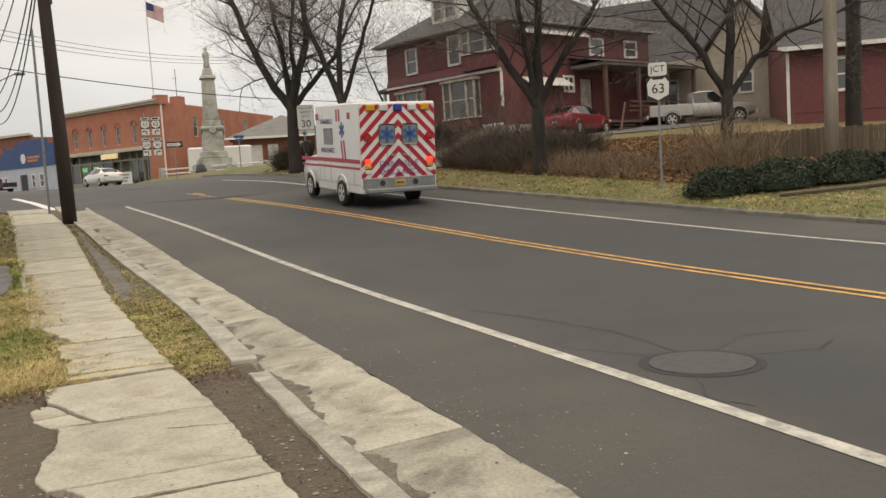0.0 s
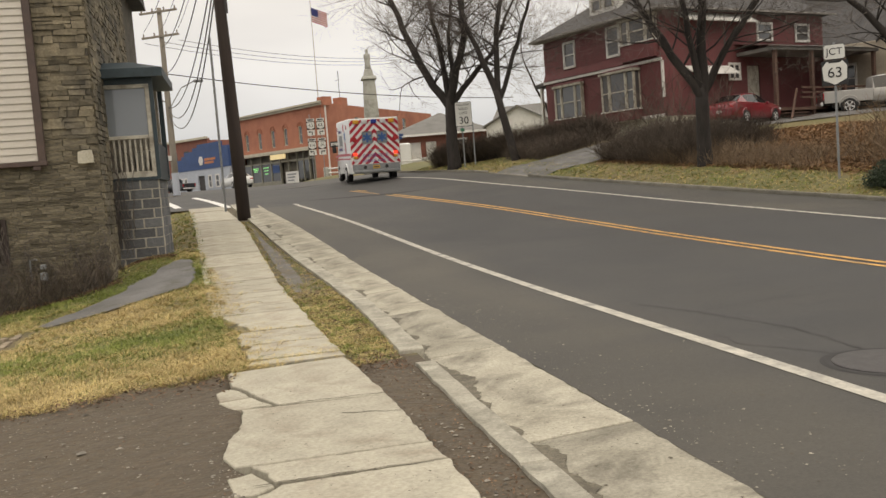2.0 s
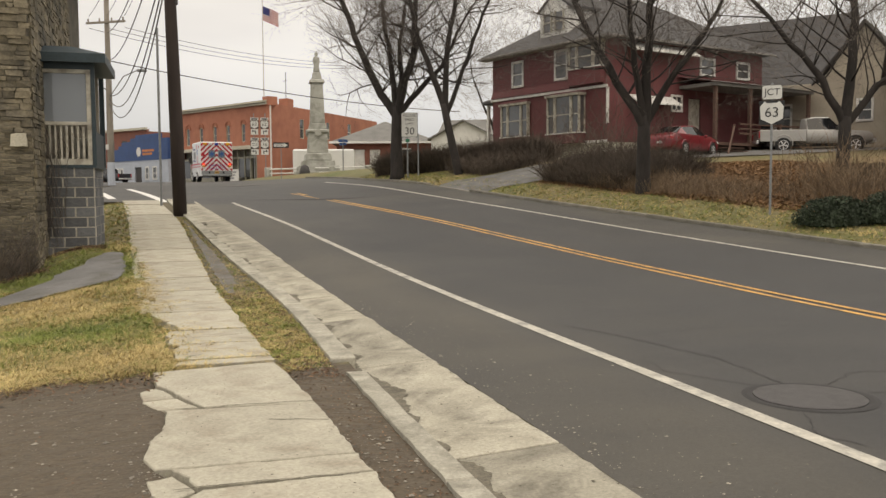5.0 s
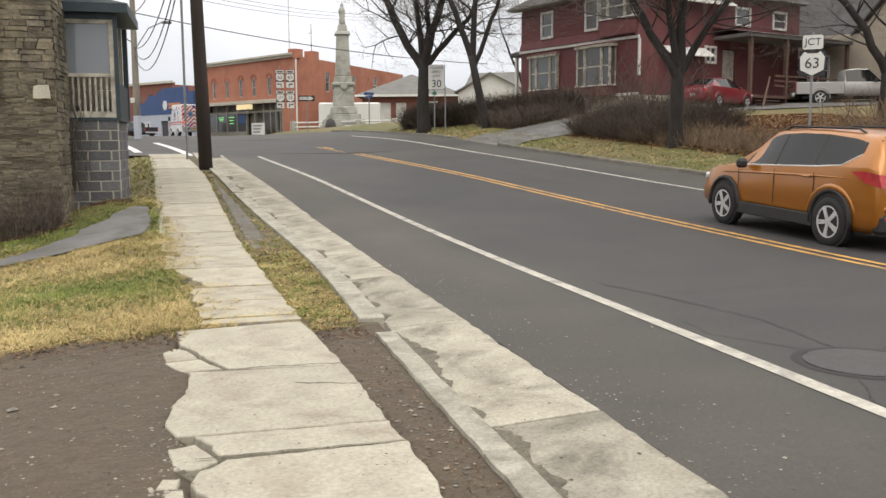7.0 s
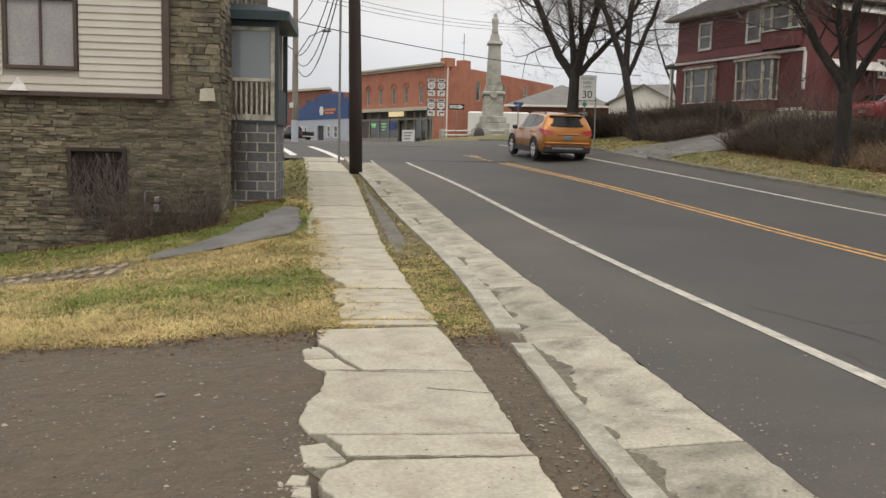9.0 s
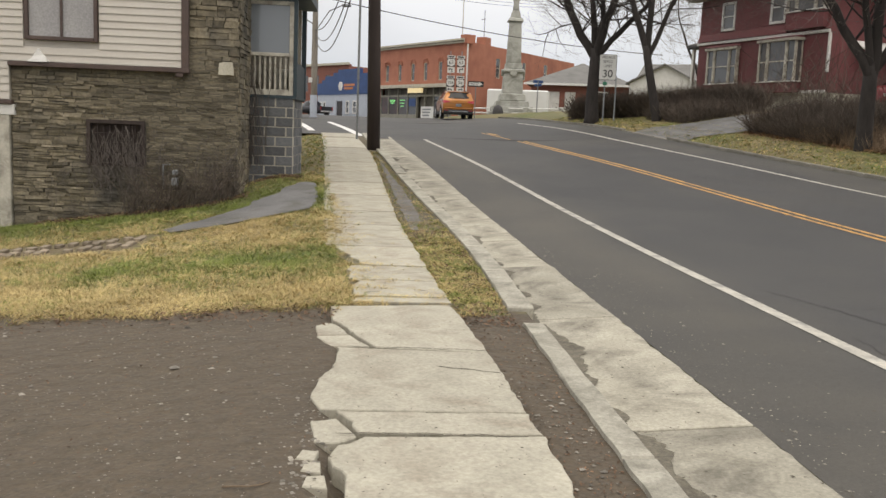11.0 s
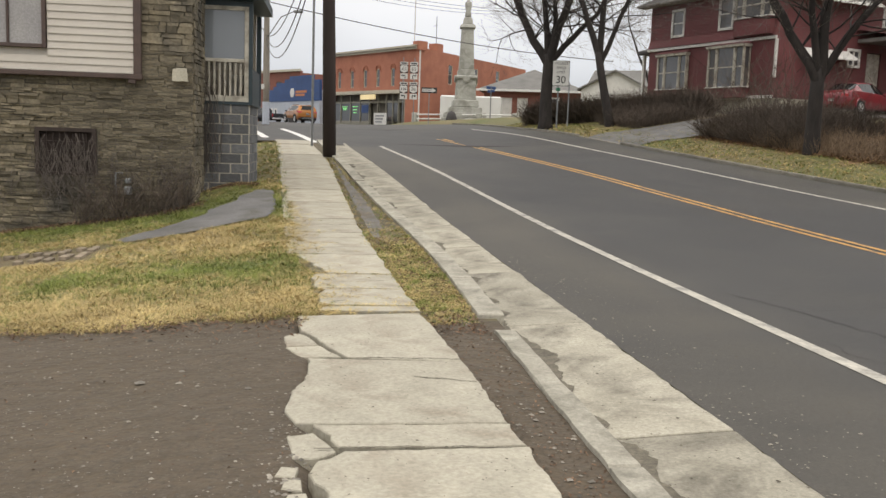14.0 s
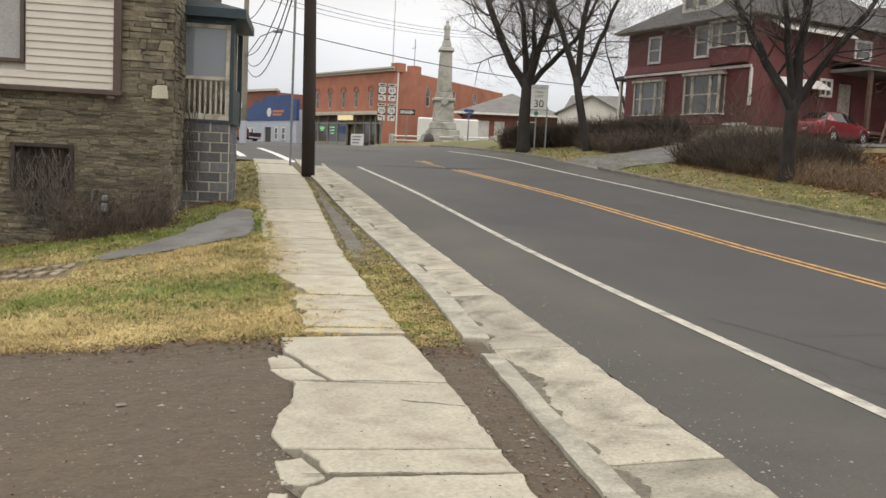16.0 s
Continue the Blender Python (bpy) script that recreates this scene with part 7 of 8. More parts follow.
def lawn(r):
    while True:
        s = 7.5 + 12.5 * r.random() ** 1.5
        l = walk_left(s) + (0.2 + (0.42 if s < 11.5 else 0.08) * (noise.noise((s * 2.1, 1, 6)) + 0.6 * noise.noise((s * 7, 1, 2)) + 0.5)) - r.random() ** 1.2 * 7.6
        p = W(s, l)
        e = 7.75 + 0.5 * noise.noise((p.x * 0.9, p.y * 0.9, 3)) + 0.2 * noise.noise((p.x * 4, p.y * 4, 9)) + 0.05 * max(0, -2 - l)
        if s > e + r.gauss(0, 0.1) and not (14.2 < s < 18.2 and np.interp(s, (14.2, 14.6, 16, 18.2), (-3.3, -3.45, -2.6, -1.45)) < l < np.interp(s, (14.2, 14.5, 15.5, 16.2, 18.2), (-3.15, -2.5, -1.18, -1.1, -1.27))) and not (s > 12.6 and s < 14.2 and l < -3.4) and not (s > 17.45 and l < -2.7) and not (s > 18.9 and l < -1.6):
            return s, l


def greenness(s, l):
    p = W(s, l)
    return 0.75 * math.exp(-((s - 10.6) / 1.3) ** 2) * (1 if l > -3.4 else 0.3) + 0.9 * math.exp(-((s - 17) / 1.8) ** 2) + 0.35 * noise.noise((p.x * 0.9, p.y * 0.9, 3))


def lawn_straw(r):
    while True:
        q = lawn(r)
        if r.random() > greenness(*q) * 1.1:
            return q


def lawn_green(r):
    while True:
        q = lawn(r)
        if r.random() < greenness(*q) + 0.08:
            return q


def verge_strip(r):
    while True:
        s = 7.6 + 6.5 * r.random() ** 1.2
        l = walk_right(s) + (kerb_face(s) - 0.24 - walk_right(s)) * r.random()
        if r.random() < (1 if 8.2 < s < 12.5 else 0.25):
            return s, l


blades("grass", 125000, lawn_straw, 0.062, 0.0027, M_STRAW, "matted straw-coloured winter grass", 71, 1.3)
blades("grass", 75000, lawn_green, 0.06, 0.0027, M_GRASS, "short green tufts in the winter grass", 72, 1.0)
blades("grass", 3500, lambda r: ((s := 18.5 + 14.5 * r.random()), walk_left(s) + 0.1 - 1.1 * r.random()), 0.07, 0.006, M_GRASS, "green grass between the pavement and the porch", 77, 0.8)
blades("grass", 2500, lambda r: ((s := 18.5 + 14.5 * r.random()), walk_left(s) + 0.1 - 1.1 * r.random()), 0.07, 0.006, M_STRAW, "dry grass between the pavement and the porch", 78, 1.0)
blades("grass", 16000, verge_strip, 0.042, 0.0028, M_STRAW, "thin dry grass between pavement and kerb", 73, 1.0)
blades("grass", 13000, verge_strip, 0.042, 0.0028, M_GRASS, "thin green grass between pavement and kerb", 74, 0.8)
blades("grass", 34000, lambda r: ((s := 11 + 38 * r.random()), right_kerb(s) + 0.2 + 3.0 * r.random()), 0.06, 0.006, M_STRAW, "pale dry grass on the far verge", 75, 0.9)
blades("grass", 30000, lambda r: ((s := 11 + 38 * r.random()), right_kerb(s) + 0.2 + 3.0 * r.random()), 0.06, 0.006, M_GRASS, "dull green grass on the far verge", 76, 0.9)


M_STRIP = mat("dirty_asphalt", (0.17, 0.162, 0.15), (0.1, 0.094, 0.084), scale=2.5, rough=0.9, bump=0.6, fine=60, fineamt=0.4, stain=(0.105, 0.082, 0.055), stainscale=2.2)


def slab_top(s, l):
    return rise(s) + 0.02


def spill(r):
    """Straw that lies over the ragged edge of the slabs and in their joints."""
    if r.random() < 0.72:
        s = 7.9 + 9.5 * r.random() ** 1.3
        return s, walk_left(s) + 0.12 + abs(r.gauss(0, 0.17)) * (1.3 + noise.noise((s * 2.6, 4, 1)) * 1.6) * float(np.interp(s, (8, 9, 12, 17), (0.7, 1.3, 1.0, 0.3)))
    j = r.choice((8.04, 8.32, 8.34, 8.7, 9.2, 10.1))
    s = j + r.gauss(0, 0.05)
    return s, walk_left(s) + (walk_right(s) - walk_left(s)) * r.random() ** 1.7


def strip_edges(r):
    """Thin grass on both rims of the strip between pavement and kerb."""
    s = 12.5 + 14 * r.random()
    u = abs(r.gauss(0, 0.13))
    return s, (walk_right(s) - 0.03 + u if r.random() < 0.5 else kerb_face(s) - 0.24 - u)


blades("grass", 7000, spill, 0.035, 0.0027, M_STRAW, "straw lying over the edge of the slabs", 79, 1.8, slab_top)
blades("grass", 900, spill, 0.035, 0.0027, M_GRASS, "green tufts over the edge of the slabs", 80, 1.2, slab_top)
blades("grass", 4500, strip_edges, 0.04, 0.004, M_STRAW, "dry grass on the rims of the strip by the kerb", 86, 1.1)
blades("grass", 2500, strip_edges, 0.04, 0.004, M_GRASS, "green grass on the rims of the strip by the kerb", 87, 0.9)
strip_patch("worn_asphalt_strip", [(q, walk_right(q) + 0.13 + 0.06 * noise.noise((q * 2.1, 1, 1)), walk_right(q) + 0.13 + (kerb_face(q) - 0.4 - walk_right(q)) * float(np.interp(q, (13.2, 14.2, 16, 19, 22, 24, 26), (0.1, 0.45, 0.6, 0.75, 0.5, 0.6, 0.2))) + 0.06 * noise.noise((q * 1.7, 5, 2))) for q in np.arange(13.2, 26.1, 0.2)], 0.012, M_STRIP, "broken grey asphalt strip between pavement and kerb", "path")


def strewn(r):
    s = 7.2 + 6 * r.random()
    l = walk_right(s) + (kerb_face(s) - 0.2 - walk_right(s)) * r.random()
    return W(s, l, ground_z(s, l) + 0.015)


def strewn_edge(r):
    l = -r.random() * 6.5
    s = 7.7 + r.gauss(0, 0.22)
    return W(s, l, ground_z(s, l) + 0.02)


M_DEADLEAF = mat("dead_leaves", (0.17, 0.1, 0.058), (0.1, 0.06, 0.038), scale=4, rough=0.9, isl=0.5)
flakes("leaf_litter", 1600, strewn, 0.022, M_DEADLEAF, "small dead leaves between pavement and kerb", "leaves", 81, True)
flakes("leaf_litter", 1500, strewn_edge, 0.022, M_DEADLEAF, "dead leaves along the edge of the dirt", "leaves", 82, True)


def dirt_litter(r):
    if r.random() < 0.5:
        s = 3.2 + 4.6 * r.random()
        l = walk_right(s) + (kerb_face(s) - 0.18 - walk_right(s)) * r.random()
    else:
        s, l = 3.2 + 4.6 * r.random() ** 0.7, -0.3 - 5 * r.random()
    return W(s, l, ground_z(s, l) + 0.006)


flakes("leaf_litter", 1100, dirt_litter, 0.012, M_DEADLEAF, "scraps of dead leaf and straw on the dirt", "leaves", 85, True)


def wall_foot(r):
    u = r.random()
    s, l = (17.4 + r.gauss(0, 0.15), -6.5 + 4 * u) if r.random() < 0.5 else (18.75 + r.gauss(0, 0.15), -2.8 + 1.2 * u)
    return W(s, l, ground_z(s, l) + 0.03)


flakes("leaf_litter", 2600, wall_foot, 0.035, M_DEADLEAF, "dead leaves heaped at the foot of the house", "leaves", 83, True)
strands("scrub", 170, lambda r: (17.3 + r.gauss(0, 0.12), -4.9 + 2.1 * r.random()), 0.75, 0.005, M_HEDGE, "dry weeds at the foot of the stone wall", "weeds", 84, 0.7, 3)


def pebbles(name, count, where, size, material, label, seed, zf=None):
    rnd = random.Random(seed)
    v, f = [], []
    for k in range(count):
        s, l = where(rnd)
        c = W(s, l, zf(s, l) if zf else (road_z(s, l) if l > gutter_edge(s) else ground_z(s, l)) + 0.003)
        z = size * rnd.choice((0.4, 0.6, 0.8, 1.0, 1.6, 2.4 if rnd.random() < 0.2 else 0.7))
        i = len(v)
        for q in range(4):
            a = q * 1.571 + rnd.uniform(-0.4, 0.4)
            v.append((c.x + math.cos(a) * z, c.y + math.sin(a) * z, c.z))
        v.append((c.x + rnd.uniform(-0.3, 0.3) * z, c.y + rnd.uniform(-0.3, 0.3) * z, c.z + z * (0.06 if zf else 0.45)))
        f += [(i, i + 1, i + 4), (i + 1, i + 2, i + 4), (i + 2, i + 3, i + 4), (i + 3, i, i + 4)]
    me = bpy.data.meshes.new(name)
    me.from_pydata(v, [], f)
    me.materials.append(material)
    return tagged(new(name, me), label, "gravel", kind="stuff")


M_PEBBLE = mat("pebbles", (0.27, 0.245, 0.205), (0.13, 0.118, 0.1), scale=3, rough=0.9, isl=0.5)
pebbles("gravel", 7000, lambda r: (3.0 + 4.7 * r.random(), -5.5 + 5.2 * r.random()), 0.005, M_PEBBLE, "small stones in the bare dirt", 91)
pebbles("gravel", 1500, lambda r: ((s := 3.0 + 20 * r.random()), walk_right(s) + (kerb_face(s) - 0.2 - walk_right(s)) * r.random()), 0.009, M_PEBBLE, "small stones between pavement and kerb", 92)
pebbles("gravel", 900, lambda r: ((s := 3.5 + 9 * r.random()), gutter_edge(s) + 0.02 + abs(r.gauss(0, 0.5))), 0.007, M_PEBBLE, "grit along the edge of the road", 93)


pebbles("gravel", 130, lambda r: (3.2 + 4.4 * r.random(), -5.3 + 4.9 * r.random()), 0.017, M_PEBBLE, "scattered larger stones on the bare dirt", 95)
pebbles("gravel", 260, lambda r: ((s := 3.2 + 2.4 * r.random()), -0.31 + r.gauss(0, 0.06)), 0.011, M_PEBBLE, "crumbled concrete beside the broken slabs", 96)
pebbles("gravel", 700, lambda r: ((s := 3.3 + 12 * r.random() ** 1.5), walk_left(s) + (walk_right(s) - walk_left(s)) * r.random()), 0.0045, M_CRACK, "dark grit strewn on the slabs", 97, lambda s, l: rise(s) + 0.021)
pebbles("gravel", 900, lambda r: ((s := 3.3 + 9 * r.random()), kerb_face(s) + 0.03 + 2.2 * r.random() ** 1.3), 0.006, M_CRACK, "dark grit in the gutter and on the road's edge", 98, lambda s, l: (gutter_z(s, l) + 0.009 if l < gutter_edge(s) else road_z(s, l) + 0.003))


def make_stick():
    o = W(3.88, -0.57)
    bm = bmesh.new()
    tube(bm, [(-0.09, -0.03, 0.012), (-0.03, -0.015, 0.014), (0.03, -0.012, 0.018), (0.075, 0.03, 0.014), (0.1, 0.075, 0.012)], [0.005, 0.0045, 0.004, 0.003, 0.002], 6)
    st = part("stick", bm, M_DRY, None, "", True)
    st.matrix_basis = pose(o.x, o.y, ground_z(3.88, -0.57), 0, 0, 10)
    tagged(st, "small crooked dry twig lying on the dirt", "twig")


make_stick()


# ---- vehicles: y points forward, the origin on the road ----
M_SILT_SHADE = mat("gutter_silt_shade", (0.16, 0.142, 0.108), (0.11, 0.098, 0.075), scale=9, rough=0.95, bump=0.7, fine=70, fineamt=0.45, stain=(0.085, 0.075, 0.057), stainscale=5)


def make_silt_shade():
    """A thin uneven film of silt and painted shade along the foot of the kerb."""
    rows = []
    for q in np.arange(3.0, 26, 0.06):
        wide = gutter_edge(q) - kerb_face(q) - 0.06
        n = noise.noise((q * 0.8, 3, 1)) + 0.6 * noise.noise((q * 3.1, 1, 5)) + 0.35 * noise.noise((q * 11, 2, 7))
        # the least width never breaks: it stands in for the kerb face's shade
        u = min(0.8, max(0.07, 0.17 + 0.24 * n))
        rows.append([W(q, (l := kerb_face(q) + 0.028 + wide * u * k / 4), gutter_z(q, l) + 0.017 - 0.003 * k / 4) for k in range(5)])
    ribbon("silt", rows, M_SILT_SHADE, "dark silt and painted shade along the foot of the kerb", "silt", "stuff")


make_silt_shade()
M_ORANGE = mat("orange_metallic_paint", (0.36, 0.128, 0.013), (0.33, 0.116, 0.012), scale=1, rough=0.3, metal=0.35, coat=0.6, fineamt=0.04)
M_RED_CAR = mat("red_car_paint", (0.19, 0.01, 0.018), (0.16, 0.009, 0.015), scale=1, rough=0.35, coat=0.7, fineamt=0.04)
M_SILVER = mat("silver_car_paint", (0.42, 0.41, 0.39), (0.36, 0.35, 0.33), scale=1, rough=0.4, metal=0.3, coat=0.4, fineamt=0.05)
M_BLACK_CAR = mat("black_car_paint", (0.018, 0.019, 0.023), (0.013, 0.014, 0.017), scale=1, rough=0.35, coat=0.6, fineamt=0.05)
M_CLAD = mat("black_plastic", (0.028, 0.027, 0.026), (0.02, 0.02, 0.02), scale=5, rough=0.7)
M_CARGLASS = glass("tinted_car_glass", (0.012, 0.013, 0.014), 0.04)
M_CARGLASS.node_tree.nodes["Principled BSDF"].inputs["Specular IOR Level"].default_value = 0.28
M_ALLOY = mat("alloy", (0.62, 0.62, 0.62), (0.54, 0.54, 0.54), scale=4, rough=0.35, metal=0.3)
M_TAIL = mat("red_lens", (0.45, 0.05, 0.055), (0.34, 0.03, 0.035), scale=6, rough=0.12)
M_LENS_W = mat("clear_lens", (0.6, 0.6, 0.6), (0.5, 0.5, 0.5), scale=5, rough=0.15)
M_AMBER = mat("amber_lens", (0.6, 0.3, 0.03), (0.5, 0.24, 0.02), scale=5, rough=0.2)
M_BLUE_LENS = mat("blue_lens", (0.02, 0.04, 0.28), (0.015, 0.03, 0.2), scale=5, rough=0.2)
M_BRAKE = glow("lit_tail_lamp", (0.9, 0.06, 0.03), 1.2)
M_STRIPE = mat("red_reflective", (0.4, 0.014, 0.035), (0.36, 0.012, 0.03), scale=3, rough=0.4, fineamt=0.05)
M_NAVY = mat("navy_lettering", (0.06, 0.04, 0.2), rough=0.4)
M_STARBLUE = mat("emblem_blue", (0.03, 0.11, 0.3), rough=0.4)
M_PLATE = mat("plate", (0.5, 0.3, 0.06), rough=0.5)


def wheel(parent, x, y, r, width, spokes=5):
    side = -1 if x < 0 else 1
    w = empty("wheel")
    w.parent = parent
    w.matrix_basis = pose(x, y, r)
    turn = Matrix.Rotation(radians(90) * side, 3, "Y")
    bm = bmesh.new()
    h = width / 2
    lathe(bm, [(r * 0.62, -h), (r * 0.93, -h), (r, -h * 0.7), (r, h * 0.7), (r * 0.95, h), (r * 0.66, h), (r * 0.62, h * 0.9)], 28)
    bmesh.ops.rotate(bm, verts=bm.verts, matrix=turn)
    part("tyre", bm, M_TYRE, w, "", True)
    bm = bmesh.new()
    lathe(bm, [(r * 0.66, h * 0.9), (r * 0.66, h * 1.02), (r * 0.6, h * 1.02), (r * 0.58, h * 0.5)], 28, cap=False)
    for k in range(spokes):
        a = 2 * math.pi * k / spokes
        for off in (-0.13, 0.13):
            box(bm, (r * 0.34 * math.cos(a + off), r * 0.34 * math.sin(a + off), h * 0.9), (r * 0.6, r * 0.09, h * 0.25), rz=a + off * 0.4)
    lathe(bm, [(r * 0.16, h * 0.6), (r * 0.15, h * 1.0)], 12)
    bmesh.ops.rotate(bm, verts=bm.verts, matrix=turn)
    part("rim", bm, M_ALLOY, w)
    bm = bmesh.new()
    lathe(bm, [(r * 0.6, h * 0.4), (r * 0.6, h * 0.45)], 20)
    bmesh.ops.rotate(bm, verts=bm.verts, matrix=turn)
    part("brake_disc", bm, M_CLAD, w)
    return w


def shell(root, stations, paint, sides, screens):
    """A body from rings along y. sides: stretches of y with side windows; screens: stretches whose upper faces are glass."""
    paint_bm, glass_bm = bmesh.new(), bmesh.new()
    rings = []
    for y, zb, zm, zr, ws, wb, wr in stations:
        zs = zb + (zm - zb) * 0.55
        half = [(0.0, zb), (ws * 0.88, zb), (ws * 0.985, zb + 0.1), (ws, zs), (wb, zm), (wb - 0.01, zm + 0.02), (wr, max(zm + 0.025, zr - 0.07)), (wr * 0.88, max(zm + 0.03, zr - 0.015)), (0.0, max(zm + 0.035, zr))]
        rings.append((y, [Vector((x, y, z)) for x, z in half]))
    for (y0, a), (y1, b) in zip(rings, rings[1:]):
        ym = (y0 + y1) / 2
        for k in range(8):
            g = (k == 5 and any(p <= ym <= q for p, q in sides)) or (k >= 6 and any(p <= ym <= q for p, q in screens))
            for sx in (1, -1):
                bm = glass_bm if g else paint_bm
                q = [Vector((v.x * sx, v.y, v.z)) for v in (a[k], b[k], b[k + 1], a[k + 1])]
                if (q[0] - q[3]).length + (q[1] - q[2]).length < 1e-6:
                    continue
                vs = [bm.verts.new(v) for v in (q if sx > 0 else reversed(q))]
                bm.faces.new(vs)
    for bm in (paint_bm, glass_bm):
        bmesh.ops.remove_doubles(bm, verts=bm.verts, dist=0.0008)
    for (y, r), flip in ((rings[0], 1), (rings[-1], 0)):
        pts = r + [Vector((-v.x, v.y, v.z)) for v in reversed(r[1:-1])]
        paint_bm.faces.new([paint_bm.verts.new(v) for v in (reversed(pts) if flip else pts)])
    part("body", paint_bm, paint, root, "", True)
    part("glazing", glass_bm, M_CARGLASS, root, "", True)


def arch(root, x, y, r, material):
    bm = bmesh.new()
    sx = 1 if x > 0 else -1
    lathe(bm, [(r, 0), (r, 0.06)], 24)
    bmesh.ops.rotate(bm, verts=bm.verts, matrix=Matrix.Rotation(radians(90), 3, "Y"))
    bmesh.ops.translate(bm, verts=bm.verts, vec=(x - (0.055 if sx > 0 else 0.005), y, r * 0.95))
    part("wheel_well", bm, M_CLAD, root)
    bm = bmesh.new()
    pts = [(x + 0.006 * sx, y + (r + 0.03) * math.cos(a), r * 0.95 + (r + 0.03) * math.sin(a)) for a in [radians(q) for q in range(-10, 191, 20)]]
    tube(bm, pts, 0.035, 6)
    part("wheel_arch", bm, material, root, "", True)


def box_part(root, name, c, size, material, bev=0.02, rz=0.0, label=""):
    bm = bmesh.new()
    box(bm, c, size, rz, bev)
    return part(name, bm, material, root, label)


def make_suv():
    root = empty("suv", None, "orange metallic compact SUV with black lower cladding", "car")
    st = [(-2.27, 0.5, 0.72, 0.74, 0.8, 0.78, 0.64), (-2.26, 0.4, 0.9, 0.94, 0.87, 0.85, 0.72), (-2.22, 0.32, 1.04, 1.1, 0.905, 0.885, 0.83), (-2.17, 0.29, 1.12, 1.19, 0.915, 0.89, 0.84), (-2.03, 0.27, 1.15, 1.5, 0.92, 0.895, 0.77), (-1.95, 0.26, 1.155, 1.585, 0.92, 0.9, 0.73), (-1.8, 0.26, 1.15, 1.615, 0.92, 0.9, 0.695), (-1.6, 0.26, 1.145, 1.635, 0.92, 0.905, 0.672), (-1.3, 0.26, 1.13, 1.655, 0.92, 0.905, 0.665), (-0.9, 0.26, 1.11, 1.672, 0.92, 0.905, 0.655), (-0.3, 0.26, 1.085, 1.68, 0.92, 0.905, 0.65), (0.2, 0.26, 1.06, 1.655, 0.92, 0.905, 0.645), (0.45, 0.26, 1.045, 1.6, 0.92, 0.9, 0.64), (0.8, 0.26, 1.03, 1.4, 0.92, 0.895, 0.65), (1.2, 0.26, 1.01, 1.14, 0.92, 0.885, 0.68), (1.35, 0.26, 1.0, 1.08, 0.92, 0.875, 0.68), (1.7, 0.27, 0.96, 1.04, 0.91, 0.85, 0.65), (1.95, 0.28, 0.9, 0.98, 0.89, 0.82, 0.6), (2.13, 0.3, 0.8, 0.88, 0.85, 0.78, 0.55), (2.24, 0.36, 0.68, 0.72, 0.76, 0.7, 0.5), (2.27, 0.42, 0.6, 0.62, 0.68, 0.62, 0.45)]
    shell(root, st, M_ORANGE, [], [(0.45, 1.2)])
    ys = [q[0] for q in st]

    def skin(y, z):
        """The outer x of the upper body at this height."""
        zm, zr, wb, wr = (float(np.interp(y, ys, [q[k] for q in st])) for k in (2, 3, 5, 6))
        u = max(0.0, min(1.0, (z - zm - 0.02) / max(0.02, zr - 0.09 - zm)))
        return wb - 0.01 + (wr - wb + 0.01) * u

    for sx in (1, -1):
        # one tapering band of side glass, then the pillars and the bright strip under it
        for name, cols, mt, out in (("side_window", [0.98 - 0.93 * k / 8 for k in range(9)], M_CARGLASS, 0.005), ("side_window", [0.0 - 0.86 * k / 8 for k in range(9)], M_CARGLASS, 0.005), ("side_window", [-0.92 - 0.86 * k / 8 for k in range(9)], M_CARGLASS, 0.005), ("pillar", [0.05, 0.025, 0.0], M_CLAD, 0.006), ("pillar", [-0.86, -0.89, -0.92], M_CLAD, 0.006)):
            bm = bmesh.new()
            grid = []
            for y in cols:
                lo = float(np.interp(y, (-1.78, -1.45, -0.9, 0.98), (1.36, 1.185, 1.14, 1.06)))
                hi = float(np.interp(y, (-1.78, -1.5, -0.9, -0.3, 0.2, 0.45, 0.98), (1.5, 1.55, 1.592, 1.595, 1.565, 1.5, 1.09)))
                hi = max(hi, lo + 0.004)
                grid.append([bm.verts.new((sx * (skin(y, z) + out), y, z)) for z in (lo + (hi - lo) * q / 4 for q in range(5))])
            for p_, q_ in zip(grid, grid[1:]):
                for k in range(4):
                    fc = (p_[k], q_[k], q_[k + 1], p_[k + 1])
                    bm.faces.new(fc if sx < 0 else tuple(reversed(fc)))
            part(name, bm, mt, root, "", True)
        bm = bmesh.new()
        tube(bm, [(sx * (skin(y, float(np.interp(y, (-1.78, -1.45, -0.9, 0.98), (1.36, 1.185, 1.14, 1.06)))) + 0.006), y, float(np.interp(y, (-1.78, -1.45, -0.9, 0.98), (1.345, 1.172, 1.127, 1.047)))) for y in (-1.77, -1.6, -1.45, -1.2, -0.9, -0.4, 0.2, 0.6, 0.95)], 0.011, 6)
        part("window_trim", bm, M_ALLOY, root, "bright chrome strip")
        # swelling over the rear wheel and the crease through the doors
        bm = bmesh.new()
        tube(bm, [(sx * 0.9, -1.33 + 0.52 * math.cos(radians(q)), 0.36 + 0.5 * math.sin(radians(q))) for q in range(10, 171, 16)], [0.02, 0.035, 0.045, 0.05, 0.052, 0.052, 0.05, 0.045, 0.035, 0.025, 0.015], 8)
        part("flare", bm, M_ORANGE, root, "", True)
        bm = bmesh.new()
        tube(bm, [(sx * 0.907, y, z) for y, z in ((1.5, 0.9), (0.8, 0.93), (0.0, 0.96), (-0.8, 0.985), (-1.6, 1.0))], [0.008, 0.018, 0.02, 0.02, 0.008], 6)
        part("crease", bm, M_ORANGE, root, "", True)
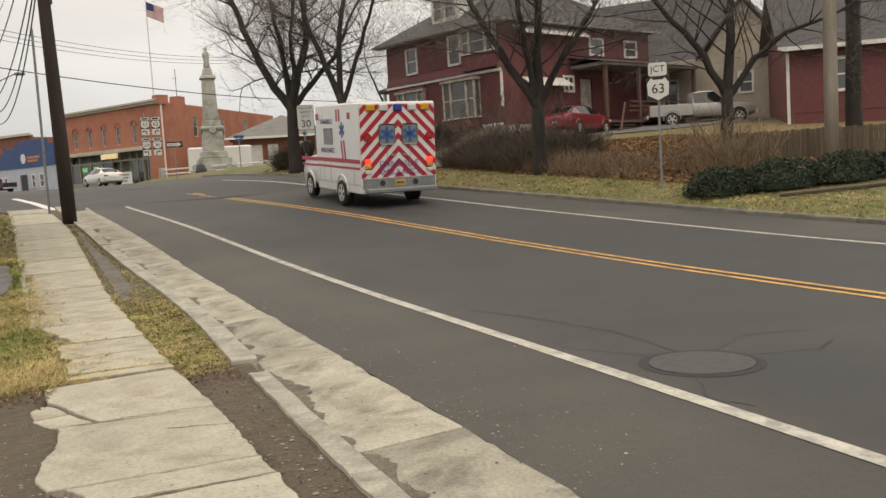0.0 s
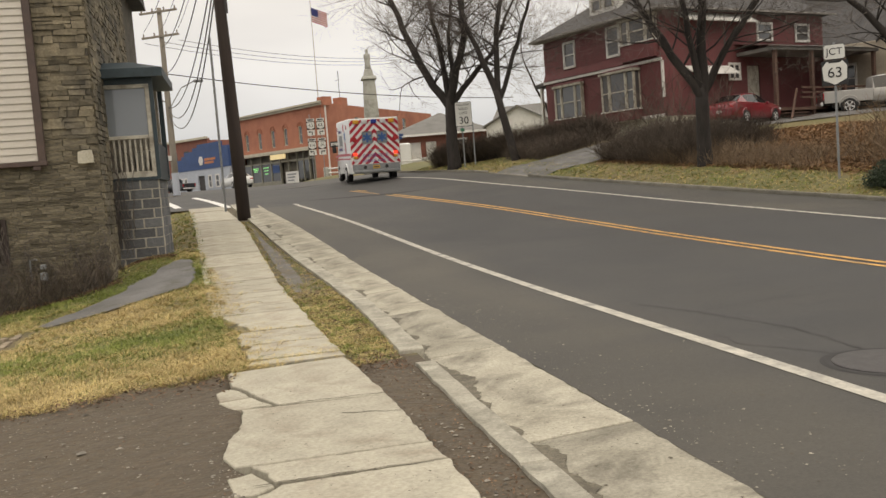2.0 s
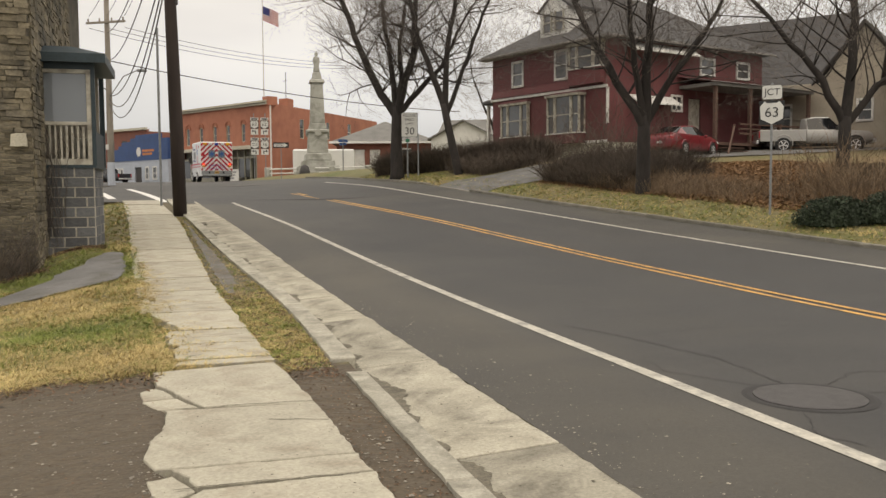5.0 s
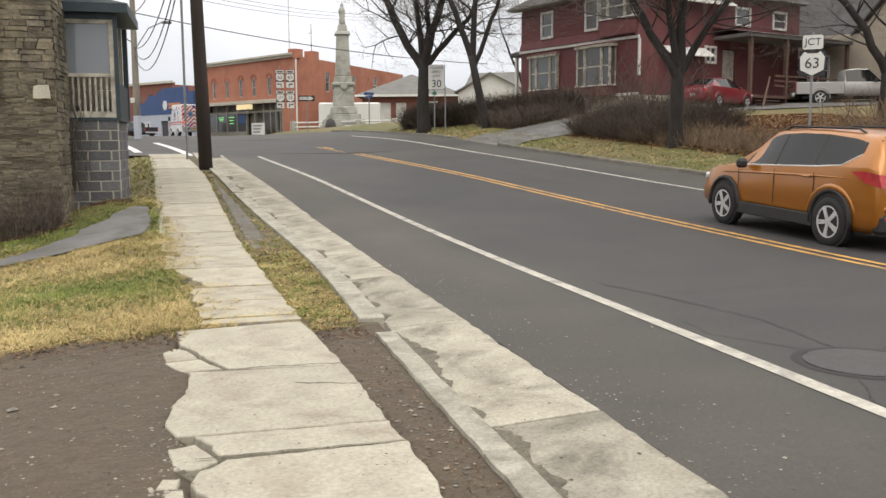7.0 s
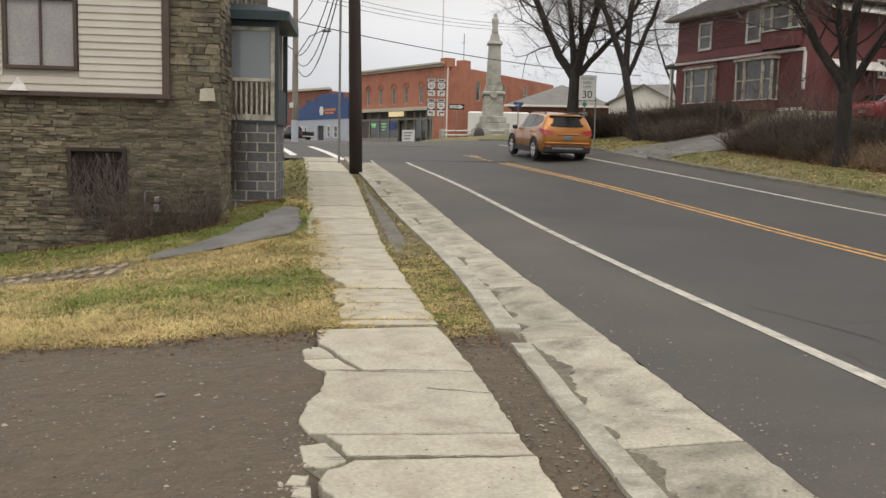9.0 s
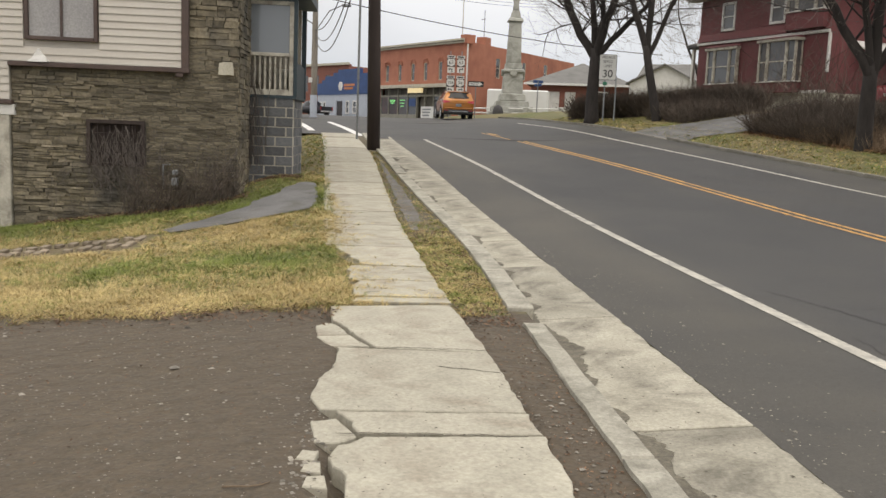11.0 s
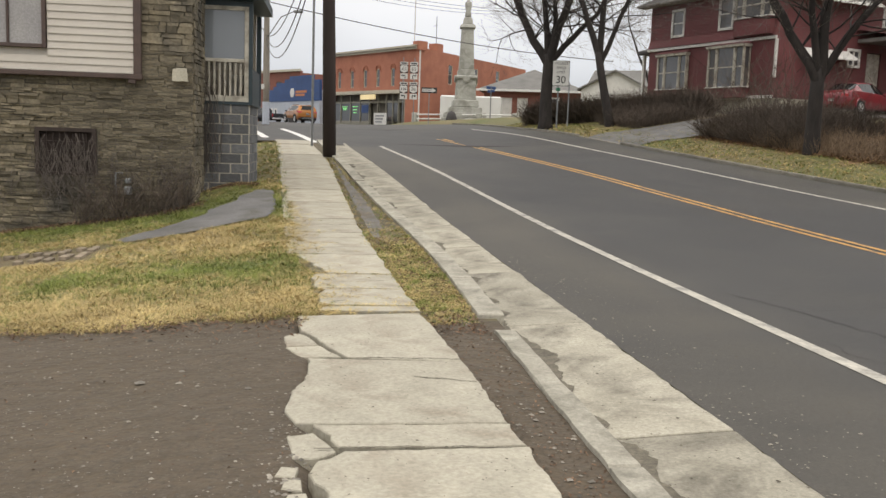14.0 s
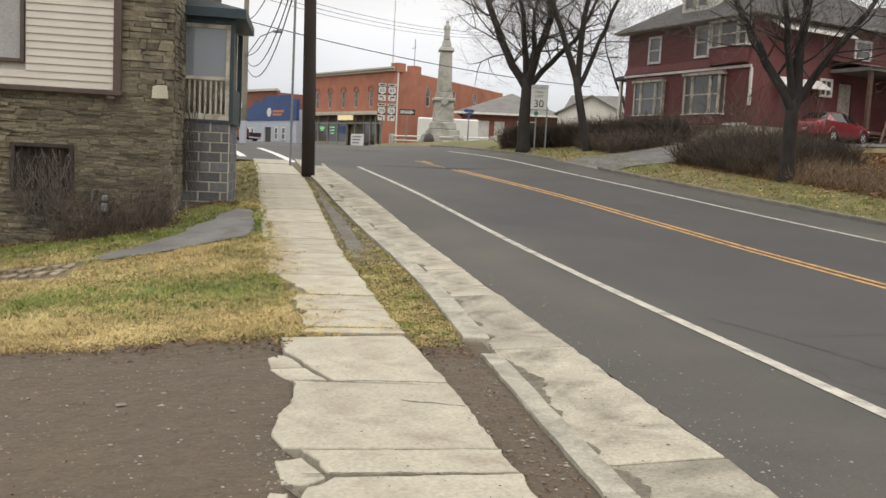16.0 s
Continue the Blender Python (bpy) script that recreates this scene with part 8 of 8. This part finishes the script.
        for y in (0.98, 0.02, -0.93):
            box_part(root, "door_gap", (sx * 0.921, y, 0.76), (0.006, 0.01, 0.55), M_CLAD, 0.0)
    # tailgate glass
    bm = bmesh.new()
    grid = []
    for k in range(7):
        u = k / 6
        y = -2.175 + 0.165 * u
        z = 1.19 + 0.36 * u
        half = 0.81 - 0.13 * u - (0.06 if k == 0 else 0)
        grid.append([bm.verts.new((half * q, y - 0.012 + 0.05 * abs(q) ** 3, z - 0.008 * abs(q) + (0.03 * abs(q) ** 3 if k < 2 else 0))) for q in (-1, -0.75, -0.4, 0, 0.4, 0.75, 1)])
    for p_, q_ in zip(grid, grid[1:]):
        for k in range(6):
            bm.faces.new((p_[k], p_[k + 1], q_[k + 1], q_[k]))
    part("rear_window", bm, M_CARGLASS, root, "dark tailgate glass", True)
    bm = bmesh.new()
    tube(bm, [(-0.28, -2.2, 1.22), (0.0, -2.185, 1.235), (0.3, -2.19, 1.23)], [0.012, 0.012, 0.006], 6)
    part("wiper", bm, M_CLAD, root)
    root.scale = (1.1, 1.1, 1.1)
    for y in (1.36, -1.33):
        for x in (-0.915, 0.915):
            arch(root, x, y, 0.4, M_CLAD)
    ws = [wheel(root, x, y, 0.355, 0.22) for y in (1.36, -1.33) for x in (-0.84, 0.84)]
    for x in (-0.925, 0.925):
        box_part(root, "sill_cladding", (x, 0.02, 0.34), (0.03, 1.95, 0.2), M_CLAD)
        box_part(root, "door_handle", (x * 0.995, -0.75, 0.97), (0.03, 0.2, 0.03), M_ORANGE, 0.01)
        box_part(root, "door_handle", (x * 0.995, 0.25, 0.95), (0.03, 0.2, 0.03), M_ORANGE, 0.01)
        box_part(root, "mirror", (x * 1.1, 0.75, 1.08), (0.2, 0.1, 0.15), M_CLAD, 0.04)
        bm = bmesh.new()
        tube(bm, [(x * 0.62, -1.55, 1.62), (x * 0.62, -1.4, 1.685), (x * 0.62, 0.1, 1.69), (x * 0.62, 0.25, 1.62)], 0.018, 6)
        part("roof_rail", bm, M_CLAD, root)
        sx = 1 if x > 0 else -1
        bm = bmesh.new()
        v = [bm.verts.new(p) for p in ((0.93 * sx, -1.72, 1.1), (0.925 * sx, -2.0, 1.12), (0.905 * sx, -2.215, 1.09), (0.5 * sx, -2.262, 1.04), (0.56 * sx, -2.285, 0.95), (0.89 * sx, -2.275, 0.91), (0.938 * sx, -2.0, 0.97))]
        for f in ((0, 1, 6), (1, 2, 5, 6), (2, 3, 4, 5)):
            bm.faces.new([v[k] for k in f])
        part("tail_light", bm, M_TAIL, root)
        box_part(root, "reflector", (x * 0.78, -2.3, 0.5), (0.2, 0.03, 0.05), M_TAIL, 0.01)
        box_part(root, "headlight", (x * 0.72, 2.08, 0.78), (0.3, 0.2, 0.12), M_LENS_W, 0.03)
    box_part(root, "rear_bumper", (0, -2.19, 0.42), (1.74, 0.24, 0.3), M_CLAD, 0.06)
    box_part(root, "bumper_ledge", (0, -2.2, 0.62), (1.66, 0.2, 0.1), M_ORANGE, 0.035)
    box_part(root, "skid_plate", (0, -2.312, 0.44), (1.15, 0.03, 0.08), M_STEEL, 0.02)
    box_part(root, "number_plate", (0.0, -2.28, 0.8), (0.34, 0.02, 0.16), M_STEEL, 0.01)
    box_part(root, "lettering_bar", (0.0, -2.293, 0.8), (0.24, 0.006, 0.05), M_STEEL, 0.0)
    box_part(root, "tailgate_ledge", (0.0, -2.265, 0.93), (0.8, 0.05, 0.05), M_ORANGE, 0.015)
    box_part(root, "spoiler", (0.0, -2.0, 1.578), (1.22, 0.16, 0.03), M_ORANGE, 0.013)
    return root, ws


def make_sedan(paint, label, name="car"):
    root = empty(name, None, label, "car")
    st = [(-2.3, 0.42, 0.72, 0.75, 0.68, 0.67, 0.55), (-2.24, 0.32, 0.98, 1.03, 0.84, 0.82, 0.62), (-2.0, 0.26, 1.03, 1.08, 0.88, 0.86, 0.63), (-1.82, 0.24, 1.04, 1.12, 0.89, 0.87, 0.63), (-1.2, 0.22, 1.02, 1.44, 0.9, 0.88, 0.58), (-0.8, 0.22, 1.0, 1.5, 0.9, 0.88, 0.58), (-0.2, 0.22, 0.98, 1.52, 0.9, 0.88, 0.58), (0.25, 0.22, 0.96, 1.48, 0.9, 0.88, 0.58), (1.2, 0.22, 0.93, 1.06, 0.9, 0.86, 0.64), (1.32, 0.22, 0.92, 1.0, 0.9, 0.85, 0.63), (1.85, 0.25, 0.84, 0.9, 0.87, 0.79, 0.56), (2.15, 0.3, 0.74, 0.78, 0.8, 0.72, 0.5), (2.28, 0.4, 0.6, 0.63, 0.68, 0.62, 0.42)]
    shell(root, st, paint, [(-1.5, 0.95)], [(-1.82, -1.2), (0.25, 1.2)])
    for y in (1.38, -1.33):
        for x in (-0.89, 0.89):
            arch(root, x, y, 0.36, paint)
            wheel(root, x * 0.93, y, 0.315, 0.2)
    for x in (-0.62, 0.62):
        box_part(root, "tail_light", (x, -2.25, 0.82), (0.36, 0.08, 0.16), M_TAIL, 0.03)
        box_part(root, "headlight", (x, 2.12, 0.68), (0.3, 0.22, 0.12), M_LENS_W, 0.03)
        box_part(root, "mirror", (x * 1.5, 0.62, 0.97), (0.18, 0.1, 0.12), paint, 0.03)
    box_part(root, "number_plate", (0, -2.29, 0.62), (0.32, 0.02, 0.15), M_SIGN_W, 0.01)
    return root


def make_pickup(paint, label):
    root = empty("pickup_truck", None, label, "pickup truck")
    st = [(-0.55, 0.5, 1.12, 1.16, 0.94, 0.93, 0.7), (-0.5, 0.45, 1.13, 1.78, 0.95, 0.93, 0.66), (0.0, 0.45, 1.13, 1.84, 0.96, 0.94, 0.66), (0.6, 0.45, 1.12, 1.82, 0.96, 0.94, 0.66), (1.25, 0.45, 1.1, 1.2, 0.96, 0.92, 0.7), (1.35, 0.45, 1.1, 1.17, 0.96, 0.92, 0.7), (2.5, 0.48, 1.03, 1.08, 0.94, 0.88, 0.66), (2.72, 0.55, 0.9, 0.93, 0.88, 0.82, 0.6)]
    shell(root, st, paint, [(-0.4, 1.0)], [(0.6, 1.25)])
    for x in (-0.92, 0.92):
        box_part(root, "bed_side", (x, -1.72, 0.86), (0.08, 2.3, 0.6), paint, 0.02)
    box_part(root, "tailgate", (0, -2.85, 0.86), (1.76, 0.07, 0.58), paint, 0.02)
    box_part(root, "bed_floor", (0, -1.72, 0.6), (1.76, 2.26, 0.06), M_CLAD)
    box_part(root, "chassis", (0, 0, 0.42), (1.4, 5.0, 0.16), M_CLAD)
    box_part(root, "bumper", (0, -2.98, 0.55), (1.8, 0.14, 0.18), M_ALLOY, 0.03)
    box_part(root, "bumper", (0, 2.8, 0.58), (1.8, 0.16, 0.22), M_ALLOY, 0.03)
    for x in (-0.86, 0.86):
        box_part(root, "tail_light", (x, -2.89, 0.92), (0.14, 0.06, 0.36), M_TAIL, 0.02)
        box_part(root, "mirror", (x * 1.2, 0.9, 1.2), (0.2, 0.1, 0.2), M_CLAD, 0.03)
    for y in (1.85, -1.7):
        for x in (-0.95, 0.95):
            arch(root, x, y, 0.44, paint)
            wheel(root, x * 0.93, y, 0.38, 0.24)
    return root


def clip_poly(pts, axis, limit, keep_less):
    out = []
    for a, b in zip(pts, pts[1:] + pts[:1]):
        ia, ib = (a[axis] <= limit) == keep_less, (b[axis] <= limit) == keep_less
        if ia:
            out.append(a)
        if ia != ib:
            u = (limit - a[axis]) / (b[axis] - a[axis])
            out.append(tuple(a[k] + (b[k] - a[k]) * u for k in range(2)))
    return out


def make_ambulance():
    root = empty("ambulance", None, "white box ambulance with red chevrons and stripes", "ambulance")
    H = 2.92
    box_part(root, "module", (0, 1.9, 1.83), (2.42, 3.8, 2.4), M_PAINT_W, 0.05)
    box_part(root, "skirt", (0, 1.9, 0.62), (2.38, 3.8, 0.42), M_PAINT_W, 0.02)
    box_part(root, "chassis", (0, 2.7, 0.5), (1.3, 5.2, 0.2), M_CLAD)
    st = [(3.75, 0.45, 1.45, 2.2, 1.0, 0.98, 0.8), (3.9, 0.45, 1.45, 2.22, 1.0, 0.98, 0.8), (4.5, 0.45, 1.42, 2.16, 1.0, 0.98, 0.78), (5.05, 0.45, 1.36, 1.5, 1.0, 0.96, 0.8), (5.15, 0.45, 1.34, 1.42, 1.0, 0.95, 0.8), (5.9, 0.5, 1.2, 1.26, 0.98, 0.92, 0.76), (6.1, 0.6, 1.0, 1.05, 0.92, 0.86, 0.7)]
    shell(root, st, M_PAINT_W, [(4.0, 4.9)], [(4.5, 5.05)])
    # chevrons on the rear
    n = 0
    for k in range(10):
        zc = 4.0 - k * 0.37
        for sx in (-1, 1):
            poly = [(0, zc), (1.18 * sx, zc - 1.18), (1.18 * sx, zc - 1.18 - 0.19), (0, zc - 0.19)]
            for axis, lim, less in ((1, 2.95, True), (1, 0.86, False)):
                if poly:
                    poly = clip_poly(poly, axis, lim, less)
            if len(poly) > 2:
                bm = bmesh.new()
                vs = [bm.verts.new((x, -0.004, z)) for x, z in (poly if sx < 0 else poly)]
                bm.faces.new(vs)
                part("chevron", bm, M_STRIPE, root, "red reflective chevron band")
    for x, mt in ((-0.86, M_AMBER), (-0.45, M_LENS_W), (0.0, M_BLUE_LENS), (0.45, M_LENS_W), (0.86, M_AMBER)):
        box_part(root, "warning_light", (x, -0.03, 2.86), (0.28, 0.07, 0.2), mt, 0.03)
    for x in (-0.98, 0.98):
        box_part(root, "warning_light", (x, -0.03, 2.02), (0.22, 0.06, 0.22), M_TAIL, 0.06)
        box_part(root, "tail_lamp", (x, -0.03, 1.34), (0.2, 0.06, 0.13), M_BRAKE, 0.02, label="lit red tail lamp")
        box_part(root, "reversing_lamp", (x, -0.03, 1.18), (0.2, 0.06, 0.11), M_AMBER, 0.02)
        box_part(root, "reversing_lamp", (x, -0.03, 1.04), (0.2, 0.06, 0.11), M_LENS_W, 0.02)
    for x in (-0.36, 0.36):
        d = empty("rear_door")
        d.parent = root
        box_part(d, "panel_edge", (x, -0.004, 1.6), (0.012, 0.012, 1.5), M_STEEL, 0.0)
        bm = bmesh.new()
        box(bm, (x, -0.012, 2.1), (0.5, 0.02, 0.6), bev=0.05)
        part("window", bm, M_STEEL, d, "grey rear window")
        bm = bmesh.new()
        for q in range(3):
            box(bm, (0, 0, 0), (0.1, 0.008, 0.44), m=Matrix.Translation((x, -0.027, 2.1)) @ Matrix.Rotation(radians(60 * q), 4, "Y"))
        part("emblem", bm, M_STARBLUE, d, "blue six-armed star")
        box_part(d, "handle", (x * 0.5, -0.03, 1.5), (0.16, 0.04, 0.07), M_STEEL, 0.01)
    lettering("lettering", "DANSVILLE", 0.25, root, pose(0, -0.012, 1.24), M_NAVY)
    lettering("lettering", "AMBULANCE", 0.23, root, pose(0, -0.012, 1.0), M_NAVY)
    box_part(root, "kick_plate", (0, -0.012, 0.7), (2.3, 0.03, 0.3), M_STEEL, 0.01, label="dull diamond-plate kick panel")
    box_part(root, "bumper", (0, -0.14, 0.5), (2.2, 0.26, 0.12), M_STEEL, 0.02)
    for x in (-0.55, 0.5):
        bm = bmesh.new()
        tube(bm, [(x, -0.04, 0.7), (x, 0.02, 0.7)], 0.085, 14)
        part("exhaust_port", bm, M_CLAD, root)
    box_part(root, "number_plate", (0, -0.035, 0.7), (0.34, 0.02, 0.17), M_PLATE, 0.01)
    box_part(root, "lettering_bar", (0, -0.048, 0.7), (0.24, 0.006, 0.05), M_BROWN_TRIM, 0.0)
    for sx in (-1, 1):
        x = sx * 1.213
        for z, h in ((1.34, 0.12), (1.14, 0.07)):
            box_part(root, "side_stripe", (x, 1.9, z), (0.008, 3.75, h), M_STRIPE, 0.0)
            box_part(root, "side_stripe", (sx * 1.0, 4.95, z - 0.04), (0.03, 2.0, h), M_STRIPE, 0.0)
        for k in range(2):
            bm = bmesh.new()
            y = 1.1 + k * 0.22
            vs = [bm.verts.new((x + sx * 0.004, yy, z)) for yy, z in ((y, 1.4), (y + 0.12, 1.4), (y + 0.22, 1.95), (y + 0.1, 1.95))]
            bm.faces.new(vs)
            part("side_stripe", bm, M_STRIPE, root)
            box_part(root, "side_stripe", (x, 1.6 + k * 0.22, 2.68), (0.008, 0.12, 0.36), M_STRIPE, 0.0)
        turn = -90 if sx < 0 else 90
        lettering("lettering", "DANSVILLE", 0.22, root, pose(x + sx * 0.006, 2.75, 2.5, 0, 0, turn), M_NAVY)
        lettering("lettering", "AMBULANCE", 0.22, root, pose(x + sx * 0.006, 2.7, 1.62, 0, 0, turn), M_NAVY)
        box_part(root, "side_window", (x, 2.6, 2.05), (0.02, 0.75, 0.5), M_STEEL, 0.03)
        bm = bmesh.new()
        for q in range(3):
            box(bm, (0, 0, 0), (0.008, 0.1, 0.46), m=Matrix.Translation((x + sx * 0.004, 1.4, 2.25)) @ Matrix.Rotation(radians(60 * q), 4, "X"))
        part("emblem", bm, M_STARBLUE, root)
        for y, mt in ((0.8, M_TAIL), (3.6, M_TAIL), (3.3, M_LENS_W)):
            box_part(root, "side_light", (x, y, 2.66), (0.05, 0.2, 0.2), mt, 0.02)
        for y in (0.5, 2.5, 3.1, 3.5):
            box_part(root, "locker_edge", (x, y, 1.0), (0.006, 0.012, 0.7), M_STEEL, 0.0)
        box_part(root, "mirror", (sx * 1.28, 4.6, 1.7), (0.2, 0.1, 0.42), M_CLAD, 0.03)
        arch(root, sx * 1.2, 1.55, 0.45, M_PAINT_W)
        arch(root, sx * 0.985, 5.2, 0.43, M_PAINT_W)
    root.scale = (1.05, 1.05, 1.05)
    ws = [wheel(root, x, y, 0.38, w_) for x, y, w_ in ((-1.1, 1.55, 0.3), (1.1, 1.55, 0.3), (-0.9, 5.2, 0.24), (0.9, 5.2, 0.24))]
    bm = bmesh.new()
    box(bm, (0, 3.3, 3.08), (0.5, 0.5, 0.14), bev=0.04)
    part("roof_vent", bm, M_PAINT_W, root)
    return root, ws


suv, suv_wheels = make_suv()
ambulance, ambulance_wheels = make_ambulance()
white_sedan = make_sedan(M_PAINT_W, "white sedan driving away past the shops")
red_sedan = make_sedan(M_RED_CAR, "dark red sedan parked on the driveway")
red_sedan.matrix_basis = pose(7.6, 44.6, ground_z(*SL(7.6, 44.6)) + 0.03, 0, 0, -40) @ Matrix.Scale(0.95, 4)
blue_sedan = make_sedan(M_BLACK_CAR, "dark blue sedan parked behind the shrubs")
bs_ = W(17.0, 25.5)
blue_sedan.matrix_basis = pose(bs_.x, bs_.y, ground_z(17.0, 25.5), 0, 0, 75)
silver_truck = make_pickup(M_SILVER, "silver pickup truck parked beside the porch")
silver_truck.matrix_basis = pose(14.9, 48.3, 3.5, 0, 0, -93)
black_truck = make_pickup(M_BLACK_CAR, "black pickup truck parked near the blue shop")
bt_ = W(112.0, -8.3)
black_truck.matrix_basis = pose(bt_.x, bt_.y, 2.62, 0, 0, 62)


# ---- what moves ----
def drive(way, back=0.0):
    """Poses along (t, s, l) of a vehicle's reference point; heading and slope follow the path."""
    ts = [w[0] for w in way]

    def at(t):
        # smooth passage through the given points
        i = max(0, min(len(way) - 2, int(np.searchsorted(ts, t, "right")) - 1))
        p1, p2 = way[i], way[i + 1]
        p0, p3 = way[max(0, i - 1)], way[min(len(way) - 1, i + 2)]
        h = p2[0] - p1[0]
        u = (t - p1[0]) / h
        out = []
        for k in (1, 2):
            m1 = (p2[k] - p0[k]) / (p2[0] - p0[0]) * h
            m2 = (p3[k] - p1[k]) / (p3[0] - p1[0]) * h
            out.append((2 * u ** 3 - 3 * u * u + 1) * p1[k] + (u ** 3 - 2 * u * u + u) * m1 + (-2 * u ** 3 + 3 * u * u) * p2[k] + (u ** 3 - u * u) * m2)
        return out

    return at


def place(at, t, turn=4.0, z_extra=0.0):
    s, l = at(t)
    s2, l2 = at(min(16.0, t + 0.1))
    s1, l1 = at(max(0.0, t - 0.1))
    d = W(s2, l2) - W(s1, l1)
    d.normalize()
    o = W(s, l)
    z = road_z(s, l)
    q = o + d * 2.0
    slope = math.degrees(math.atan2(road_z(*SL(q.x, q.y)) - z, 2.0))
    return pose(o.x, o.y, z + z_extra, slope, 0, math.degrees(math.atan2(-d.x, d.y)) - float(np.interp(s, (-20, 5, 45, 60), (0, turn, turn, 0))))


AMBULANCE_WAY = [(0.0, 25.3, 9.25), (0.5, 29.9, 8.6), (1.0, 34.5, 7.9), (1.5, 38.9, 7.15), (2.0, 44.1, 6.5), (2.5, 49.6, 5.9), (3.0, 54.8, 5.3), (5.5, 78.0, 1.95), (6.0, 83.6, 1.1), (6.5, 89.4, -0.1), (7.0, 94.6, -1.4), (7.5, 99.0, -2.8), (8.0, 102.5, -4.5), (9.0, 107.5, -10.0), (10.3, 112.0, -19.0), (16.0, 122.0, -58.0)]
SUV_WAY = [(0.0, -66.0, 5.6), (3.0, -33.0, 7.7), (5.5, -7.0, 9.6), (6.5, 5.6, 10.45), (7.0, 13.4, 10.4), (7.2, 16.3, 10.2), (7.5, 20.75, 9.95), (8.0, 26.6, 9.15), (10.5, 51.6, 5.35), (11.0, 60.0, 4.9), (11.5, 66.0, 4.5), (12.0, 71.6, 3.7), (12.5, 77.0, 2.4), (13.5, 89.0, -1.4), (14.0, 93.8, -3.4), (14.5, 97.8, -4.8), (15.0, 101.5, -5.9), (15.5, 104.2, -7.3), (16.0, 106.0, -10.5)]
SEDAN_WAY = [(0.0, 80.0, 2.4), (1.0, 82.0, 1.6), (1.5, 84.0, 0.6), (2.5, 91.5, -2.2), (3.0, 97.5, -3.7), (5.0, 110.0, -14.0), (16.0, 122.0, -52.0)]


def rolling(wheels, at, radius, t0, t1):
    """Each wheel turns with the way that its vehicle goes."""
    turned, rows, last = 0.0, [], None
    homes = [w.matrix_basis.copy() for w in wheels]
    times = [0.0] + [k / FPS for k in range(int(t0 * FPS), int(t1 * FPS) + 1)] + [16.0]
    for t in sorted(set(times)):
        p = W(*at(t))
        if last is not None and t0 < t <= t1:
            turned += (p - last).length / radius
        last = p
        rows.append((t, turned))
    for w, home in zip(wheels, homes):
        walk(w, [(t, home @ Matrix.Rotation(-a, 4, "X")) for t, a in rows])


def motions():
    ticks = [k * 0.25 for k in range(65)]
    way = drive(AMBULANCE_WAY)
    walk(ambulance, [(t, place(way, t)) for t in ticks])
    rolling(ambulance_wheels, way, 0.38, 0.0, 6.0)
    way = drive(SUV_WAY)
    walk(suv, [(t, place(way, t, 2.0)) for t in ticks])
    rolling(suv_wheels, way, 0.38, 6.5, 12.5)
    way = drive(SEDAN_WAY)
    walk(white_sedan, [(t, place(way, t)) for t in ticks])


motions()
